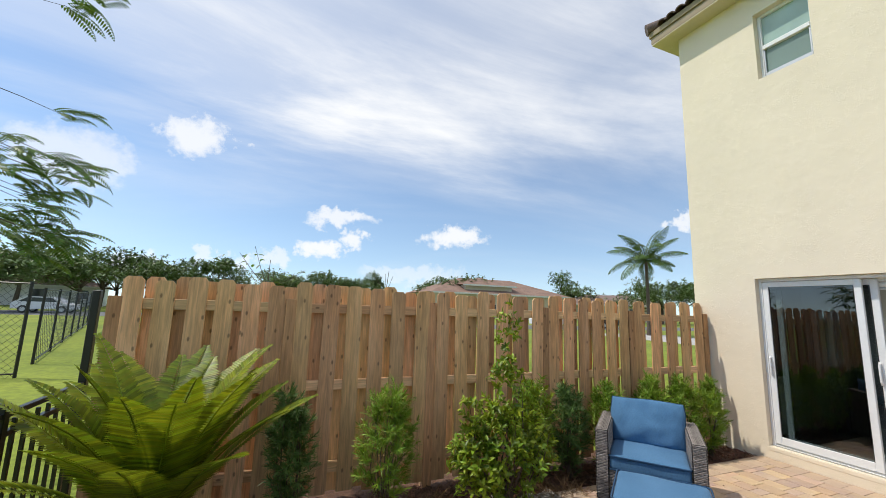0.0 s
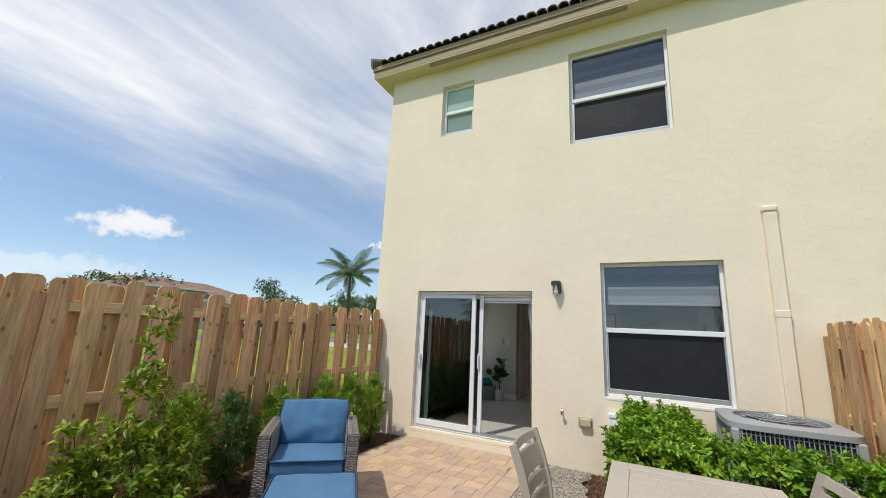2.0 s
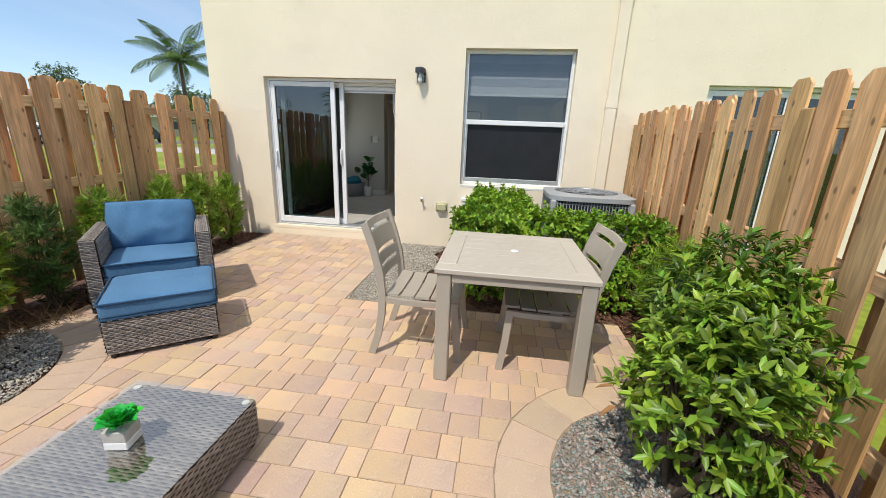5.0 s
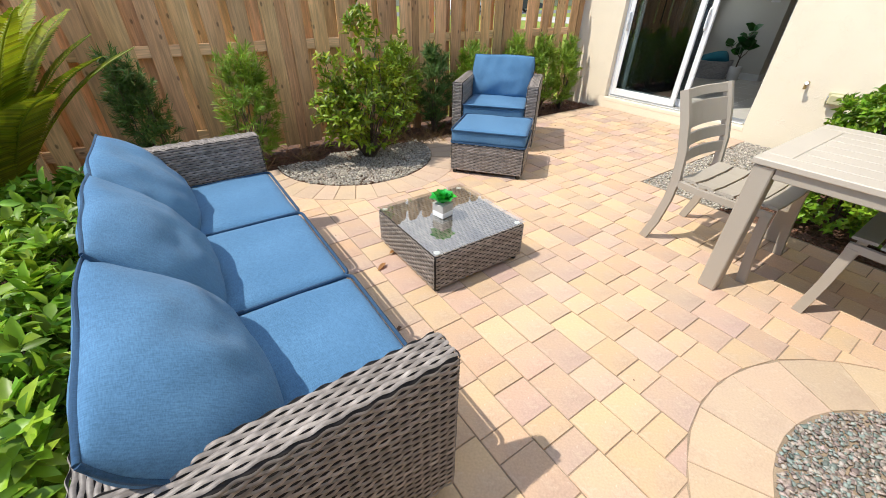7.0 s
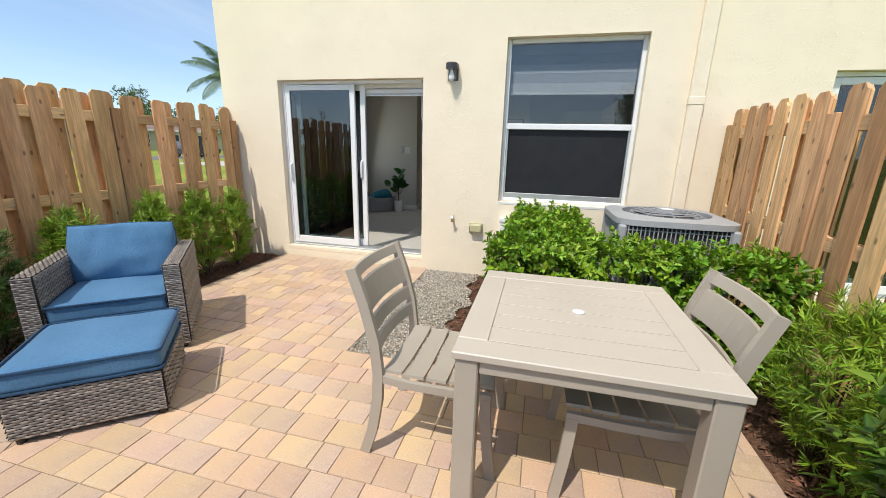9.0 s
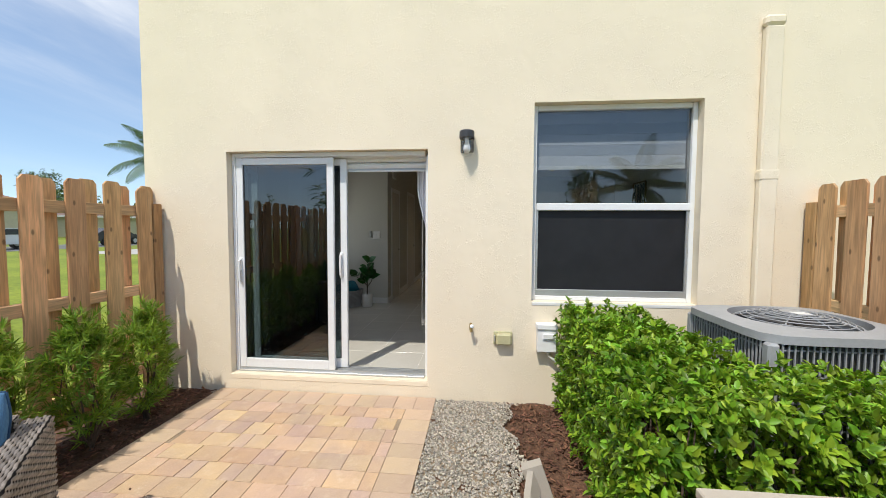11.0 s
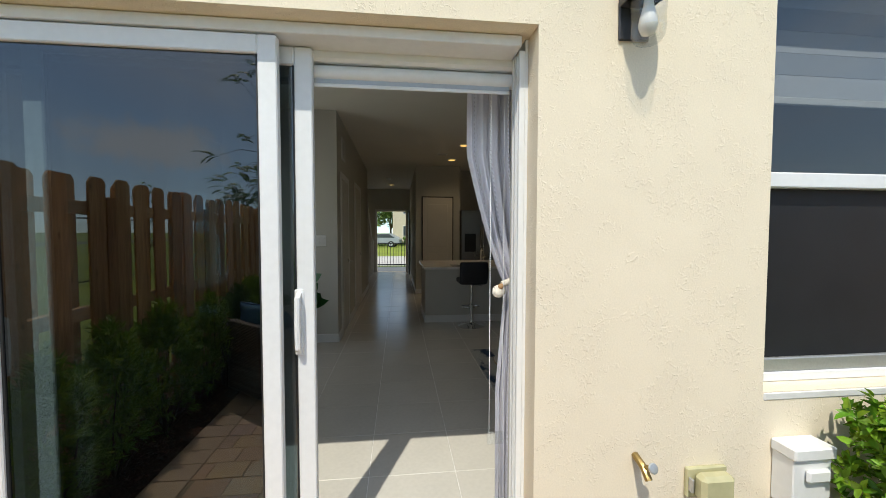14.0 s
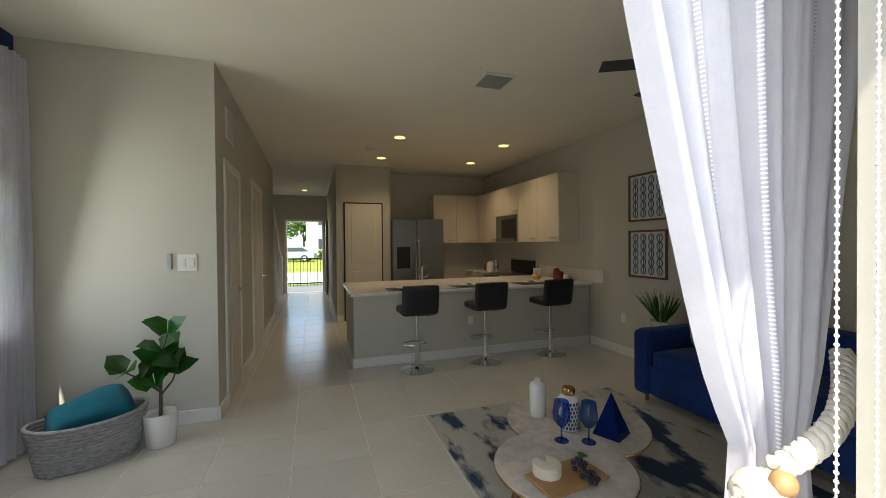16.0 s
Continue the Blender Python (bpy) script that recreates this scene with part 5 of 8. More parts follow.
# coffee table with a glass top
ct = thing("outdoor_coffee_table", "low square grey wicker coffee table with a glass top", "coffee table")
wicker_part("base", ct, [(1.392, 1.157, 0.03, 2.015, 1.785, 0.236)])
gt = part("glass_top", pane(1.384, 1.149, 0.247, 2.023, 1.793, 0.254, M_TOPGLASS, "glass_top", 1), M_TOPGLASS, ct, "clear glass top")
gt.visible_shadow = False
for fx in (1.42, 1.985):
    for fy in (1.185, 1.757):
        part("foot", Geo().lathe([(0.018, 0), (0.02, 0.01), (0.02, 0.035)], 10, pose(fx, fy, 0)), M_BLACK, ct)
        part("suction_pad", Geo().lathe([(0.017, 0), (0.017, 0.004), (0.008, 0.005)], 14, pose(fx, fy, 0.2425)), M_WHITE, ct)
pot = thing("succulent_pot", "bright green faux succulent in a white and grey square pot", "potted plant", at=pose(*POT, 0.2545, 0, 0, 12))
part("pot", Geo().box(-0.044, -0.044, 0, 0.044, 0.044, 0.034, 0.003), M_WHITE, pot)
part("pot_band", Geo().box(-0.044, -0.044, 0.0342, 0.044, 0.044, 0.082, 0.003), M_WALK, pot, "pale grey upper half of the pot")


def leaf_arrays(P, D, N, L, W, fold=0.25, droop=0.15):
    """Folded leaf blades: base, two ribs, tip; P base, D along, N up; all arrays."""
    D = D / np.linalg.norm(D, axis=1, keepdims=True)
    S = np.cross(D, N)
    S /= np.linalg.norm(S, axis=1, keepdims=True) + 1e-9
    U = np.cross(S, D)
    L, W = L[:, None], W[:, None]

    def at(a, s, u):
        return P + D * L * a + S * W * s + U * (W * u - L * droop * a * a)

    v = np.stack([at(0, 0, 0), at(0.38, 0, 0), at(0.72, 0, 0), at(1, 0, 0), at(0.3, 0.5, fold), at(0.68, 0.42, fold), at(0.3, -0.5, fold), at(0.68, -0.42, fold)], 1)
    f = np.array([(0, 4, 1), (1, 4, 5), (1, 5, 2), (2, 5, 3), (0, 1, 6), (1, 7, 6), (1, 2, 7), (2, 3, 7)])
    k = len(P)
    return v.reshape(-1, 3), (f[None] + (np.arange(k) * 8)[:, None, None]).reshape(-1, 3)


def leaf_part(name, P, D, N, L, W, mtl, parent, fold=0.25, droop=0.15, label=""):
    v, f = leaf_arrays(np.asarray(P, float), np.asarray(D, float), np.asarray(N, float), np.asarray(L, float), np.asarray(W, float), fold, droop)
    return part(name, np_mesh(name, v, f, mtl), mtl, parent, label)


P, D, N, L, W = [], [], [], [], []
for ringn, (cnt, el, ln) in enumerate(((7, 18, 0.085), (7, 38, 0.075), (6, 58, 0.06), (4, 76, 0.045))):
    for k in range(cnt):
        a = 2 * math.pi * (k + 0.5 * ringn) / cnt
        d = Vector((math.cos(a) * math.cos(radians(el)), math.sin(a) * math.cos(radians(el)), math.sin(radians(el))))
        P.append((d.x * 0.006, d.y * 0.006, 0.088 + ringn * 0.004))
        D.append(tuple(d))
        N.append((-math.cos(a) * math.sin(radians(el)), -math.sin(a) * math.sin(radians(el)), math.cos(radians(el))))
        L.append(ln)
        W.append(ln * 0.85)
leaf_part("rosette", P, D, N, L, W, M_FAUX, pot, 0.3, -0.1)
part("stem", Geo().tube([(0, 0, 0.07), (0, 0, 0.094)], 0.012, 8), M_FAUX, pot)

# dining table
tb = thing("outdoor_dining_table", "square taupe slatted aluminium dining table", "table")
TX0, TX1, TY0, TY1, TZ = 2.665, 3.645, -0.515, 0.42, 0.745
g = Geo()
g.box(TX0, TY0, TZ - 0.03, TX0 + 0.115, TY1, TZ, 0.004).box(TX1 - 0.115, TY0, TZ - 0.03, TX1, TY1, TZ, 0.004)
g.box(TX0 + 0.117, TY0, TZ - 0.03, TX1 - 0.117, TY0 + 0.115, TZ, 0.003).box(TX0 + 0.117, TY1 - 0.115, TZ - 0.03, TX1 - 0.117, TY1, TZ, 0.003)
part("top_frame", g, M_TABLE, tb)
ns = 6
sw = (TX1 - TX0 - 0.234) / ns
for k in range(ns):
    part("slat", Geo().box(TX0 + 0.117 + k * sw + 0.0028, TY0 + 0.1165, TZ - 0.028, TX0 + 0.117 + (k + 1) * sw - 0.0028, TY1 - 0.1165, TZ - 0.0005, 0.0015), M_TABLE, tb)
part("under_panel", Geo().box(TX0 + 0.1, TY0 + 0.1, TZ - 0.036, TX1 - 0.1, TY1 - 0.1, TZ - 0.0305), M_DARK, tb)
g = Geo()
for a in ((TX0 + 0.02, TY0 + 0.10, TX0 + 0.045, TY1 - 0.10), (TX1 - 0.045, TY0 + 0.10, TX1 - 0.02, TY1 - 0.10), (TX0 + 0.10, TY0 + 0.02, TX1 - 0.10, TY0 + 0.045), (TX0 + 0.10, TY1 - 0.045, TX1 - 0.10, TY1 - 0.02)):
    g.box(a[0], a[1], TZ - 0.085, a[2], a[3], TZ - 0.0305, 0.003)
part("apron", g, M_TAUPE, tb)
for sx, cx in ((1, TX0 + 0.012), (-1, TX1 - 0.012)):
    for sy, cy in ((1, TY0 + 0.012), (-1, TY1 - 0.012)):
        part("leg", Geo().box(min(cx, cx + sx * 0.085), min(cy, cy + sy * 0.085), 0, max(cx, cx + sx * 0.085), max(cy, cy + sy * 0.085), TZ - 0.0308, 0.006), M_TAUPE, tb)
part("umbrella_cap", Geo().lathe([(0.026, 0), (0.027, 0.004), (0.022, 0.007), (0.0, 0.0075)], 20, pose((TX0 + TX1) / 2, (TY0 + TY1) / 2, TZ)), M_WHITE, tb, "white umbrella-hole cap", smooth=40)


def bar(g, pts, w, t, side):
    """A flat bar swept along pts; w across `side`, t across the rest."""
    side = Vector(side)
    vs, fs = [], []
    pts = [Vector(p) for p in pts]
    for i, p in enumerate(pts):
        d = (pts[min(i + 1, len(pts) - 1)] - pts[max(i - 1, 0)]).normalized()
        n_ = d.cross(side).normalized()
        vs += [p + side * w / 2 + n_ * t / 2, p - side * w / 2 + n_ * t / 2, p - side * w / 2 - n_ * t / 2, p + side * w / 2 - n_ * t / 2]
        if i:
            b = (i - 1) * 4
            fs += [(b + k, b + (k + 1) % 4, b + 4 + (k + 1) % 4, b + 4 + k) for k in range(4)]
    fs += [(3, 2, 1, 0), tuple(range(len(vs) - 4, len(vs)))]
    return g.add(vs, fs)


def dining_chair(label, at):
    """Slatted metal chair: origin under the seat's middle, its back towards +y."""
    c = thing("outdoor_dining_chair", label, "chair", at=at, group="chairs at the patio table")
    hw = 0.255
    for s in (-1, 1):
        part("back_leg", bar(Geo(), [(s * hw, 0.305, 0), (s * hw, 0.262, 0.14), (s * hw, 0.235, 0.30), (s * hw, 0.228, 0.44), (s * hw, 0.245, 0.60), (s * hw, 0.29, 0.77), (s * hw, 0.345, 0.925)], 0.028, 0.048, (1, 0, 0)), M_TAUPE, c)
        part("front_leg", bar(Geo(), [(s * hw, -0.30, 0), (s * hw, -0.275, 0.20), (s * hw, -0.26, 0.405)], 0.028, 0.045, (1, 0, 0)), M_TAUPE, c)
        part("seat_rail", bar(Geo(), [(s * hw, -0.285, 0.412), (s * hw, -0.1, 0.405), (s * hw, 0.08, 0.405), (s * hw, 0.22, 0.418)], 0.0235, 0.036, (1, 0, 0)), M_TAUPE, c)
    for k in range(5):
        y0 = -0.29 + k * 0.103
        zz = 0.425 + 0.012 * ((k - 2.2) / 2.2) ** 2
        g = bar(Geo(), [(-hw + 0.015, y0 + 0.046, zz + 0.012), (-0.12, y0 + 0.046, zz), (0.12, y0 + 0.046, zz), (hw - 0.015, y0 + 0.046, zz + 0.012)], 0.09, 0.014, (0, 1, 0))
        part("seat_slat", g, M_TAUPE, c)
    for z0, hgt in ((0.525, 0.060), (0.618, 0.064), (0.714, 0.128), (0.872, 0.045)):
        def ymid(z):
            return 0.232 + 0.12 * max(0, (z - 0.47) / 0.455) ** 1.6
        yc, zc = ymid(z0 + hgt / 2), z0 + hgt / 2
        n_ = 7
        vs, fs = [], []
        for k in range(n_):
            u = -1 + 2 * k / (n_ - 1)
            bow = 0.03 * (1 - u * u)
            for dz in (-hgt / 2, hgt / 2):
                for dt in (-0.007, 0.007):
                    vs.append((u * (hw - 0.012), ymid(zc + dz) + bow + dt, zc + dz))
            if k:
                b = (k - 1) * 4
                fs += [(b, b + 1, b + 5, b + 4), (b + 2, b + 6, b + 7, b + 3), (b, b + 4, b + 6, b + 2), (b + 1, b + 3, b + 7, b + 5)]
        part("back_slat", Geo().add(vs, fs), M_TAUPE, c)
    return c


dining_chair("taupe slatted metal dining chair pulled out from the table", pose(3.16, 0.575, 0))
dining_chair("taupe slatted metal dining chair tucked under the table by the hedge", pose(3.14, -0.30, 0, 0, 0, 180))

# condenser
ac = thing("air_conditioner", "grey outdoor air-conditioning condenser with a round top guard", "air conditioner")
AX0, AX1, AY0, AY1, AZ0, AZ1 = 4.62, 5.42, -1.28, -0.45, 0.04, 0.90
part("pad", Geo().box(AX0 - 0.06, AY0 - 0.06, -0.06, AX1 + 0.06, AY1 + 0.06, AZ0 - 0.001, 0.01), M_WALK, ac, "concrete pad")
part("coil", Geo().box(AX0 + 0.03, AY0 + 0.03, AZ0, AX1 - 0.03, AY1 - 0.03, AZ1 - 0.02), M_ACDARK, ac)
part("base_pan", Geo().box(AX0, AY0, AZ0, AX1, AY1, AZ0 + 0.07, 0.015), M_ACGREY, ac)
for cx in (AX0, AX1 - 0.06):
    for cy in (AY0, AY1 - 0.06):
        part("corner_post", Geo().box(cx, cy, AZ0 + 0.071, cx + 0.06, cy + 0.06, AZ1 - 0.001, 0.012), M_ACGREY, ac)
gw = Geo()
for k in range(24):
    u = 0.07 + k * (AY1 - AY0 - 0.14) / 23
    for xx in (AX0 + 0.006, AX1 - 0.006):
        gw.box(xx - 0.0035, AY0 + u - 0.0035, AZ0 + 0.07, xx + 0.0035, AY0 + u + 0.0035, AZ1)
    u = 0.07 + k * (AX1 - AX0 - 0.14) / 23
    for yy in (AY0 + 0.006, AY1 - 0.006):
        gw.box(AX0 + u - 0.0035, yy - 0.0035, AZ0 + 0.07, AX0 + u + 0.0035, yy + 0.0035, AZ1)
for k in range(6):
    z = AZ0 + 0.12 + k * 0.14
    gw.box(AX0 + 0.012, AY0 + 0.06, z, AX0 + 0.016, AY1 - 0.06, z + 0.008).box(AX0 + 0.06, AY1 - 0.016, z, AX1 - 0.06, AY1 - 0.012, z + 0.008)
part("side_grille", gw, M_ACGREY, ac)
tp = Geo()
prof = [(AX0 - 0.02, AY0 - 0.02), (AX1 + 0.02, AY0 - 0.02), (AX1 + 0.02, AY1 + 0.02), (AX0 - 0.02, AY1 + 0.02)]
ccx, ccy, cr = (AX0 + AX1) / 2, (AY0 + AY1) / 2, 0.33
n_ = 32
outer = []
for k in range(n_):
    a = 2 * math.pi * k / n_ + math.pi / n_
    c_, s_ = math.cos(a), math.sin(a)
    q = (abs(c_) ** 7 + abs(s_) ** 7) ** (-1 / 7)
    outer.append((ccx + q * c_ * (AX1 - AX0 + 0.04) / 2, ccy + q * s_ * (AY1 - AY0 + 0.04) / 2))
inner = [(ccx + cr * math.cos(2 * math.pi * k / n_ + math.pi / n_), ccy + cr * math.sin(2 * math.pi * k / n_ + math.pi / n_)) for k in range(n_)]
vs = [(*p, AZ1) for p in outer] + [(*p, AZ1 + 0.045) for p in outer] + [(*p, AZ1 + 0.06) for p in inner] + [(*p, AZ1 - 0.03) for p in inner]
fs = []
for o in range(3):
    fs += [(o * n_ + k, o * n_ + (k + 1) % n_, (o + 1) * n_ + (k + 1) % n_, (o + 1) * n_ + k) for k in range(n_)]
part("top_cover", Geo().add(vs, fs), M_ACGREY, ac, smooth=40)
gd = Geo()
for k in range(9):
    r = 0.07 + k * 0.032
    gd.tube([(ccx + r * math.cos(a * math.pi / 14), ccy + r * math.sin(a * math.pi / 14), AZ1 + 0.092 - 0.09 * (r / 0.34) ** 3) for a in range(29)], 0.0035, 5, caps=False)
for k in range(8):
    a = k * math.pi / 4
    gd.tube([(ccx + r * math.cos(a), ccy + r * math.sin(a), AZ1 + 0.088 - 0.09 * (r / 0.34) ** 3) for r in (0.06, 0.15, 0.24, 0.34)], 0.004, 5)
gd.lathe([(0.0, 0.0), (0.07, 0), (0.07, 0.012), (0, 0.014)], 16, pose(ccx, ccy, AZ1 + 0.082))
part("fan_guard", gd, M_ACGREY, ac)
fb = Geo()
for k in range(4):
    a = k * math.pi / 2 + 0.4
    fb.box(0.05, -0.07, -0.003, 0.30, 0.07, 0.003, 0, Matrix.Translation((ccx, ccy, AZ1 - 0.005)) @ pose(0, 0, 0, 0, 0, math.degrees(a)) @ pose(0, 0, 0, 18, 0, 0))
part("fan_blade", fb, M_DARK, ac)
part("label", Geo().box(ccx - 0.09, ccy - 0.035, AZ1 + 0.094, ccx - 0.02, ccy + 0.045, AZ1 + 0.0965), M_WHITE, ac, "white rating label")

# fittings on the back wall
lm = thing("wall_lamp", "dark bronze wall lamp with a ribbed clear glass jar", "lamp")
LY = 1.165
part("backplate", Geo().box(WX - 0.012, LY - 0.055, 2.13, WX - 0.001, LY + 0.055, 2.29, 0.004), M_DARK, lm)
part("arm", Geo().lathe([(0.062, 0), (0.062, 0.05), (0.055, 0.058), (0, 0.06)], 20, pose(WX - 0.085, LY, 2.235)).box(WX - 0.085, LY - 0.06, 2.235, WX - 0.012, LY + 0.06, 2.29, 0.004), M_DARK, lm, smooth=40)
jar = part("glass_jar", Geo().lathe([(0.052, 0.15), (0.052, 0.135), (0.055, 0.13), (0.052, 0.125), (0.055, 0.118), (0.052, 0.112), (0.055, 0.105), (0.052, 0.10), (0.053, 0.05), (0.055, 0.045), (0.052, 0.04), (0.05, 0.02), (0.038, 0.004), (0.0, 0.0)], 20,
                                         pose(WX - 0.085, LY, 2.085)), M_VESSEL, lm, "ribbed clear glass jar", smooth=60)
part("bulb", Geo().lathe([(0.014, 0.15), (0.016, 0.12), (0.028, 0.075), (0.03, 0.055), (0.02, 0.03), (0, 0.022)], 16, pose(WX - 0.085, LY, 2.085)), M_CERAMIC, lm, smooth=60)
hb = thing("hose_bib", "brass outdoor tap with a small clear wheel handle", "tap")
part("body", Geo().tube([(WX, 1.12, 0.665), (WX - 0.05, 1.12, 0.65), (WX - 0.075, 1.115, 0.615)], 0.013, 8).tube([(WX - 0.05, 1.12, 0.65), (WX - 0.085, 1.11, 0.665)], 0.008, 8), M_BRASS, hb, smooth=40)
part("wheel", Geo().lathe([(0.008, 0), (0.017, 0.003), (0.018, 0.007), (0.015, 0.010), (0, 0.011)], 10, pose(WX - 0.083, 1.11, 0.664, 0, -65, 0)), M_ALU, hb, "metal wheel handle")
oc = thing("outdoor_outlet", "outdoor socket under a yellowed clear plastic cover", "outlet")
part("plate", Geo().box(WX - 0.02, 0.765, 0.50, WX - 0.001, 0.925, 0.61, 0.004), M_CREAMPL, oc)
part("cover", Geo().box(WX - 0.075, 0.775, 0.507, WX - 0.0205, 0.905, 0.603, 0.014), M_CREAMPL, oc, "yellowed bubble cover")
part("hinge", Geo().box(WX - 0.04, 0.912, 0.53, WX - 0.0205, 0.922, 0.58, 0.002), M_ALU, oc)
eb = thing("disconnect_box", "white electrical disconnect box with a curved conduit", "electrical box")
part("box", Geo().box(WX - 0.085, 0.41, 0.465, WX - 0.001, 0.565, 0.665, 0.004), M_WHITE, eb)
part("lid", Geo().box(WX - 0.098, 0.402, 0.655, WX - 0.001, 0.573, 0.70, 0.006), M_WHITE, eb)
part("hasp", Geo().box(WX - 0.105, 0.43, 0.575, WX - 0.0855, 0.525, 0.625, 0.009), M_WHITE, eb)
part("conduit", Geo().tube([(WX - 0.045, 0.47, 0.465), (WX - 0.045, 0.46, 0.42), (WX - 0.05, 0.40, 0.375), (WX - 0.06, 0.25, 0.36), (WX - 0.10, -0.2, 0.34), (WX - 0.30, -0.45, 0.33)], 0.013, 8), M_WHITE, eb, smooth=50)
part("fitting", Geo().lathe([(0.02, 0), (0.02, 0.03), (0.014, 0.035)], 12, pose(WX - 0.045, 0.468, 0.432)), M_ALU, eb)
lc = thing("line_cover", "cream painted duct cover running up the stucco wall", "pipe")
part("channel", Geo().box(WX - 0.065, -1.245, 0.25, WX - 0.001, -1.115, 3.05, 0.012), M_STUCCO, lc)
part("cap", Geo().box(WX - 0.072, -1.255, 3.051, WX - 0.001, -1.105, 3.13, 0.02), M_STUCCO, lc)
part("coupling", Geo().box(WX - 0.069, -1.25, 1.88, WX - 0.0015, -1.11, 1.96, 0.008), M_STUCCO, lc)


# ---- planting ----
def rand_dirs(n_, up=0.0, spread=1.0):
    d = NR.standard_normal((n_, 3)) * spread
    d[:, 2] += up
    return d / np.linalg.norm(d, axis=1, keepdims=True)


def whorls(tips, axes, per, L, W, el=(0.2, 1.1)):
    """Leaves that spread round twig tips; returns arrays for leaf_part."""
    n_ = len(tips)
    ax = np.repeat(axes, per, 0)
    P_ = np.repeat(tips, per, 0)
    side = NR.standard_normal((n_ * per, 3))
    side -= ax * (side * ax).sum(1, keepdims=True)
    side /= np.linalg.norm(side, axis=1, keepdims=True)
    k = NR.uniform(*el, n_ * per)[:, None]
    D_ = side * np.cos(k) + ax * np.sin(k)
    N_ = ax * np.cos(k) - side * np.sin(k)
    P_ = P_ - ax * (NR.random((n_ * per, 1)) * L * 1.1)
    s = NR.uniform(0.65, 1.15, n_ * per)
    return P_, D_, N_, L * s, W * s


def stems(base, tips, r0, n_, bend=0.15):
    g = Geo()
    base = Vector(base)
    for i in NR.choice(len(tips), min(n_, len(tips)), replace=False):
        t = Vector(tips[i])
        mid = base.lerp(t, 0.5) + Vector(NR.normal(0, bend, 3) * (t - base).length * 0.4)
        b = base + Vector((R.uniform(-1, 1) * r0 * 2, R.uniform(-1, 1) * r0 * 2, 0))
        g.tube([b, b.lerp(mid, 0.5), mid, mid.lerp(t, 0.6), t], [r0, r0 * 0.8, r0 * 0.55, r0 * 0.35, r0 * 0.15], 5)
    return g


def blob_tips(lobes, n_, shell=0.55):
    """Points in a union of ellipsoids, thicker towards their outsides."""
    vol = np.array([l[3] * l[4] * l[5] for l in lobes])
    out, axes = [], []
    for l, k in zip(lobes, np.maximum(1, (n_ * vol / vol.sum()).astype(int))):
        d = rand_dirs(k, 0.25)
        r = NR.uniform(shell, 1.0, k)[:, None] ** 0.7 * NR.uniform(0.85, 1.12, (k, 1))
        out.append(np.array(l[:3]) + d * r * np.array(l[3:]))
        a = d * np.array([1 / l[3], 1 / l[4], 1 / l[5]]) * 0.3
        a[:, 2] += 0.9
        axes.append(a / np.linalg.norm(a, axis=1, keepdims=True))
    return np.concatenate(out), np.concatenate(axes)


def shrub(name, label, base, lobes, twigs, per, L, W, mtl, stem_n=14, stem_r=0.012, cat="shrub", el=(0.2, 1.1), fold=0.22, group=""):
    s = thing(name, label, cat, group=group)
    tips, axes = blob_tips(lobes, twigs)
    tips[:, 2] = np.maximum(tips[:, 2], 0.03)
    part("stem", stems(base, tips, stem_r, stem_n), M_BARK, s, smooth=60)
    leaf_part("foliage", *whorls(tips, axes, per, L, W, el), mtl, s, fold)
    return s


def needle_shrub(label, x, y, h, r, mtl=None, n_=250):
    return shrub("podocarpus_shrub", label, (x, y, -0.03), [(x, y, h * 0.52, r, r * 0.85, h * 0.48), (x + R.uniform(-0.08, 0.08), y, h * 0.85, r * 0.55, r * 0.5, h * 0.22)],
                 n_, 22, 0.072, 0.0068, mtl or L_YEW, 12, 0.008, el=(0.25, 1.35), fold=0.12, group="needle shrubs along the fence")


needle_shrub("dark green needle-leaved shrub against the pine fence", 0.34, 3.60, 0.98, 0.20, L_YEW_D)
needle_shrub("bright green needle-leaved shrub against the pine fence", 1.08, 3.56, 1.0, 0.27)
needle_shrub("green needle-leaved shrub against the pine fence", 2.60, 3.66, 0.95, 0.24)
needle_shrub("dark green needle-leaved shrub behind the armchair", 3.05, 3.66, 0.90, 0.22, L_YEW_D)
needle_shrub("green needle-leaved shrub behind the armchair", 3.62, 3.68, 0.88, 0.27)
needle_shrub("bright green needle-leaved shrub near the house", 4.28, 3.68, 0.94, 0.27)
needle_shrub("bright green needle-leaved shrub near the house", 4.80, 3.68, 0.92, 0.26)
needle_shrub("bright green needle-leaved shrub beside the house wall", 5.22, 3.66, 0.86, 0.24)
needle_shrub("bright green needle-leaved shrub by the pine fence near the table", 3.42, -1.22, 0.85, 0.30)
needle_shrub("dark green needle-leaved shrub beside the table", 2.50, -1.27, 0.80, 0.25, L_YEW_D)
needle_shrub("green needle-leaved shrub at the hedge end", 2.95, -1.25, 0.72, 0.27)
needle_shrub("green needle-leaved shrub by the pine fence near the table", 1.35, -1.25, 0.85, 0.28)

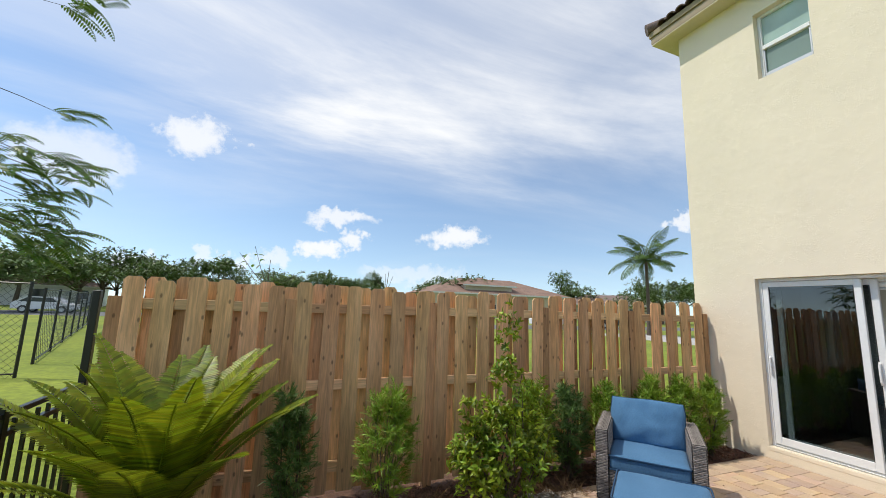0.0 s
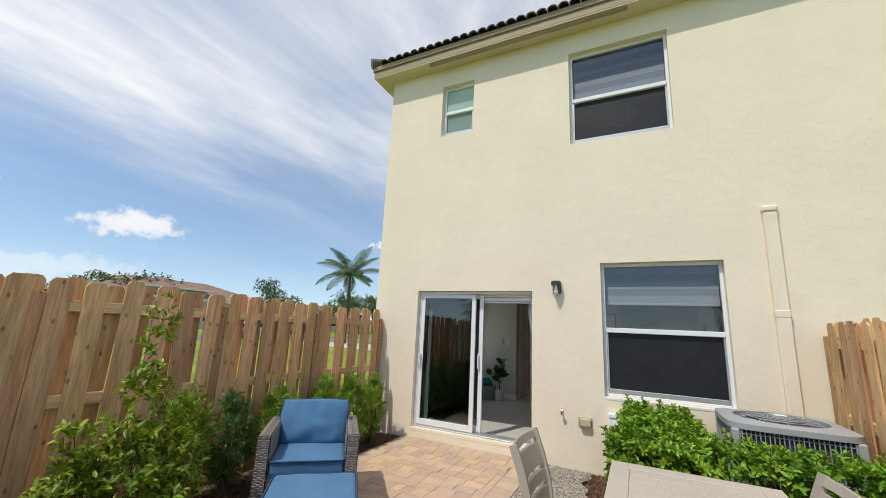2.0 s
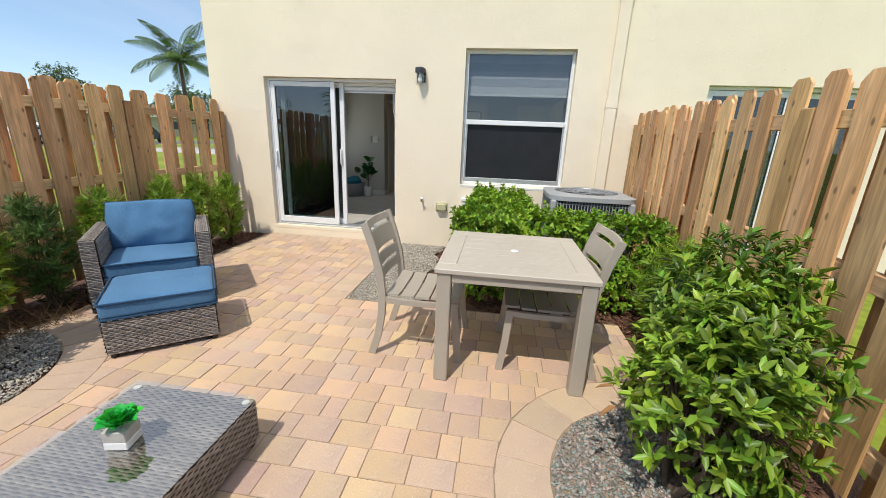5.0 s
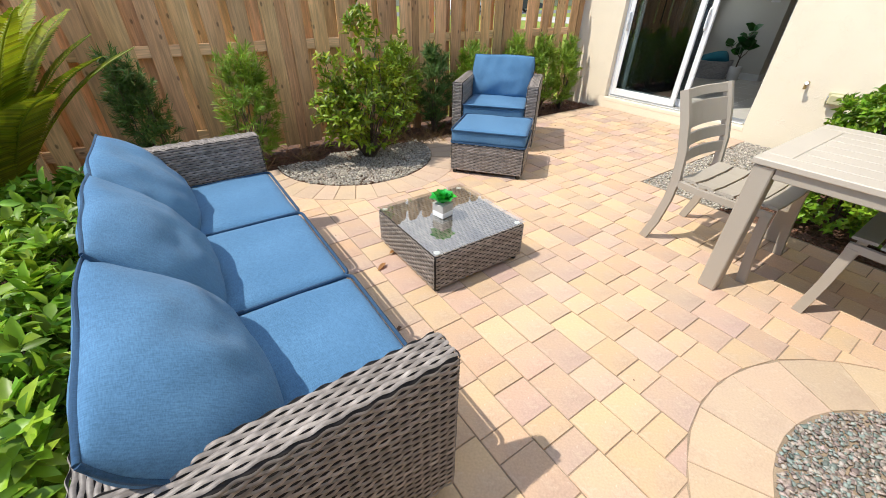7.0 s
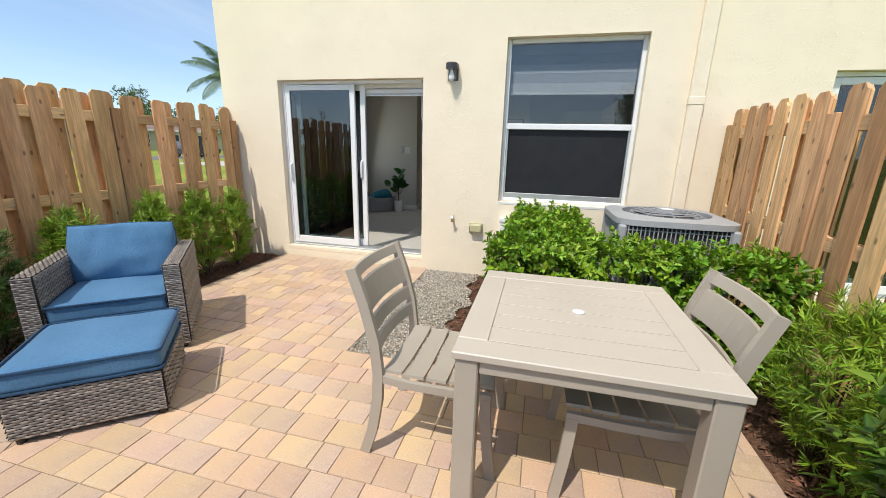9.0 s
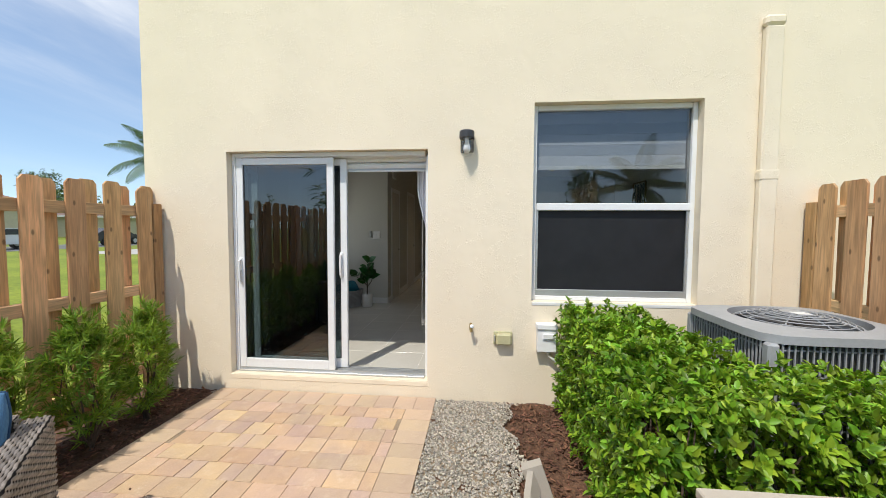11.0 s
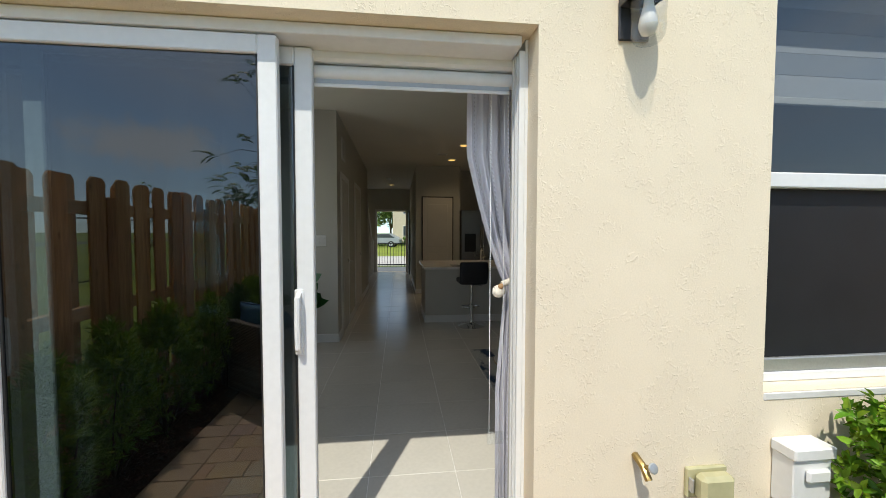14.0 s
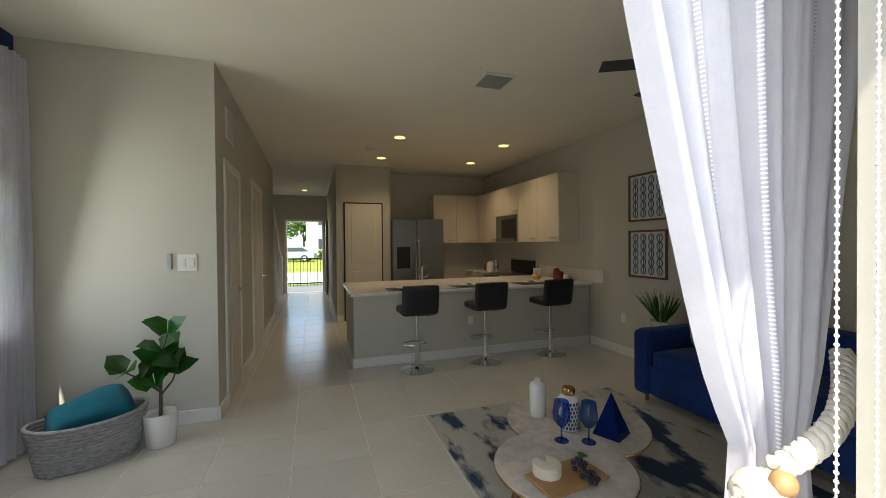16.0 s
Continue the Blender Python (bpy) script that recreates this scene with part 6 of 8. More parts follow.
BX, BY = 2.03, 3.28
shrub("fence_shrub", "leafy green shrub with a tall leader in the gravel half-round", (BX, BY, -0.03),
      [(BX, BY - 0.02, 0.50, 0.50, 0.38, 0.40), (BX + 0.34, BY - 0.02, 0.88, 0.14, 0.13, 0.20), (BX - 0.34, BY - 0.05, 0.80, 0.13, 0.13, 0.18), (BX - 0.22, BY - 0.05, 0.42, 0.26, 0.25, 0.28), (BX + 0.2, BY - 0.05, 0.62, 0.25, 0.22, 0.28), (BX - 0.03, BY - 0.08, 1.0, 0.20, 0.19, 0.28), (BX + 0.0, BY - 0.08, 1.42, 0.13, 0.13, 0.30), (BX + 0.03, BY - 0.08, 1.70, 0.06, 0.06, 0.12)],
      600, 9, 0.064, 0.024, L_LIME, 36, 0.012)
RX, RY = 2.08, -0.78
shrub("broadleaf_shrub", "large glossy green broad-leaved shrub in the gravel bed", (RX, RY, -0.03),
      [(RX + 0.04, RY - 0.04, 0.46, 0.38, 0.36, 0.36), (RX + 0.25, RY - 0.15, 0.68, 0.40, 0.36, 0.36), (RX + 0.42, RY - 0.30, 0.85, 0.32, 0.3, 0.30), (RX - 0.02, RY - 0.15, 0.72, 0.33, 0.3, 0.26), (RX - 0.05, RY - 0.15, 0.22, 0.2, 0.2, 0.16)],
      640, 10, 0.069, 0.023, L_BUSH, 28, 0.016)
dry = thing("dry_leaves", "few dry orange leaves caught in a shrub and on the ground", "leaf")
for k, (x, y, z) in enumerate(((2.0, -0.42, 0.55), (2.02, -0.45, 0.45), (1.82, -0.50, 0.06), (1.30, 1.55, 0.012), (1.36, 1.62, 0.012))):
    leaf_part("dry_leaf", [(x, y, z)], [(R.uniform(-1, 1), R.uniform(-1, 1), -0.4 if z > 0.1 else 0)], [(0, 0, 1)], [0.085], [0.028], L_DRY, dry)


def hedge(label, boxes, twigs, per=9, L=0.05, W=0.022, jag=0.035):
    h = thing("hedge", label, "hedge")
    tips, axes, cnt = [], [], []
    for x0, y0, x1, y1, z1 in boxes:
        area = ((x1 - x0) * (y1 - y0) * 1.3, (x1 - x0) * z1 * 2, (y1 - y0) * z1 * 2)
        k = int(twigs * sum(area))
        for _ in range(k):
            f_ = R.choices((0, 1, 2), area)[0]
            p = [R.uniform(x0, x1), R.uniform(y0, y1), R.uniform(0.04, z1)]
            a = [R.gauss(0, 0.3), R.gauss(0, 0.3), 0.8]
            if f_ == 0:
                p[2] = z1 + R.gauss(0, jag) - abs(R.gauss(0, 0.03))
            elif f_ == 1:
                s = R.random() < 0.5
                p[1] = (y0 if s else y1) + R.gauss(0, jag)
                a[1] += -1 if s else 1
            else:
                s = R.random() < 0.5
                p[0] = (x0 if s else x1) + R.gauss(0, jag)
                a[0] += -1 if s else 1
            tips.append(p)
            axes.append(a)
    axes = np.array(axes)
    axes /= np.linalg.norm(axes, axis=1, keepdims=True)
    tips = np.array(tips)
    leaf_part("foliage", *whorls(tips, axes, per, L, W), L_HEDGE, h)
    g = Geo()
    for x0, y0, x1, y1, z1 in boxes:
        for _ in range(int(16 * (x1 - x0) * (y1 - y0)) + 4):
            x, y = R.uniform(x0 + 0.08, x1 - 0.08), R.uniform(y0 + 0.08, y1 - 0.08)
            p = [Vector((x, y, -0.04))]
            for q in range(3):
                p.append(p[-1] + Vector((R.gauss(0, 0.04), R.gauss(0, 0.04), z1 * 0.3)))
            g.tube(p, [0.009, 0.007, 0.005, 0.003], 5)
    part("stem", g, M_BARK, h)
    return h


hedge("clipped bright green hedge wrapping the condenser", [(4.50, -0.24, 5.70, 0.37, 0.85), (4.00, -1.40, 4.46, 0.45, 0.82)], 430, 9, 0.049, 0.023)
hedge("green leafy hedge behind the wicker sofa", [(-0.45, -0.9, 0.02, 2.55, 0.52)], 200, 9, 0.086, 0.036)

# dry grass under the fence shrubs
P, D, N, L, W = [], [], [], [], []
for cx, cy in ((1.5, 3.55), (2.62, 3.42), (2.45, 3.62), (1.0, 3.5), (2.85, 3.35), (0.6, 3.5)):
    for _ in range(70):
        a = R.uniform(0, 6.28)
        P.append((cx + R.gauss(0, 0.07), cy + R.gauss(0, 0.05), -0.02))
        D.append((math.cos(a), math.sin(a), R.uniform(0.3, 1.6)))
        N.append((R.gauss(0, 1), R.gauss(0, 1), 0.3))
        L.append(R.uniform(0.10, 0.24))
        W.append(0.005)
v_, f_ = leaf_arrays(np.array(P), np.array(D, float), np.array(N), np.array(L), np.array(W), 0.1, 0.6)
solo("dry_grass", np_mesh("dry_grass", v_, f_, M_STRAW), M_STRAW, "clumps of dry brown grass under the shrubs", "grass", kind="stuff")


def frond(base, az, el, length, n_, leaf_len, leaf_w, arch, P, D, N, L, W, g=None, r=0.006, comb=0.55, drop=0.0):
    """A feather leaf: a rib that arches over, with leaflets in two rows."""
    pts = [Vector(base)]
    e = el
    step = length / n_
    for i in range(n_):
        d = Vector((math.cos(az) * math.cos(e), math.sin(az) * math.cos(e), math.sin(e)))
        pts.append(pts[-1] + d * step)
        e -= arch / n_ * (0.4 + 1.2 * i / n_)
    for i in range(2, n_ + 1):
        d = (pts[i] - pts[i - 1]).normalized()
        side = d.cross(Vector((0, 0, 1)))
        side = side.normalized() if side.length > 1e-3 else Vector((1, 0, 0))
        up = side.cross(d)
        t = i / n_
        k = math.sin(math.pi * min(1, 0.12 + 0.88 * t)) ** 0.6 if t > 0.3 else 0.35 + 2.0 * t
        k = max(0.18, min(1.0, k))
        for s in (-1, 1):
            P.append(tuple(pts[i]))
            dd = side * s + d * comb + up * (0.18 - drop)
            D.append(tuple(dd))
            N.append(tuple(up))
            L.append(leaf_len * k * R.uniform(0.9, 1.08))
            W.append(leaf_w)
    if g is not None:
        g.tube(pts[::max(1, n_ // 8)] + [pts[-1]], [r] * (len(pts[::max(1, n_ // 8)])) + [r * 0.3], 5)
    return pts


fern = thing("fern", "large arching giant sword fern with yellow-green fronds by the fence", "fern")
P, D, N, L, W = [], [], [], [], []
fg = Geo()
FX, FY = -0.42, 3.10
for k in range(30):
    az = 2 * math.pi * k * 0.382 + 0.4
    t = k / 30
    lean = radians(R.uniform(80, 88) - 38 * t)
    if math.sin(az) > 0.3:
        lean = max(lean, radians(70))
    frond((FX + 0.05 * math.cos(az), FY + 0.05 * math.sin(az), 0.33), az, lean, R.uniform(1.02, 1.2), 66, 0.175, 0.021, R.uniform(0.45, 0.9), P, D, N, L, W, fg, 0.004, 0.30)
leaf_part("fronds", P, D, N, L, W, L_FERN, fern, 0.10, 0.10)
part("ribs", fg, L_FERN, fern)
part("trunk", Geo().lathe([(0.13, -0.05), (0.12, 0.1), (0.10, 0.26), (0.05, 0.34), (0, 0.35)], 12, pose(FX, FY, 0)), M_BARK, fern, smooth=60)

# ---- black metal fence at the west side ----
mfence = thing("metal_fence", "black aluminium picket fence at the west side of the yard", "fence")
for k in range(7):
    y = -1.35 + k * 0.885
    part("post", Geo().box(-1.155, y - 0.025, -0.07, -1.105, y + 0.025, 1.72 if k == 6 else 1.10, 0.004), M_BLACK, mfence)
for z in (0.16, 0.92, 1.02):
    part("rail", Geo().box(-1.148, -1.5, z, -1.112, 3.93, z + 0.03, 0.003), M_BLACK, mfence)
pk = Geo().box(-0.009, -0.009, 0, 0.009, 0.009, 0.92).mesh("picket", M_BLACK)
for k in range(49):
    o = part("picket", pk, M_BLACK, mfence)
    o.matrix_basis = pose(-1.13, -1.42 + k * 0.11, 0.08)


# ---- beyond the yard ----
def chain_link(label, a, b, h, step=0.16):
    c = thing("chain_link_fence", label, "fence")
    a, b = Vector((*a, -0.07)), Vector((*b, -0.07))
    d = b - a
    n_ = max(1, round(d.length / 3.0))
    for k in range(n_ + 1):
        p = a + d * k / n_
        part("post", Geo().tube([p, p + Vector((0, 0, h + 0.05))], 0.032, 8), M_BLACK, c)
    for z in (0.08, h):
        part("rail", Geo().tube([a + Vector((0, 0, z)), b + Vector((0, 0, z))], 0.02, 6), M_BLACK, c)
    g = Geo()
    ln = d.length
    u = d.normalized()
    k = -h
    while k < ln:
        for s in (0, 1):
            t0, t1 = max(0, k), min(ln, k + h)
            z0, z1 = (t0 - k, t1 - k) if s == 0 else (h - (t0 - k), h - (t1 - k))
            g.tube([a + u * t0 + Vector((0, 0, z0)), a + u * t1 + Vector((0, 0, z1))], 0.0035, 3, caps=False)
        k += step
    part("mesh", g, M_BLACK, c)


chain_link("black chain-link gate panel on the lawn", (-4.86, 11.2), (-8.6, 11.0), 1.95, 0.14)
chain_link("black chain-link fence across the lawn", (-5.5, 13.2), (-11.5, 32.5), 1.85, 0.3)
road = solo("road", Geo().box(-300, 42, -0.068, 17, 52, -0.06).box(17, 30, -0.067, 300, 37, -0.061), M_ROAD, "grey asphalt road beyond the lawn", "road", kind="structure")
solo("front_road", Geo().box(22.5, -200, -0.066, 29.5, 25, -0.058), M_WALK, "pale concrete street in front of the house", "road", kind="structure")


def tree(label, x, y, h, r, mtl=None, n_=420, leaf_l=0.55, spread=0.75, name="tree"):
    t = thing(name, label, "tree")
    lobes = []
    for _ in range(7):
        a, q = R.uniform(0, 6.28), R.uniform(0.1, 0.75) * r
        lobes.append((x + q * math.cos(a), y + q * math.sin(a), h * R.uniform(0.5, 0.85), r * R.uniform(0.35, 0.6), r * R.uniform(0.35, 0.6), h * R.uniform(0.13, 0.24)))
    tips, axes = blob_tips(lobes, n_, 0.3)
    g = Geo()
    g.tube([(x, y, -0.1), (x + 0.02 * h, y, h * 0.25), (x, y + 0.02 * h, h * 0.5)], [0.035 * h, 0.026 * h, 0.014 * h], 8)
    part("trunk", g, M_BARK, t, smooth=60)
    part("limbs", stems((x, y, h * 0.3), tips, 0.012 * h, 12), M_BARK, t, smooth=60)
    leaf_part("crown", *whorls(tips, axes, 7, leaf_l, leaf_l * 0.45, (-0.4, 1.0)), mtl or L_FAR, t, 0.2, 0.2)
    return t


for k in range(26):
    az = radians(R.uniform(36, 122))
    d = R.uniform(70, 105)
    h = R.uniform(6.0, 9.0)
    if 56 < math.degrees(az) < 66:
        d = 115
        h = R.uniform(8, 10)
    tree("distant dark green broad-leaved tree on the skyline", d * math.cos(az), d * math.sin(az), h, h * R.uniform(0.6, 1.0), L_FAR, 420, 0.55)
for az, d, h, r in ((78, 95, 10.5, 3.5), (50.5, 110, 14, 4), (40.5, 90, 8.5, 3), (111, 60, 7.0, 6), (117, 55, 6.5, 6), (104, 70, 7.5, 5)):
    a = radians(az)
    tree("taller feathery tree on the skyline", d * math.cos(a), d * math.sin(a), h, r, L_FAR, 420, 0.5)


def palm(label, x, y, h, fr, n_=18, scale=1.0):
    p = thing("palm_tree", label, "palm")
    g = Geo()
    pts = [(x + 0.012 * h * math.sin(q / 2), y, -0.1 + (h + 0.1) * q / 6) for q in range(7)]
    g.tube(pts, [0.20 * scale, 0.15 * scale, 0.14 * scale, 0.13 * scale, 0.13 * scale, 0.12 * scale, 0.13 * scale], 10)
    part("trunk", g, M_BARK, p, smooth=60)
    for k in range(n_):
        P, D, N, L, W = [], [], [], [], []
        fg = Geo()
        frond((pts[-1][0], pts[-1][1], h), 2 * math.pi * k * 0.382, radians(80 - 90 * k / n_), fr * R.uniform(0.85, 1.1), 36, fr * 0.26, 0.062 * scale, R.uniform(0.8, 1.5), P, D, N, L, W, fg, 0.02 * scale, 0.55, 0.45)
        f = leaf_part("frond", P, D, N, L, W, L_PALM, p, 0.15, 0.35)
        part("rib", fg, L_PALM, f)
    return p


palm("royal palm with drooping fronds beyond the fence", 27.5, 23.2, 6.0, 3.2)
palm("young palm behind the yard to the west", -5.2, -4.6, 3.0, 1.9, 14, 0.7)
tree("small leafy tree on the lawn to the west", -7.5, -3.4, 4.2, 1.5, L_TREE, 260, 0.16)

# feathery tree whose branches hang into view from the west
ft = thing("feathery_tree", "feathery-leaved tree with drooping branches beside the yard", "tree")
TRX, TRY = -4.9, 5.6
g = Geo()
g.tube([(TRX, TRY, -0.1), (TRX + 0.05, TRY, 1.6), (TRX - 0.05, TRY + 0.05, 3.2), (TRX, TRY, 4.6)], [0.14, 0.11, 0.09, 0.05], 8)
part("trunk", g, M_BARK, ft, smooth=60)
P, D, N, L, W = [], [], [], [], []
for k in range(30):
    a = radians(R.uniform(113.5, 120))
    d = R.uniform(5.2, 6.6)
    q = Vector((0.2 + d * math.cos(a), 0.24 + d * math.sin(a), 1.68 + d * R.choice((R.uniform(0.08, 0.26), R.uniform(0.3, 0.75)))))
    b = Vector((TRX, TRY, min(4.4, q.z + 0.3)))
    part("branch", Geo().tube([b, b.lerp(q, 0.3) + Vector((0, 0, 0.22)), b.lerp(q, 0.6) + Vector((0, 0.1, 0.25)), b.lerp(q, 0.85) + Vector((0, 0, 0.1)), q], [0.014, 0.009, 0.006, 0.004, 0.002], 5), M_BARK, ft, smooth=60)
    for s in range(5):
        az = radians(R.uniform(-60, 60)) + math.atan2(q.y - b.y, q.x - b.x)
        frond(tuple(q + Vector((R.gauss(0, 0.06), R.gauss(0, 0.06), R.gauss(0, 0.05)))), az, radians(R.uniform(-15, 30)), R.uniform(0.32, 0.55), 17, 0.095, 0.022, 1.1, P, D, N, L, W, None, 0.004, 0.5, 0.25)
leaf_part("foliage", P, D, N, L, W, L_TREE, ft, 0.1, 0.25)

# thin bare sapling with a few leaves behind the fence
sp = thing("bare_sapling", "thin bare sapling with few leaves behind the fence", "tree")
g, P, D, N, L, W = Geo(), [], [], [], [], []
for bx, by, hh in ((0.05, 6.4, 2.35), (2.05, 8.0, 2.45)):
    tr_ = [Vector((bx, by, -0.07))]
    for q in range(6):
        tr_.append(tr_[-1] + Vector((R.gauss(0, 0.03), R.gauss(0, 0.03), hh / 6)))
    g.tube(tr_, [0.02, 0.018, 0.015, 0.012, 0.01, 0.007, 0.004], 5)
    for q in range(9):
        s0 = tr_[3 + q % 3]
        e0 = s0 + Vector((R.uniform(-0.55, 0.6), R.uniform(-0.3, 0.3), R.uniform(0.2, 0.6)))
        g.tube([s0, s0.lerp(e0, 0.5) + Vector((0, 0, -0.04)), e0], [0.007, 0.005, 0.003], 4)
        if bx < 1:
            for w_ in range(5):
                P.append(tuple(s0.lerp(e0, R.uniform(0.5, 1))))
                D.append((R.gauss(0, 1), R.gauss(0, 1), R.gauss(0.2, 0.5)))
                N.append((0, 0, 1))
                L.append(0.09)
                W.append(0.045)
part("twigs", g, M_BARK, sp, smooth=60)
leaf_part("leaves", P, D, N, L, W, L_BUSH, sp)


def far_house(label, x, y, rot, w, d, h, wall_m, roof_m, rows=2, rise=2.2):
    """A hip-roofed house with windows set into its walls."""
    hs = thing("house", label, "house", at=pose(x, y, -0.07, 0, 0, rot))
    part("wall", Geo().box(-w / 2, -d / 2, 0, w / 2, d / 2, h), wall_m, hs)
    o = 0.7
    rg = Geo()
    rg.add([(-w / 2 - o, -d / 2 - o, h), (w / 2 + o, -d / 2 - o, h), (w / 2 + o, d / 2 + o, h), (-w / 2 - o, d / 2 + o, h), (-w / 2 + d / 2, 0, h + rise), (w / 2 - d / 2, 0, h + rise)],
           [(0, 1, 5, 4), (1, 2, 5), (2, 3, 4, 5), (3, 0, 4), (3, 2, 1, 0)])
    part("roof", rg, roof_m, hs, "clay tile hip roof")
    part("eave", Geo().box(-w / 2 - o, -d / 2 - o, h - 0.25, w / 2 + o, -d / 2 - o + 0.05, h - 0.002), M_TRIM, hs)
    for r in range(rows):
        for k in range(max(2, int(w / 4))):
            xx = -w / 2 + (k + 0.5) * w / max(2, int(w / 4))
            zz = 1.0 + r * 3.0
            wn_ = part("window", Geo().box(xx - 0.7, -d / 2 - 0.03, zz, xx + 0.7, -d / 2 - 0.002, zz + 1.5), M_TRIM, hs)
            part("pane", Geo().box(xx - 0.6, -d / 2 - 0.045, zz + 0.1, xx + 0.6, -d / 2 - 0.031, zz + 1.4), M_GLASS_FAR, wn_)
    return hs


M_GLASS_FAR = mat("far_window_glass", (0.05, 0.06, 0.07), rough=0.1, var=0.1, bump=0)
M_FARWALL = mat("far_house_stucco", (0.62, 0.55, 0.42), rough=0.9, var=0.08, scale=0.5, fine=4)
M_FARROOF = mat("far_clay_roof", (0.30, 0.19, 0.14), rough=0.9, var=0.25, scale=0.8, fine=6, bump=0.5, dist=0.05)
M_FARROOF2 = mat("far_brown_roof", (0.24, 0.17, 0.14), rough=0.9, var=0.25, scale=0.8, fine=6, bump=0.5, dist=0.05)
far_house("low tan house with a clay hip roof beyond the lawn", 35.5, 66, -2, 26, 15, 4.2, M_FARWALL, M_FARROOF, 1, 3.0)
far_house("raised centre of the low tan house with a clay hip roof", 33.0, 63.5, -2, 9, 8, 5.7, M_FARWALL, M_FARROOF, 1, 1.5)
far_house("long tan house with a brown roof behind the palm", 62, 62, -40, 20, 12, 3.2, M_FARWALL, M_FARROOF2, 1, 2.0)
far_house("low white house across the road", -34, 78, 15, 14, 9, 3.0, M_TRIM, M_FARROOF2, 1, 1.8)
far_house("two-storey cream house across the street", 62, -5.2, -90, 16, 11, 6.2, M_FARWALL, M_FARROOF, 2, 2.2)
for x, y, h, r in ((52, 5.3, 5.5, 2.4), (70, 7, 8, 3.0), (48, 9.5, 6, 2.6), (75, 3.5, 7, 2.6)):
    tree("leafy green tree across the street", x, y, h, r, L_TREE, 180, 0.5)
hedge_f = thing("street_hedge", "low green hedge before the house across the street", "hedge")
leaf_part("foliage", *whorls(np.stack([NR.uniform(49, 50, 500), NR.uniform(-6, 6.5, 500), NR.uniform(0, 0.9, 500)], -1), rand_dirs(500, 1.5), 6, 0.3, 0.13), L_TREE, hedge_f)


def car(label, at, paint):
    c = thing("car", label, "car", at=at)
    g = Geo()
    pr = [(-2.2, 0.35), (2.15, 0.35), (2.2, 0.75), (1.2, 0.95), (0.6, 1.42), (-1.2, 1.45), (-2.0, 1.0), (-2.22, 0.8)]
    k = len(pr)
    g.add([(x, -0.85, z) for x, z in pr] + [(x, 0.85, z) for x, z in pr], [tuple(range(k)), tuple(range(2 * k - 1, k - 1, -1))] + [(i, i + k, (i + 1) % k + k, (i + 1) % k) for i in range(k)])
    part("body", g, paint, c)
    part("side_window", Geo().add([(-1.75, -0.86, 1.0), (1.0, -0.86, 1.0), (0.55, -0.86, 1.36), (-1.15, -0.86, 1.38)], [(0, 1, 2, 3)]), M_GLASS_FAR, c)
    part("side_window", Geo().add([(-1.75, 0.86, 1.0), (-1.15, 0.86, 1.38), (0.55, 0.86, 1.36), (1.0, 0.86, 1.0)], [(0, 1, 2, 3)]), M_GLASS_FAR, c)
    for x in (-1.35, 1.35):
        for y in (-0.8, 0.8):
            w_ = part("wheel", Geo().tube([(x, y - 0.11, 0.33), (x, y + 0.11, 0.33)], 0.33, 16), M_BLACK, c)
            part("rim", Geo().tube([(x, y - 0.115, 0.33), (x, y + 0.115, 0.33)], 0.2, 12), M_ALU, w_)
    return c


M_CARG = mat("silver_car_paint", (0.35, 0.37, 0.40), rough=0.3, metal=0.3, var=0.03, bump=0)
M_CARW = mat("white_car_paint", (0.75, 0.76, 0.77), rough=0.25, var=0.03, bump=0)
M_CARR = mat("dark_car_paint", (0.06, 0.06, 0.07), rough=0.25, var=0.05, bump=0)
car("silver car parked across the street", pose(46, 4.0, -0.07, 0, 0, 80), M_CARG)
car("white van-like car parked beyond the lawn", pose(25.5, 33, -0.06, 0, 0, 8), M_CARW)
car("dark car parked beyond the lawn", pose(33, 33, -0.06, 0, 0, 0), M_CARR)
car("white car parked on the road across the lawn", pose(-20, 47, -0.06), M_CARW)
# porch and railing at the front
solo("porch", Geo().box(FRONT + 0.2, 0.6, -0.07, 20.3, 3.8, 0.08, 0.01), M_WALK, "concrete front porch slab", "porch", kind="structure")
rl = thing("railing", "black metal porch railing before the street", "railing")
for z in (0.12, 0.98):
    part("rail", Geo().box(20.1, 0.7, z + 0.04, 20.14, 3.7, z + 0.08, 0.003), M_BLACK, rl)
bal = Geo().box(-0.009, -0.009, 0, 0.009, 0.009, 0.96).mesh("baluster", M_BLACK)
for k in range(27):
    o = part("baluster", bal, M_BLACK, rl)
    o.matrix_basis = pose(20.12, 0.75 + k * 0.112, 0.08)


# ---- inside: shell ----
FZ, CZ = 0.115, 2.95
IX = WX + WT
solo("ceiling", Geo().box(IX, HS + 0.2, CZ, FRONT, HN - 0.19, CZ + 0.15), M_CEIL, "off-white textured ceiling", "ceiling", kind="structure")
solo("lining_west", wall_mesh(-1.62, 3.95, FZ, CZ, [(DOOR[0] - 0.0, DOOR[1], 0.14, 2.17), (WIN[0], WIN[1], WIN[2] + 0.0, WIN[3])], 0.118), M_WALL, "greige painted wall round the patio door", "wall", kind="structure", at=pose(IX + 0.001, 0, 0))
solo("lining_north", wall_mesh(IX + 0.022, 9.35, FZ, CZ, [NWIN], 0.018), M_NAVY, "navy blue accent wall with a window", "wall", kind="structure", at=Matrix(((0, 1, 0, 0), (-1, 0, 0, HN - 0.192), (0, 0, 1, 0), (0, 0, 0, 1))))
solo("wall_hall", Geo().box(9.35, 2.72, FZ, 13.9, 3.93, CZ), M_WALL, "greige painted hall wall", "wall", kind="structure")
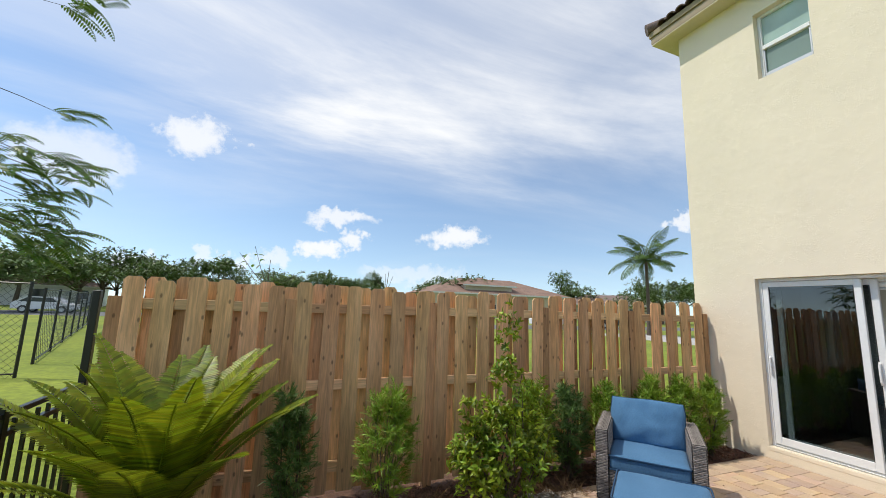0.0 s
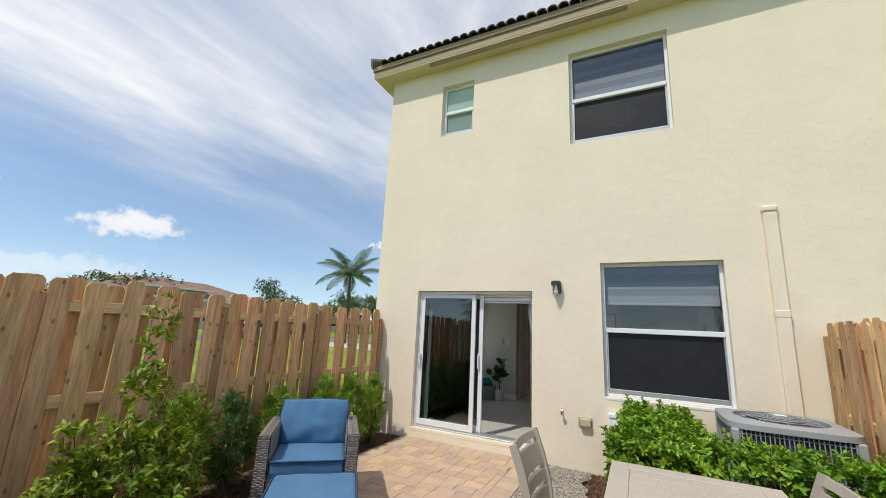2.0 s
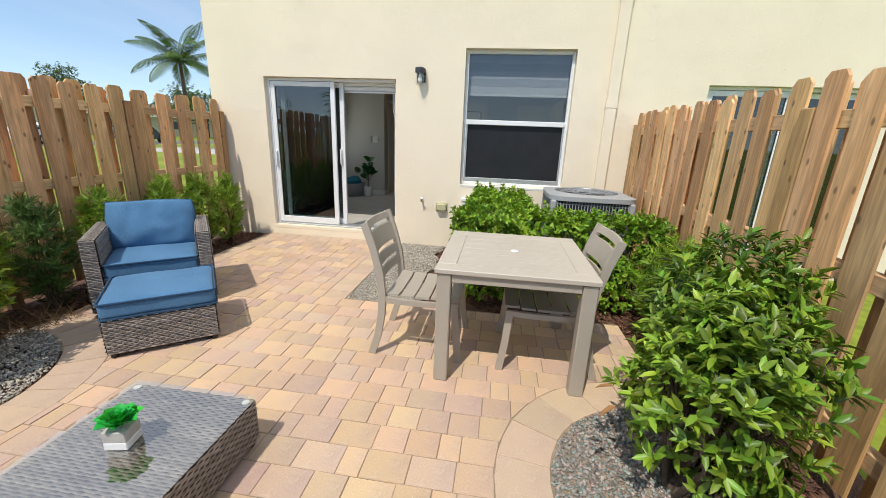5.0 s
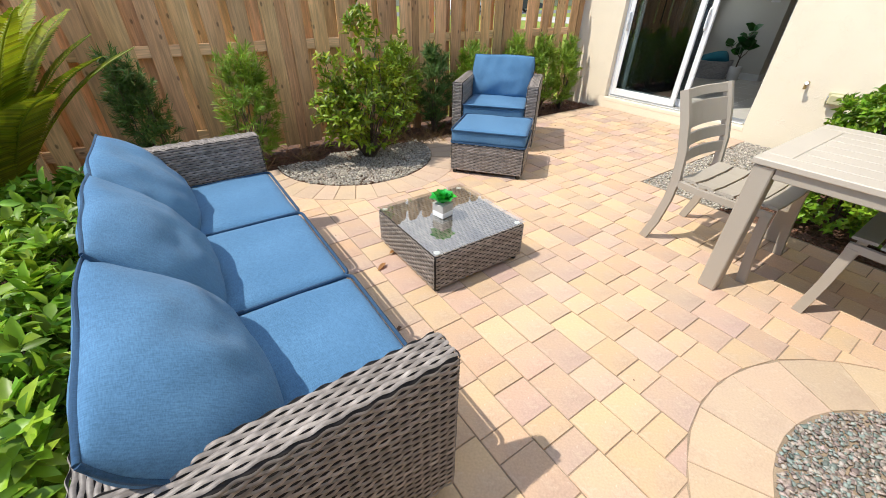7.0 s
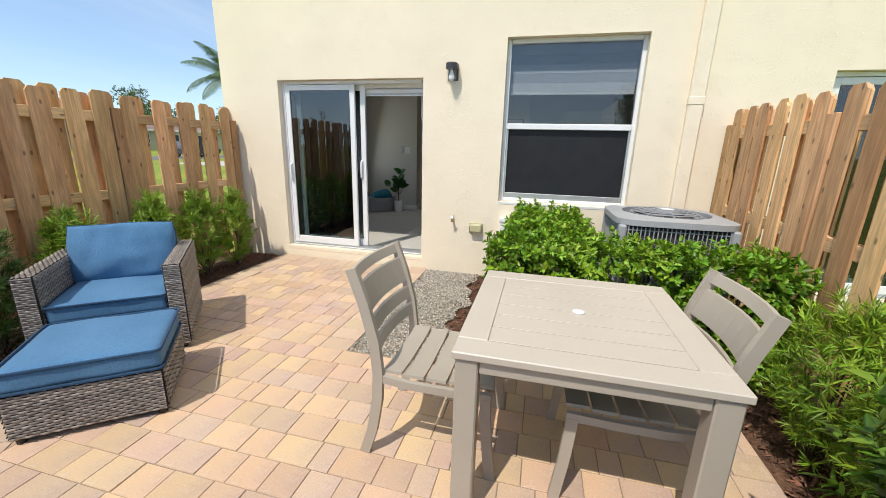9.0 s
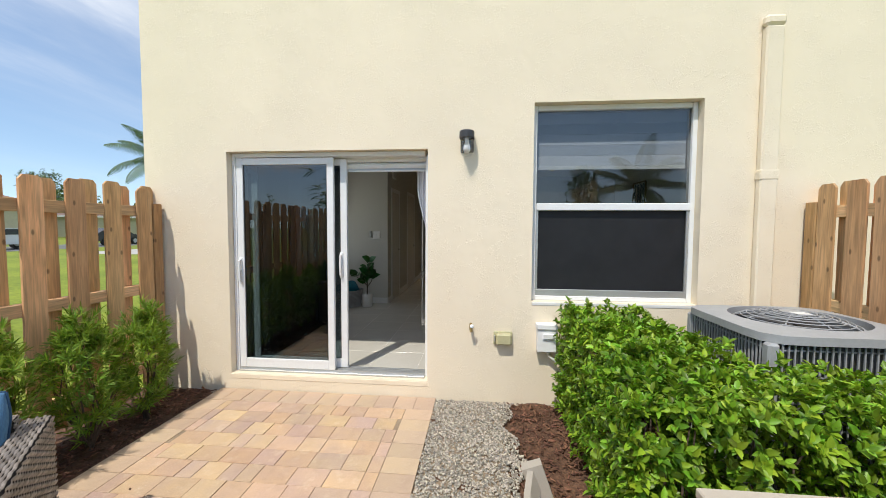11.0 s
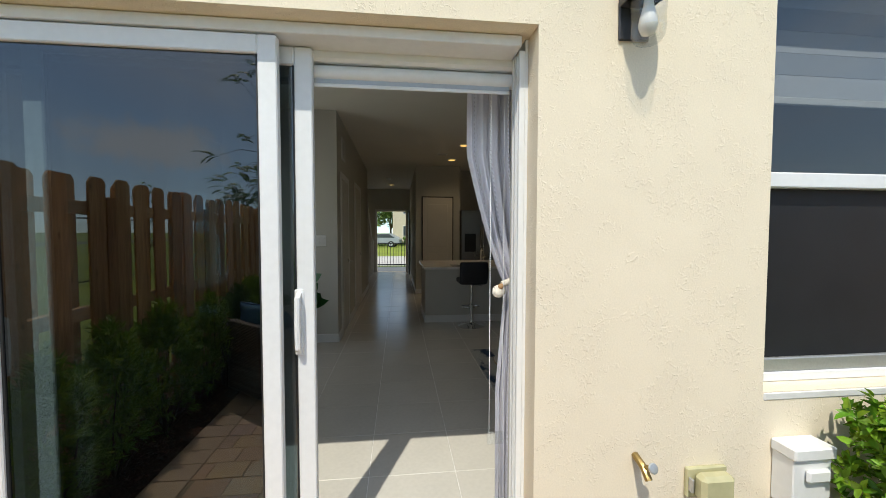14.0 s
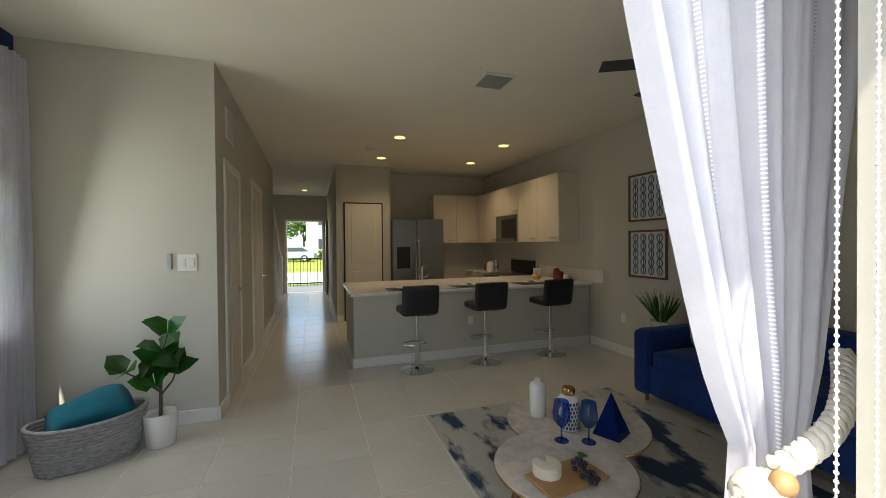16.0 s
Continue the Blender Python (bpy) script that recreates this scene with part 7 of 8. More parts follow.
solo("wall_pantry", Geo().box(13.05, 0.62, FZ, FRONT, 1.60, CZ), M_WALL, "greige painted pantry wall beside the hall", "wall", kind="structure")
solo("wall_kitchen", Geo().box(13.65, -1.62, FZ, FRONT, 0.62, CZ), M_WALL, "greige painted kitchen end wall", "wall", kind="structure")
solo("wall_party", Geo().box(IX, -1.80, FZ - 0.1, FRONT, -1.62, CZ), M_WALL, "greige painted party wall", "wall", kind="structure")
solo("lining_front", wall_mesh(1.60, 3.93, FZ, CZ, [(1.74, 2.72, FZ, 2.2)], 0.02), M_WALL, "greige painted wall round the front door", "wall", kind="structure", at=pose(FRONT - 0.021, 0, 0))
bb = thing("baseboard", "white painted baseboard", "baseboard", kind="structure")
for x0, y0, x1, y1 in ((9.335, 2.72, 9.349, 3.93), (9.335, 2.706, 9.62, 2.719), (10.35, 2.706, 11.1, 2.719), (12.2, 2.706, 13.9, 2.719), (13.036, 0.62, 13.049, 0.75), (13.036, 1.48, 13.049, 1.60), (13.036, 1.601, FRONT - 0.03, 1.614), (8.6, -1.619, 10.24, -1.606), (IX + 0.025, 3.916, 9.33, 3.929)):
    part("board", Geo().box(x0, y0, FZ, x1, y1, FZ + 0.105, 0.003), M_TRIM, bb)
floor = thing("floor", "pale grey-beige porcelain tile floor", "floor", kind="structure")
part("grout", Geo().box(WX + 0.16, HS + 0.2, -0.05, FRONT + 0.2, HN - 0.19, FZ - 0.0025), M_GROUT, floor)
TW, TD = 0.45, 0.485
tile_m = {}
i = -4
while 7.53 + i * TW < FRONT:
    j = -7
    while 1.655 + j * TD < 3.95:
        x0, x1, y0, y1 = max(IX - 0.03, 7.53 + i * TW), min(FRONT, 7.53 + (i + 1) * TW), max(-1.62, 1.655 + j * TD), min(3.95, 1.655 + (j + 1) * TD)
        if x1 - x0 > 0.04 and y1 - y0 > 0.04 and not (x0 > 9.35 and y0 > 2.72 and x1 < 13.9) and not (x0 > 13.05 and y1 < 1.6) and not (x0 > 13.9 and y0 > 2.8):
            key = (round(x1 - x0, 3), round(y1 - y0, 3))
            if key not in tile_m:
                w, d = key
                tile_m[key] = Geo().prism([(-w / 2 + 0.0022, -d / 2 + 0.0022), (w / 2 - 0.0022, -d / 2 + 0.0022), (w / 2 - 0.0022, d / 2 - 0.0022), (-w / 2 + 0.0022, d / 2 - 0.0022)], -0.008, 0.0, 0.0012).mesh("tile", M_TILE)
            part("tile", tile_m[key], M_TILE, floor).matrix_basis = pose((x0 + x1) / 2, (y0 + y1) / 2, FZ)
        j += 1
    i += 1


def panel_door(name, label, x0, x1, y, z1, handle_x):
    """A two-panel door closed in a wall that faces -y."""
    d = thing(name, label, "door", kind="structure")
    part("casing", Geo().box(x0 - 0.07, y - 0.018, FZ, x0, y - 0.0005, z1 + 0.07, 0.004).box(x1, y - 0.018, FZ, x1 + 0.07, y - 0.0005, z1 + 0.07, 0.004).box(x0, y - 0.018, z1, x1, y - 0.0005, z1 + 0.07, 0.004), M_TRIM, d)
    part("leaf", Geo().box(x0 + 0.003, y - 0.012, FZ + 0.01, x1 - 0.003, y - 0.0008, z1 - 0.003, 0.002), M_DOORP, d)
    for za, zb in ((FZ + 0.15, FZ + 0.85), (FZ + 1.0, z1 - 0.15)):
        part("panel", Geo().box(x0 + 0.12, y - 0.020, za, x1 - 0.12, y - 0.0122, zb, 0.006), M_DOORP, d)
    part("handle", Geo().tube([(handle_x, y - 0.012, FZ + 0.95), (handle_x, y - 0.06, FZ + 0.95), (handle_x - 0.11, y - 0.06, FZ + 0.95)], 0.009, 8).lathe([(0.028, 0), (0.028, 0.01), (0, 0.012)], 14, pose(handle_x, y - 0.012, FZ + 0.95, 90, 0, 0)), M_CHROME, d, "satin lever handle", smooth=40)


panel_door("door_3", "beige two-panel closet door in the hall", 9.68, 10.28, 2.72, 2.18, 10.2)
panel_door("door_4", "beige two-panel door with a lever in the hall", 11.22, 12.05, 2.72, 2.25, 11.95)
pd = thing("door_5", "beige pantry door with dark reveal", "door", kind="structure")
part("reveal", Geo().box(13.03, 0.765, FZ, 13.0495, 1.475, 2.27), M_GASKET, pd)
part("leaf", Geo().box(13.012, 0.79, FZ + 0.01, 13.0295, 1.45, 2.245, 0.003), M_DOORP, pd)
for za, zb in ((FZ + 0.15, FZ + 0.9), (FZ + 1.05, 2.1)):
    part("panel", Geo().box(13.004, 0.90, za, 13.0118, 1.34, zb, 0.005), M_DOORP, pd)
fd = thing("door_6", "dark-framed front doorway standing open", "door", kind="structure")
part("casing", Geo().box(FRONT - 0.04, 1.68, FZ, FRONT - 0.0215, 1.74, 2.26, 0.003).box(FRONT - 0.04, 2.72, FZ, FRONT - 0.0215, 2.78, 2.26, 0.003).box(FRONT - 0.04, 1.74, 2.2, FRONT - 0.0215, 2.72, 2.26, 0.003), M_TRIM, fd)
part("leaf", Geo().box(17.0, 1.625, FZ + 0.01, 17.8, 1.665, 2.19, 0.004), M_DARK, fd, "open dark door leaf")
# stairs at the end of the hall
st = thing("staircase", "carpeted stair rising beside the hall with a white newel", "stairs")
for k in range(8):
    part("step", Geo().box(17.2 - 0.28 * (k + 1), 2.85, FZ, 17.2 - 0.28 * k, 3.93, FZ + 0.18 * (k + 1), 0.004), M_WALL, st)
part("newel", Geo().box(17.2, 2.8, FZ, 17.29, 2.89, FZ + 1.1, 0.005), M_TRIM, st)
part("handrail", Geo().tube([(17.25, 2.84, FZ + 1.0), (14.9, 2.84, FZ + 2.45)], 0.025, 8), M_TRIM, st)

# ---- ceiling fittings ----
for x, y in ((11.03, 0.865), (12.34, 0.90), (12.29, -0.70), (11.02, -0.70), (16.6, 2.2)):
    d = thing("downlight", "round recessed warm downlight, lit", "lamp", group="recessed downlights")
    part("trim", Geo().lathe([(0.074, -0.004), (0.092, -0.008), (0.098, -0.001)], 24, pose(x, y, CZ)), M_TRIM, d, smooth=40)
    part("lens", Geo().lathe([(0.0, -0.014), (0.05, -0.011), (0.074, -0.0045), (0.074, -0.0005)], 20, pose(x, y, CZ)), M_LAMP, d, "glowing lens")
    lp = bpy.data.lights.new("downlight", "SPOT")
    lp.energy, lp.color, lp.spot_size, lp.spot_blend, lp.shadow_soft_size = 12.0, (1.0, 0.76, 0.48), radians(125), 0.8, 0.05
    new("downlight_source", lp).matrix_basis = pose(x, y, CZ - 0.02)


def vent(label, x0, y0, x1, y1):
    v = thing("ceiling_vent", label, "vent")
    z = CZ - 0.001
    part("frame", Geo().box(x0, y0, z - 0.012, x1, y0 + 0.025, z, 0.002).box(x0, y1 - 0.025, z - 0.012, x1, y1, z, 0.002).box(x0, y0 + 0.025, z - 0.012, x0 + 0.025, y1 - 0.025, z, 0.002).box(x1 - 0.025, y0 + 0.025, z - 0.012, x1, y1 - 0.025, z, 0.002), M_TRIM, v)
    part("backing", Geo().box(x0 + 0.025, y0 + 0.025, z - 0.002, x1 - 0.025, y1 - 0.025, z), M_DARK, v)
    k = x0 + 0.04
    while k < x1 - 0.03:
        part("slat", Geo().box(-0.012, y0 + 0.026, -0.001, 0.012, y1 - 0.026, 0.001, 0, pose(k, 0, z - 0.009, 0, 35, 0)), M_ALU, v)
        k += 0.028


vent("white ceiling air vent with slanted slats", 8.86, 0.30, 9.17, 0.60)
vent("small white ceiling air vent by the kitchen", 11.70, 1.06, 11.86, 1.26)
wv = thing("wall_vent", "white return-air grille high on the hall wall", "vent")
part("frame", Geo().box(9.72, 2.705, 2.44, 10.02, 2.7195, 2.72, 0.003), M_TRIM, wv)
for k in range(8):
    part("slat", Geo().box(9.745, 2.700, 2.465 + k * 0.03, 9.995, 2.7045, 2.478 + k * 0.03), M_WALL, wv)
cl = thing("ceiling_lamp", "round chrome and glass flush ceiling lamp", "lamp")
part("canopy", Geo().lathe([(0.07, 0), (0.075, -0.03), (0.0, -0.035)], 20, pose(7.5, 2.23, CZ)), M_CHROME, cl, smooth=40)
part("drum", Geo().lathe([(0.15, -0.035), (0.155, -0.04), (0.155, -0.10), (0.15, -0.105), (0.145, -0.10), (0.145, -0.04)], 28, pose(7.5, 2.23, CZ)), M_STEEL, cl, smooth=40)
part("spokes", Geo().box(7.355, 2.215, CZ - 0.08, 7.645, 2.245, CZ - 0.06).box(7.485, 2.085, CZ - 0.081, 7.515, 2.375, CZ - 0.061), M_STEEL, cl)
part("stem", Geo().tube([(7.5, 2.23, CZ - 0.03), (7.5, 2.23, CZ - 0.085)], 0.02, 10), M_STEEL, cl)
fn = thing("ceiling_fan", "dark-bladed ceiling fan over the living area", "fan")
FAX, FAY = 7.75, -0.47
part("downrod", Geo().tube([(FAX, FAY, CZ), (FAX, FAY, 2.78)], 0.015, 8), M_STEEL, fn)
part("motor", Geo().lathe([(0.0, 2.64), (0.09, 2.65), (0.11, 2.70), (0.09, 2.77), (0.02, 2.79)], 20, pose(FAX, FAY, 0)), M_STEEL, fn, smooth=50)
for k in range(5):
    part("blade", Geo().box(0.12, -0.06, -0.004, 0.66, 0.06, 0.004, 0.003, pose(FAX, FAY, 2.70, 0, 0, 62 + k * 72) @ pose(0, 0, 0, 10, 0, 0)), M_DARK, fn, "dark fan blade")
sd_ = thing("smoke_detector", "white round smoke detector on the hall ceiling", "detector")
part("case", Geo().lathe([(0.06, 0), (0.058, -0.03), (0.03, -0.04), (0, -0.04)], 18, pose(15.2, 2.25, CZ)), M_TRIM, sd_, smooth=40)

# ---- kitchen ----
isl = thing("kitchen_island", "greige breakfast bar with a white baseboard", "counter")
part("body", Geo().box(10.27, -1.615, FZ, 11.25, 1.58, 0.918, 0.004), M_WALL, isl)
part("plinth", Geo().box(10.255, -1.615, FZ, 10.2695, 1.593, FZ + 0.105, 0.003).box(10.2695, 1.5805, FZ, 11.25, 1.593, FZ + 0.105, 0.003), M_TRIM, isl)
part("outlet", Geo().box(10.262, 0.13, 0.50, 10.2695, 0.20, 0.61, 0.003), M_TRIM, isl)
solo("worktop", Geo().box(10.20, -1.615, 0.92, 11.56, 1.61, 0.958, 0.005).box(11.56, -1.615, 0.92, 13.3, -1.0, 0.9578, 0.004), M_STONETOP, "white quartz worktop over the breakfast bar", "worktop")
part_r = thing("backsplash", "white quartz upstand along the party wall", "backsplash")
part("slab", Geo().box(9.99, -1.618, 0.9585, 11.5, -1.60, 1.13, 0.003), M_STONETOP, part_r)


def base_unit(x0, x1):
    c = thing("base_cabinet", "cream laminate base cabinet with bar handle", "cabinet", group="kitchen base cabinets")
    part("body", Geo().box(x0, -1.615, FZ, x1, -1.03, 0.918, 0.003), M_CAB, c)
    d = part("door", Geo().box(x0 + 0.003, -1.029, FZ + 0.1, x1 - 0.003, -1.011, 0.91, 0.002), M_CAB, c)
    part("handle", Geo().tube([(x0 + 0.1, -1.011, 0.87), (x0 + 0.1, -0.985, 0.87), (x0 + 0.24, -0.985, 0.87), (x0 + 0.24, -1.011, 0.87)], 0.005, 6), M_STEEL, d)


for a, b in ((11.27, 11.6), (12.4, 12.85), (12.85, 13.3)):
    base_unit(a, b)


def wall_unit(x0, y0, x1, y1, face, z0=1.52, z1=2.50):
    c = thing("wall_cabinet", "cream laminate wall cabinet with bar handle", "cabinet", group="kitchen wall cabinets")
    part("body", Geo().box(x0, y0, z0, x1, y1, z1, 0.002), M_CAB, c)
    if face == "y":
        d = part("door", Geo().box(x0 + 0.002, y1 + 0.001, z0, x1 - 0.002, y1 + 0.019, z1, 0.002), M_CAB, c)
        part("handle", Geo().box(x0 + 0.05, y1 + 0.02, z0 + 0.05, x0 + 0.19, y1 + 0.03, z0 + 0.06), M_STEEL, d)
    else:
        d = part("door", Geo().box(x0 - 0.019, y0 + 0.002, z0, x0 - 0.001, y1 - 0.002, z1, 0.002), M_CAB, c)
        part("handle", Geo().box(x0 - 0.03, y0 + 0.05, z0 + 0.05, x0 - 0.02, y0 + 0.19, z0 + 0.06), M_STEEL, d)


for a, b in ((10.5, 11.06), (11.06, 11.62)):
    wall_unit(a, -1.615, b, -1.30, "y")
wall_unit(11.62, -1.615, 12.45, -1.30, "y", 2.0)
for a, b in ((12.45, 12.9), (12.9, 13.3)):
    wall_unit(a, -1.615, b, -1.30, "y")
for a, b in ((-1.28, -0.80), (-0.80, -0.31)):
    wall_unit(13.32, a, 13.64, b, "x")
mw = thing("microwave", "stainless over-range microwave with black glass", "microwave")
part("body", Geo().box(11.63, -1.615, 1.53, 12.44, -1.27, 1.99, 0.006), M_STEEL, mw)
part("window", Geo().box(11.70, -1.269, 1.59, 12.2, -1.262, 1.93, 0.004), M_BLACK, mw)
part("handle", Geo().tube([(12.24, -1.265, 1.6), (12.24, -1.235, 1.62), (12.24, -1.235, 1.9), (12.24, -1.265, 1.92)], 0.009, 8), M_CHROME, mw, smooth=40)
sv = thing("stove", "black and stainless range with a raised back panel", "stove")
part("body", Geo().box(11.61, -1.61, FZ, 12.39, -1.0, 0.955, 0.005), M_STEEL, sv)
part("hob", Geo().box(11.63, -1.55, 0.9585, 12.37, -1.02, 0.968, 0.003), M_BLACK, sv)
part("back_panel", Geo().box(11.61, -1.61, 0.9688, 12.39, -1.555, 1.2, 0.01), M_BLACK, sv)
fr = thing("refrigerator", "stainless side-by-side refrigerator with a dispenser", "refrigerator")
part("case", Geo().box(12.96, -0.385, FZ, 13.64, 0.605, 1.965, 0.008), M_DARK, fr)
for a, b, h in ((-0.385, 0.145, 0.12), (0.155, 0.605, 0.18)):
    dr = part("door", Geo().box(12.895, a, FZ + 0.05, 12.958, b, 1.975, 0.012), M_STEEL, fr)
    part("handle", Geo().tube([(12.895, h, 0.75), (12.845, h, 0.8), (12.835, h, 1.15), (12.845, h, 1.55), (12.895, h, 1.6)], 0.012, 8), M_CHROME, dr, smooth=50)
part("dispenser", Geo().box(12.888, 0.28, 1.05, 12.8945, 0.53, 1.45, 0.003), M_BLACK, fr, "black water dispenser")
fc = thing("faucet", "chrome kitchen faucet on the worktop", "faucet")
part("spout", Geo().tube([(11.1, 0.55, 0.958), (11.1, 0.55, 1.17), (11.07, 0.55, 1.20), (10.98, 0.55, 1.20), (10.96, 0.55, 1.17)], 0.012, 10), M_CHROME, fc, smooth=50)
part("lever", Geo().tube([(11.1, 0.55, 1.02), (11.1, 0.46, 1.06)], 0.007, 8), M_CHROME, fc)


def jar_like(name, label, cat, x, y, z, prof, mtl, n_=18):
    return solo(name, Geo().lathe(prof, n_), mtl, label, cat, smooth=50, at=pose(x, y, z))


M_AMBER = mat("amber_glass_jar", (0.25, 0.09, 0.02), rough=0.15, var=0.1, bump=0)
M_RED = mat("red_preserve", (0.16, 0.02, 0.02), rough=0.2, var=0.1, bump=0)
M_BREAD = mat("wooden_toy_bread", (0.60, 0.36, 0.08), rough=0.5, var=0.1)
GLASS_PROF = [(0.036, 0), (0.035, 0.003), (0.005, 0.008), (0.004, 0.08), (0.02, 0.09), (0.042, 0.12), (0.045, 0.15), (0.036, 0.21)]
for x, y in ((10.42, 0.95), (10.42, 0.12), (10.42, -0.78)):
    pm = thing("placemat", "black placemat on the breakfast bar", "placemat", group="placemats")
    part("mat", Geo().box(x - 0.15, y - 0.22, 0.9585, x + 0.16, y + 0.22, 0.9625, 0.001), M_LEATHER, pm)
    pl = thing("plate", "white plate with a folded napkin on a placemat", "plate", group="plates")
    part("dish", Geo().lathe([(0.06, 0), (0.07, 0.004), (0.12, 0.016), (0.118, 0.019), (0.06, 0.008), (0, 0.008)], 22, pose(x, y, 0.963)), M_CERAMIC, pl, smooth=50)
    part("napkin", Geo().box(x - 0.04, y - 0.03, 0.9815, x + 0.04, y + 0.03, 0.99, 0.004), M_RED, pl, "red and white napkin")
    jar_like("wine_glass", "clear stemmed wine glass on the bar", "glass", x + 0.13, y - 0.2, 0.9628, GLASS_PROF, M_VESSEL)
for x, y, h, r, mtl, lab in ((12.7, -0.55, 0.16, 0.05, M_CERAMIC, "white kitchen canister"), (12.6, -1.35, 0.22, 0.05, M_CHROME, "steel kettle on the worktop"), (12.85, -1.4, 0.14, 0.04, M_AMBER, "amber glass jar on the worktop"), (12.95, -1.3, 0.16, 0.04, M_AMBER, "amber glass jar on the worktop"),
                             (10.75, -1.42, 0.17, 0.05, M_RED, "jar of red preserves on the worktop"), (10.62, -1.40, 0.13, 0.045, M_RED, "short jar of red preserves"), (10.5, -1.40, 0.10, 0.04, M_CERAMIC, "white candle on the worktop"), (12.55, -1.2, 0.2, 0.07, M_CERAMIC, "white rice cooker on the worktop")):
    if y > -1.0:
        continue
    jar_like("jar", lab, "jar", x, y, 0.9585, [(r * 0.9, 0), (r, 0.01), (r, h * 0.8), (r * 0.7, h * 0.9), (r * 0.72, h), (0, h)], mtl)
bd = thing("toy_bread", "yellow wooden bread on a board with a card", "decoration")
part("loaf", soft_box(0.16, 0.09, 0.07, 0.03, 0.01, 6), M_BREAD, bd, smooth=60).matrix_basis = pose(10.95, -1.2, 0.995)
part("card", Geo().box(10.99, -1.31, 0.9595, 11.0, -1.18, 1.12, 0.002), M_CERAMIC, bd)


def stool(x, y):
    s = thing("bar_stool", "black leatherette swivel bar stool on a chrome pedestal", "stool", at=pose(x, y, FZ), group="stools at the bar")
    part("base", Geo().lathe([(0.19, 0), (0.19, 0.008), (0.12, 0.022), (0.04, 0.05), (0.028, 0.07)], 28), M_CHROME, s, smooth=50)
    part("column", Geo().lathe([(0.027, 0.06), (0.027, 0.32), (0.019, 0.325), (0.019, 0.63)], 14), M_CHROME, s, smooth=40)
    part("footrest", Geo().tube([(0.0, -0.02, 0.27), (0.06, -0.13, 0.27), (0.16, -0.12, 0.27), (0.19, 0, 0.27), (0.16, 0.12, 0.27), (0.06, 0.13, 0.27), (0.0, 0.02, 0.27)], 0.011, 8), M_CHROME, s, smooth=50)
    part("lever", Geo().tube([(0.02, -0.01, 0.60), (-0.02, -0.16, 0.585)], 0.005, 6), M_CHROME, s)
    g = soft_box(0.36, 0.40, 0.075, 0.03, 0.012, 8)
    part("seat", g, M_LEATHER, s, smooth=60).matrix_basis = pose(0.0, 0, 0.665)
    g = soft_box(0.06, 0.40, 0.30, 0.026, 0.0, 8)
    part("backrest", g, M_LEATHER, s, smooth=60).matrix_basis = pose(-0.175, 0, 0.80, 0, -8, 0)


for x, y in ((9.97, 0.93), (9.99, 0.10), (10.01, -0.80)):
    stool(x, y)

# ---- living area ----
rug = thing("rug", "grey and navy abstract brush-stroke rug", "rug")
part("rug_top", Geo().box(6.75, -0.65, FZ + 0.001, 8.83, 1.16, FZ + 0.011, 0.003), M_RUG, rug)


def round_table(label, x, y, z, r, grp="nesting coffee tables"):
    t = thing("round_coffee_table", label, "coffee table", group=grp)
    part("top", Geo().lathe([(0, z - 0.022), (r - 0.01, z - 0.022), (r, z - 0.014), (r, z - 0.004), (r - 0.004, z), (0, z)], 48, pose(x, y, 0)), M_MARBLE, t, smooth=40)
    part("edge_band", Geo().lathe([(r + 0.0005, z - 0.013), (r + 0.003, z - 0.012), (r + 0.003, z - 0.006), (r + 0.0005, z - 0.005)], 48, pose(x, y, 0)), M_GOLD, t, "thin gilt edge", smooth=40)
    for k in range(3):
        a = radians(170 + 120 * k)
        part("leg", Geo().tube([(x + r * 0.55 * math.cos(a), y + r * 0.55 * math.sin(a), z - 0.022), (x + r * 0.82 * math.cos(a), y + r * 0.82 * math.sin(a), FZ + 0.0115)], [0.024, 0.014], 10), M_WALNUT, t, smooth=50)


round_table("round marble-top coffee table with walnut legs", 7.38, 0.92, 0.48, 0.315)
round_table("lower round marble-top coffee table on the rug", 7.84, 0.50, 0.42, 0.41)
jar_like("vase", "tall matt white ceramic vase on a marble table", "vase", 7.97, 0.68, 0.42, [(0.045, 0), (0.05, 0.005), (0.05, 0.19), (0.045, 0.205), (0.02, 0.215), (0.02, 0.228), (0.024, 0.232), (0.015, 0.228), (0.015, 0.2)], M_CERAMIC, 24)
gj = thing("ginger_jar", "blue and white tiled jar with a gold lid", "jar", at=pose(7.77, 0.60, 0.42))
part("body", Geo().lathe([(0.055, 0), (0.062, 0.006), (0.062, 0.17), (0.05, 0.19), (0.035, 0.195)], 28), M_CERAMIC, gj, smooth=50)
part("lid", Geo().lathe([(0.034, 0.196), (0.036, 0.20), (0.036, 0.232), (0.033, 0.236), (0, 0.237)], 24), M_GOLD, gj, "gold lid", smooth=50)
for row in range(7):
    g = Geo()
    for k in range(20):
        a0, a1 = 2 * math.pi * (k + 0.18 + 0.5 * (row % 2)) / 20, 2 * math.pi * (k + 0.82 + 0.5 * (row % 2)) / 20
        z0 = 0.012 + row * 0.0225
        g.add([(0.0628 * math.cos(a), 0.0628 * math.sin(a), z) for a, z in ((a0, z0), (a1, z0), (a1, z0 + 0.018), (a0, z0 + 0.018))], [(0, 1, 2, 3)])
    part("tile_band", g, M_PRINTB, gj)
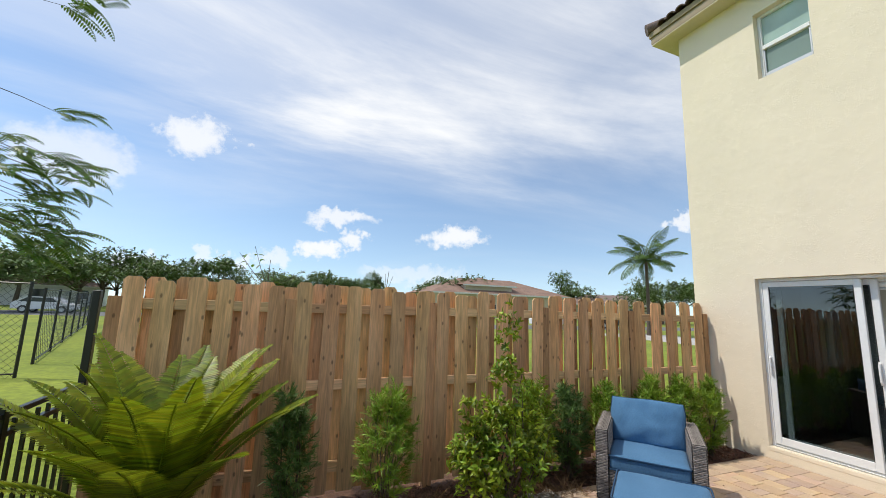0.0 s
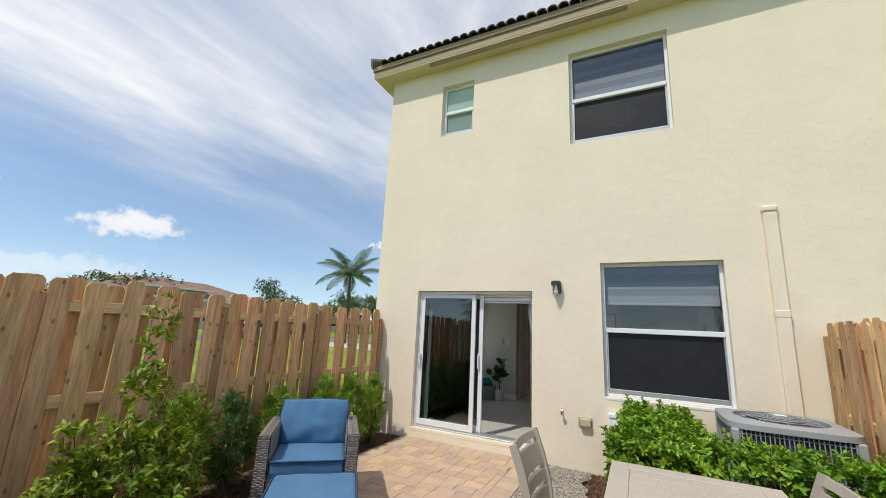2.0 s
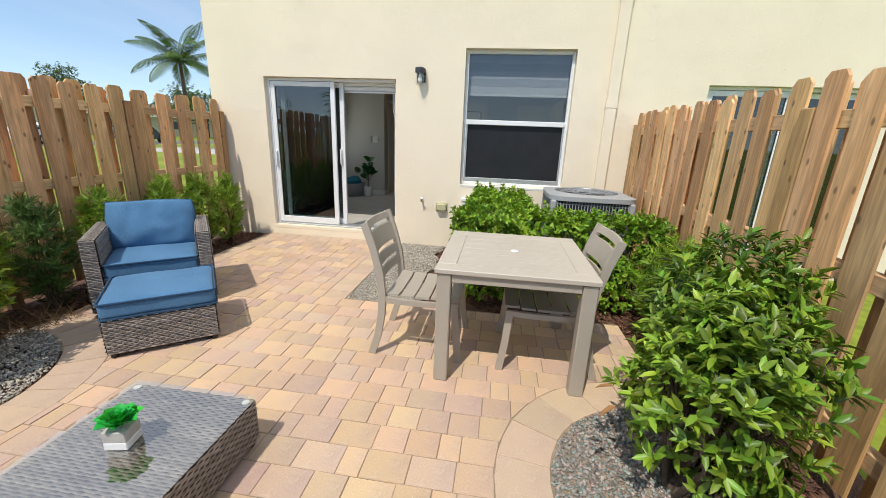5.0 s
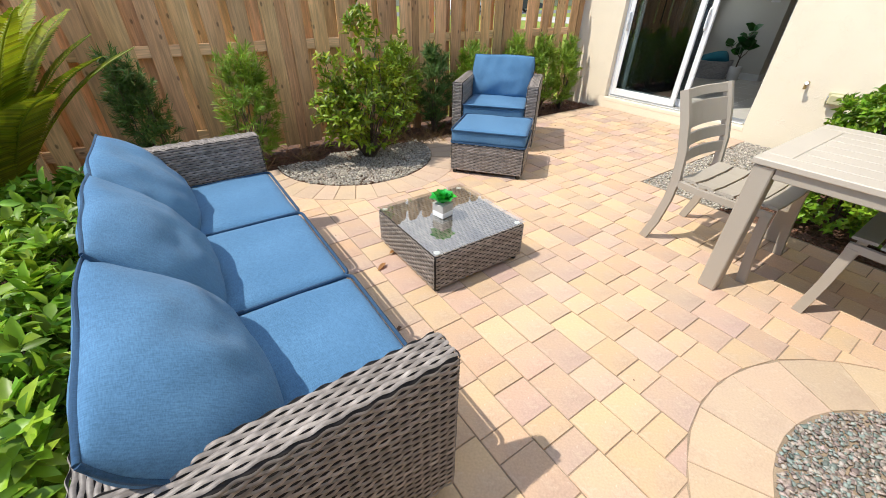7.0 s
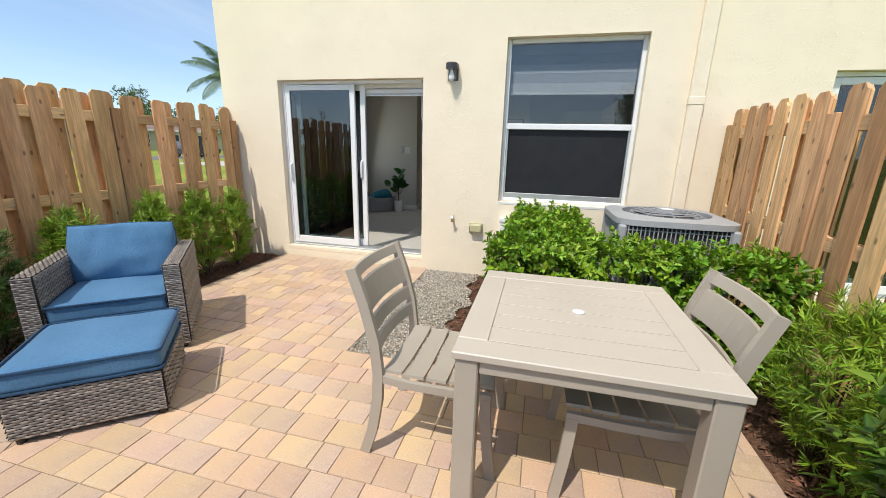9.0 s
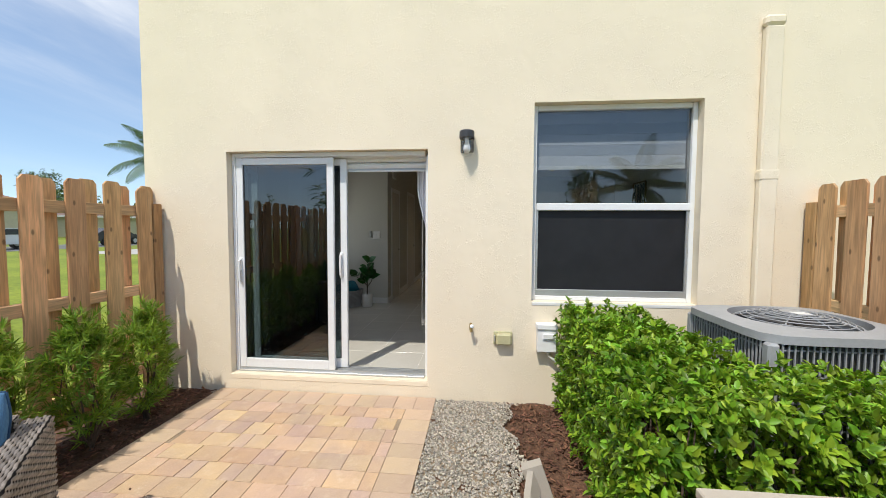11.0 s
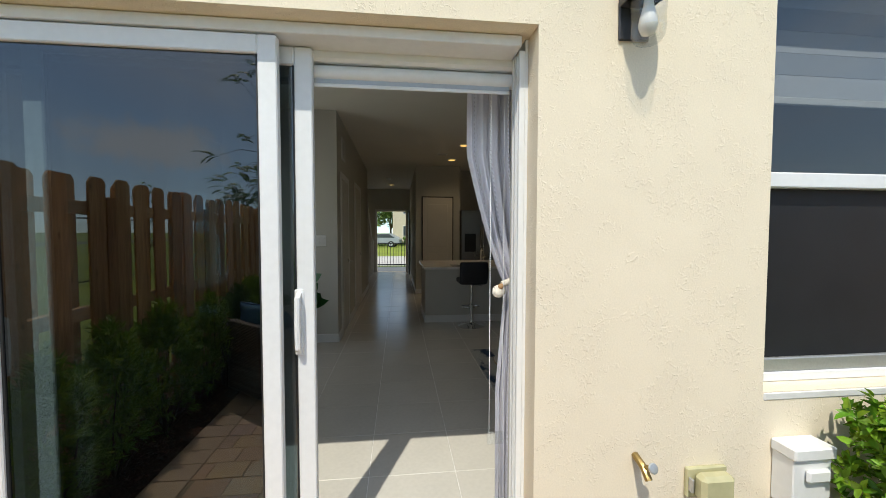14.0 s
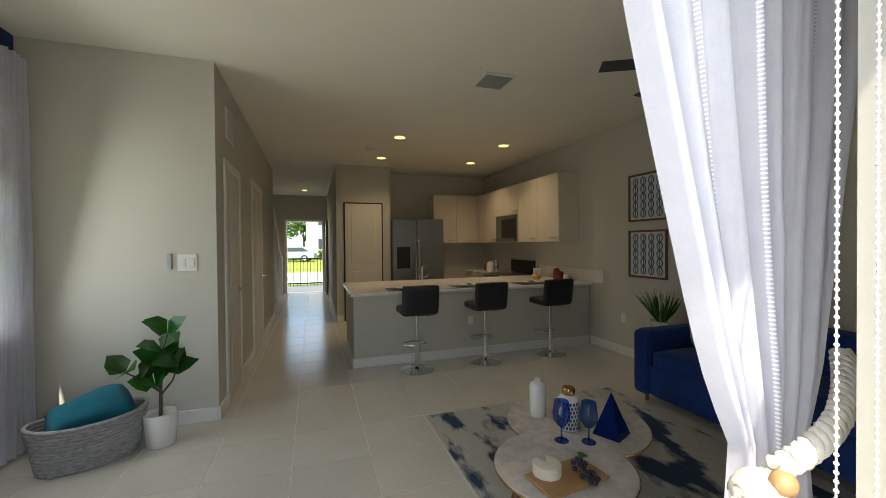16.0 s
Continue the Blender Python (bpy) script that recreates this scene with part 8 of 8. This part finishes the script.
for x, y, z in ((7.56, 0.80, 0.4805), (7.50, 0.68, 0.4805)):
    solo("wine_glass", Geo().lathe([(0.036, 0), (0.035, 0.003), (0.005, 0.008), (0.004, 0.07), (0.02, 0.08), (0.042, 0.11), (0.045, 0.14), (0.036, 0.205)], 24), M_BLUEV, "stemmed blue wine glass on a marble table", "glass", "blue wine glasses", smooth=60, at=pose(x, y, z))
pyr = thing("glass_pyramid", "dark blue glass pyramid ornament", "ornament", at=pose(7.63, 0.42, 0.42, 0, 0, 25))
M_PYR = mat("blue_ornament_glass", (0.004, 0.02, 0.13), rough=0.06, var=0.3, bump=0, coat=0.5)
part("body", Geo().add([(-0.075, -0.075, 0), (0.075, -0.075, 0), (0.075, 0.075, 0), (-0.075, 0.075, 0), (0, 0, 0.235)], [(0, 1, 4), (1, 2, 4), (2, 3, 4), (3, 0, 4), (3, 2, 1, 0)]), M_PYR, pyr)
cb = thing("cutting_board", "wooden cutting board on a marble table", "board", at=pose(7.27, 0.97, 0.4805, 0, 0, 8))
part("plank", Geo().box(-0.075, -0.16, 0, 0.105, 0.16, 0.014, 0.003), M_BOARD, cb)
ch = thing("cheese", "white cheese wheel with a yellow wedge cut", "cheese", at=pose(7.325, 1.045, 0.4948))
n_ = 28
wedge = [(0.062 * math.cos(a), 0.062 * math.sin(a)) for a in [radians(-20 + 40) + (2 * math.pi - radians(48)) * k / n_ for k in range(n_ + 1)]]
part("rind", Geo().prism([(0, 0)] + wedge, 0, 0.045, 0.004), M_CHEESE, ch)
part("cut_face", Geo().box(0.004, -0.0012, 0.002, 0.059, 0.0, 0.042, 0, pose(0, 0, 0, 0, 0, 19.5)).box(0.004, 0.0, 0.002, 0.059, 0.0012, 0.042, 0, pose(0, 0, 0, 0, 0, -28.5)), M_YELLOW, ch, "yellow inside of the cheese")
gp = thing("grapes", "bunch of dark grapes on a cutting board", "fruit")
for k in range(34):
    t = R.random()
    part("grape", Geo().lathe([(0.0, -0.0115), (0.008, -0.008), (0.0115, 0), (0.008, 0.008), (0, 0.0115)], 10), M_GRAPE, gp, smooth=80).matrix_basis = pose(7.32 - 0.14 * t + R.gauss(0, 0.012), 0.90 + R.gauss(0, 0.022) * (1 - 0.6 * t), 0.506 + abs(R.gauss(0, 0.012)) * (1 - t))
leaf_part("leaf", [(7.33, 0.87, 0.52)], [(0.3, -1, 0.1)], [(0, 0, 1)], [0.06], [0.05], M_FIG, gp)

so = thing("sofa", "royal blue velvet sofa against the party wall", "sofa")
part("base", soft_box(1.75, 0.80, 0.26, 0.03, 0.0, 8), M_SOFA, so, smooth=60).matrix_basis = pose(7.58, -1.10, 0.32)
part("backrest", soft_box(1.95, 0.22, 0.45, 0.06, 0.0, 8), M_SOFA, so, smooth=60).matrix_basis = pose(7.55, -1.47, 0.64)
for x in (6.62, 8.50):
    part("arm", soft_box(0.16, 0.86, 0.56, 0.05, 0.0, 8), M_SOFA, so, smooth=60).matrix_basis = pose(x, -1.10, 0.46)
for x in (7.15, 8.0):
    part("seat_cushion", soft_box(0.84, 0.66, 0.15, 0.05, 0.015, 8), M_SOFA, so, smooth=60).matrix_basis = pose(x, -1.04, 0.50)
for x in (6.65, 8.5):
    for y in (-1.42, -0.76):
        part("foot", Geo().lathe([(0.014, 0), (0.02, 0.07)], 10, pose(x, y, FZ)), M_WALNUT, so)
M_PALE = fabric("pale_pillow_cloth", (0.55, 0.52, 0.46), (0.5, 0.47, 0.42))
solo("throw_pillow", soft_box(0.40, 0.40, 0.14, 0.03, 0.05, 10, 0.008, 5, 0.6), M_PALE, "pale patterned throw pillow on the blue sofa", "pillow", smooth=70, at=pose(8.22, -1.22, 0.77, 70, 0, 20))
sdt = thing("side_table", "small dark side table beside the blue sofa", "table")
part("top", Geo().lathe([(0, 0.58), (0.2, 0.58), (0.2, 0.60), (0, 0.60)], 24, pose(8.86, -1.33, 0)), M_WALNUT, sdt, smooth=40)
part("pedestal", Geo().lathe([(0.16, FZ), (0.16, FZ + 0.015), (0.02, FZ + 0.03), (0.02, 0.58)], 18, pose(8.86, -1.33, 0)), M_DARK, sdt, smooth=40)
pg = thing("potted_grass", "spiky teal-green grass plant in a white bowl", "potted plant", at=pose(8.86, -1.33, 0.60))
part("bowl", Geo().lathe([(0.05, 0), (0.09, 0.03), (0.105, 0.10), (0.10, 0.10), (0.085, 0.08), (0, 0.08)], 22), M_CERAMIC, pg, smooth=50)
k_ = 90
a_ = NR.uniform(0, 6.28, k_)
e_ = NR.uniform(0.9, 1.5, k_)
leaf_part("blades", np.stack([0.03 * np.cos(a_), 0.03 * np.sin(a_), np.full(k_, 0.08)], -1), np.stack([np.cos(a_) * np.cos(e_), np.sin(a_) * np.cos(e_), np.sin(e_)], -1), NR.standard_normal((k_, 3)), NR.uniform(0.2, 0.38, k_), np.full(k_, 0.012), M_FIG, pg, 0.1, 0.1)


def picture(z0, z1):
    p = thing("framed_picture", "framed blue geometric print on the party wall", "picture", group="pictures over the sofa")
    y = -1.6195
    x0, x1 = 9.03, 9.56
    part("frame", Geo().box(x0, y, z0, x0 + 0.022, y + 0.025, z1, 0.003).box(x1 - 0.022, y, z0, x1, y + 0.025, z1, 0.003).box(x0 + 0.022, y, z0, x1 - 0.022, y + 0.025, z0 + 0.022, 0.003).box(x0 + 0.022, y, z1 - 0.022, x1 - 0.022, y + 0.025, z1, 0.003), M_WALNUT, p)
    part("mount", Geo().box(x0 + 0.022, y, z0 + 0.022, x1 - 0.022, y + 0.008, z1 - 0.022), M_PRINT, p)
    for k in range(4):
        g = Geo()
        cx = x0 + 0.10 + k * 0.11
        for q in range(5):
            cz = z0 + 0.09 + q * (z1 - z0 - 0.18) / 4
            g.tube([(cx + 0.035 * math.cos(t * math.pi / 6), y + 0.010, cz + 0.045 * math.sin(t * math.pi / 6)) for t in range(13)], 0.006, 5, caps=False)
        g.box(cx - 0.004, y + 0.008, z0 + 0.06, cx + 0.004, y + 0.012, z1 - 0.06)
        part("motif", g, M_PRINTB, p)


picture(1.74, 2.29)
picture(1.085, 1.635)
for x, z in ((9.66, 0.57),):
    ol = thing("wall_outlet", "white wall outlet on the party wall", "outlet")
    part("plate", Geo().box(x - 0.035, -1.6195, z - 0.055, x + 0.035, -1.612, z + 0.055, 0.003), M_TRIM, ol)
sw_ = thing("light_switch", "white two-gang light switch on the greige wall", "switch")
part("plate", Geo().box(9.340, 2.855, 1.30, 9.3495, 2.985, 1.435, 0.003), M_TRIM, sw_)
for y in (2.885, 2.945):
    part("rocker", Geo().box(9.334, y - 0.016, 1.335, 9.3398, y + 0.016, 1.40, 0.002), M_CERAMIC, sw_)
th = thing("wall_control", "small white wall control with a cradle", "control")
part("cradle", Geo().box(9.330, 3.02, 1.32, 9.3495, 3.055, 1.44, 0.004), M_ALU, th)

# basket, pillow and fig plant by the wall
bk = thing("rope_basket", "oval silver-grey woven rope basket", "basket", at=pose(8.98, 3.38, FZ, 0, 0, -62))
for k in range(13):
    z = 0.014 + k * 0.022
    sx, sy = 0.245 + 0.05 * k / 12, 0.15 + 0.035 * k / 12
    sag = 0.02 * k / 12
    coil = Geo().tube([(sx * math.cos(a * math.pi / 16), sy * math.sin(a * math.pi / 16), z + sag * abs(math.cos(a * math.pi / 16)) ** 3) for a in range(33)], 0.0135, 7, caps=False)
    part("coil", coil, M_BASKET, bk, smooth=60)
part("bottom", Geo().box(-0.2, -0.12, 0.002, 0.2, 0.12, 0.012), M_BASKET, bk)
solo("throw_pillow", soft_box(0.40, 0.25, 0.12, 0.03, 0.05, 16, 0.03, 9, 0.6), M_TEAL, "crumpled teal throw pillow in a rope basket", "pillow", smooth=70, at=pose(8.97, 3.37, 0.42, 24, -10, -60))
fp = thing("fiddle_fig_plant", "fiddle-leaf fig in a white ribbed pot", "potted plant", at=pose(9.06, 3.02, FZ))
part("pot", Geo().lathe([(0.085, 0), (0.09, 0.005), (0.10, 0.22), (0.095, 0.225), (0.088, 0.2), (0, 0.2)], 24), M_CERAMIC, fp, smooth=50)
g = Geo()
g.tube([(0, 0, 0.19), (0.01, 0.0, 0.4), (-0.01, -0.02, 0.62), (-0.01, -0.05, 0.78)], [0.012, 0.010, 0.008, 0.005], 7)
g.tube([(0.01, 0, 0.36), (0.0, 0.10, 0.46), (0.0, 0.2, 0.52)], [0.008, 0.007, 0.004], 6)
g.tube([(0.01, 0, 0.34), (-0.02, -0.08, 0.44), (-0.03, -0.12, 0.56)], [0.008, 0.006, 0.004], 6)
part("stem", g, M_BARK, fp, smooth=60)
P, D, N, L, W = [], [], [], [], []
for bx, by, bz in ((-0.01, -0.05, 0.78), (-0.01, -0.02, 0.66), (0, 0.2, 0.52), (0, 0.12, 0.48), (-0.03, -0.12, 0.56), (-0.02, -0.06, 0.5), (0.0, 0.0, 0.58), (0.0, 0.03, 0.42)):
    for q in range(3):
        a = R.uniform(0, 6.28)
        P.append((bx, by, bz))
        D.append((math.cos(a) * 0.7 - 0.25, math.sin(a) * 0.8, R.uniform(0.35, 1.2)))
        N.append((-0.7, 0, 0.8))
        L.append(R.uniform(0.15, 0.20))
        W.append(R.uniform(0.125, 0.16))
leaf_part("leaves", P, D, N, L, W, M_FIG, fp, 0.12, 0.2)

cs = thing("white_console", "white framed console cabinet under the window", "cabinet")
part("body", Geo().box(6.5, 3.56, FZ + 0.02, 8.26, 3.90, 0.76, 0.004), M_TRIM, cs)
part("top", Geo().box(6.47, 3.53, 0.761, 8.29, 3.915, 0.80, 0.004), M_TRIM, cs)
for a, b in ((6.52, 7.09), (7.1, 7.67), (7.68, 8.25)):
    part("door", Geo().box(a, 3.54, FZ + 0.05, b, 3.559, 0.74, 0.003), M_TRIM, cs)
for x in (6.55, 8.2):
    part("foot", Geo().box(x - 0.03, 3.6, FZ, x + 0.03, 3.86, FZ + 0.0198), M_TRIM, cs)

# window on the navy wall
nw = thing("window_6", "white single-hung side window with a raised striped blind", "window", kind="structure")
x0, x1, z0, z1 = NWIN
g = Geo()
for a in ((x0, z0, x0 + 0.045, z1), (x1 - 0.045, z0, x1, z1), (x0 + 0.045, z1 - 0.045, x1 - 0.045, z1), (x0 + 0.045, z0, x1 - 0.045, z0 + 0.05), (x0 + 0.045, 1.60, x1 - 0.045, 1.66)):
    g.box(a[0] + 0.001, HN - 0.14, a[1] + 0.001, a[2] - 0.001, HN - 0.07, a[3] - 0.001, 0.004)
part("window_frame", g, M_WHITE, nw)
for za, zb in ((z0 + 0.05, 1.60), (1.66, z1 - 0.045)):
    part("pane", Geo().box(x0 + 0.045, HN - 0.105, za, x1 - 0.045, HN - 0.1, zb), M_VESSEL, nw).visible_shadow = False
part("window_sill", Geo().box(x0 - 0.03, HN - 0.27, z0 - 0.03, x1 + 0.03, HN - 0.17, z0 - 0.001, 0.005), M_TRIM, nw)
for k in range(6):
    part("blind_band", Geo().box(x0 + 0.05, HN - 0.165, 1.88 + k * 0.09, x1 - 0.05, HN - 0.161, 1.965 + k * 0.09), M_TRIM, nw)


def curtain(name, label, x, ya, yb, z0, z1, waist, folds, along="y", amp=0.028, n_=84, m_=48, seed=0):
    """A hanging cloth with folds; waist(t) gives the two edges at the height share t from the top."""
    c = thing(name, label, "curtain")
    vs, fs = [], []
    for j in range(m_ + 1):
        t = j / m_
        a, b = waist(t)
        z = z1 + (z0 - z1) * t
        w_ = abs(b - a)
        for i_ in range(n_ + 1):
            u = i_ / n_
            q = amp * (0.5 + 0.5 * min(1, w_ / 0.2)) * (math.sin(2 * math.pi * folds * u + 0.6 * math.sin(3 * t + seed)) + 0.35 * math.sin(2 * math.pi * folds * 2.3 * u + seed))
            q += 0.006 * noise.noise(Vector((u * 9, t * 6, seed)))
            p = a + (b - a) * u
            vs.append((x + q, p, z) if along == "y" else (p, x + q, z))
    for j in range(m_):
        for i_ in range(n_):
            o = j * (n_ + 1) + i_
            fs.append((o, o + 1, o + n_ + 2, o + n_ + 1))
    me = Geo().add(vs, fs).mesh("cloth", M_SHEER, 180)
    me.materials.append(M_OPENWORK)
    for p_ in me.polygons:
        p_.material_index = 1 if p_.index % n_ in (6, 20, 34, 49, 63, 77) else 0
    part("cloth", me, M_SHEER, c)
    return c


def waist_r(t):
    z = 2.42 + (FZ + 0.02 - 2.42) * t
    if z > 1.24:
        k = min(1, (z - 1.24) / 0.58) ** 0.75
        return 1.36 - 0.14 * k, 1.485 + 0.18 * k
    k = min(1, (1.24 - z) / 0.5)
    return 1.36 - 0.07 * k, 1.485 + 0.04 * k


CXX = IX + 0.24
rc = curtain("sheer_curtain", "white sheer curtain with openwork stripes, tied back with rope", CXX, 0, 0, FZ + 0.02, 2.42, waist_r, 8.0, amp=0.017)
lc1 = curtain("sheer_curtain", "white sheer curtain beside the side window", 3.86, 0, 0, FZ + 0.02, 2.78, lambda t: (9.02 - 0.02 * t, 9.31 + 0.0 * t), 5, along="x", seed=3)
lc2 = curtain("sheer_curtain", "white sheer curtain beside the side window", 3.86, 0, 0, FZ + 0.02, 2.78, lambda t: (7.98, 8.30 - 0.02 * t), 5, along="x", seed=6)
cr_ = thing("curtain_rod", "grey curtain rod over the side window", "rod")
part("rod", Geo().tube([(7.9, 3.875, 2.75), (9.34, 3.875, 2.75)], 0.012, 8), M_STEEL, cr_)
cr2 = thing("curtain_rod", "grey curtain rod over the patio door", "rod")
part("rod", Geo().tube([(CXX, 1.2, 2.42), (CXX, 3.7, 2.42)], 0.012, 8), M_STEEL, cr2)
for y in (1.25, 3.65):
    part("bracket", Geo().tube([(IX + 0.02, y, 2.42), (CXX, y, 2.42)], 0.008, 6), M_STEEL, cr2)
tbk = thing("curtain_tieback", "cream twisted rope tieback with a wooden bead and knotted ball", "tieback")
g = Geo()
for s in range(3):
    pts = []
    for k in range(60):
        t = k / 59
        a = 2 * math.pi * (t * 7 + s / 3)
        c = Vector((CXX + 0.045 * math.cos(math.pi * 0.5 + 2.4 * t) - 0.03, 1.33 + 0.19 * t, 1.34 - 0.10 * t))
        pts.append(c + Vector((0.008 * math.cos(a), 0, 0.008 * math.sin(a))))
    g.tube(pts, 0.0065, 6)
part("rope", g, M_ROPE, tbk, smooth=60)
ball = part("ball", Geo().lathe([(0, -0.022), (0.014, -0.017), (0.021, 0), (0.014, 0.017), (0, 0.022)], 12, pose(CXX - 0.055, 1.53, 1.21, 90, 0, 0)), M_ROPE, tbk, smooth=80)
for k in range(7):
    t = -0.9 + 1.8 * k / 6
    rr = 0.023 * math.sqrt(1 - t * t)
    wrap = Geo().tube([(CXX - 0.055 + rr * math.cos(a * math.pi / 8), 1.53 + t * 0.024, 1.21 + rr * math.sin(a * math.pi / 8)) for a in range(17)], 0.0065, 6, caps=False)
    part("cord_wrap", wrap, M_ROPE, ball, smooth=60)
part("bead", Geo().lathe([(0, -0.013), (0.010, -0.009), (0.0135, 0), (0.010, 0.009), (0, 0.013)], 12, pose(CXX - 0.075, 1.525, 1.235, 90, 0, 0)), M_BOARD, tbk, "wooden bead", smooth=80)

# roller blind over the door and its bead chain
RBX = IX + 0.032
rb = thing("roller_blind", "white rolled-up blind in a cassette over the patio door", "blind")
part("cassette", Geo().box(RBX - 0.045, 1.515, 2.095, RBX + 0.02, 3.32, 2.155, 0.01), M_WHITE, rb)
part("roll", Geo().tube([(RBX - 0.005, 1.52, 2.065), (RBX - 0.005, 3.31, 2.065)], 0.028, 16), M_WHITE, rb, smooth=60)
part("hem_bar", Geo().box(RBX - 0.02, 1.535, 2.010, RBX - 0.012, 3.30, 2.024, 0.003), M_WHITE, rb)
part("fabric", Geo().box(RBX - 0.017, 1.54, 2.0245, RBX - 0.015, 3.295, 2.06), M_BLIND2, rb)
bead_me = Geo().lathe([(0, -0.0021), (0.0016, -0.0012), (0.0021, 0), (0.0016, 0.0012), (0, 0.0021)], 6).mesh("bead", M_WHITE, 80)
cn = thing("bead_chain", "white bead chain of the roller blind", "chain")
for y in (1.535, 1.592):
    part("cord", Geo().tube([(IX + 0.005, y, 2.06), (IX + 0.09, y, 2.05), (IX + 0.09, y, 0.62)], 0.0009, 4), M_WHITE, cn)
    for k in range(150):
        o = part("bead", bead_me, M_WHITE, cn)
        o.matrix_basis = pose(IX + 0.09, y, 2.045 - k * 0.0075)
part("weight", Geo().box(IX + 0.083, 1.528, 0.57, IX + 0.097, 1.60, 0.625, 0.004), M_VESSEL, cn)
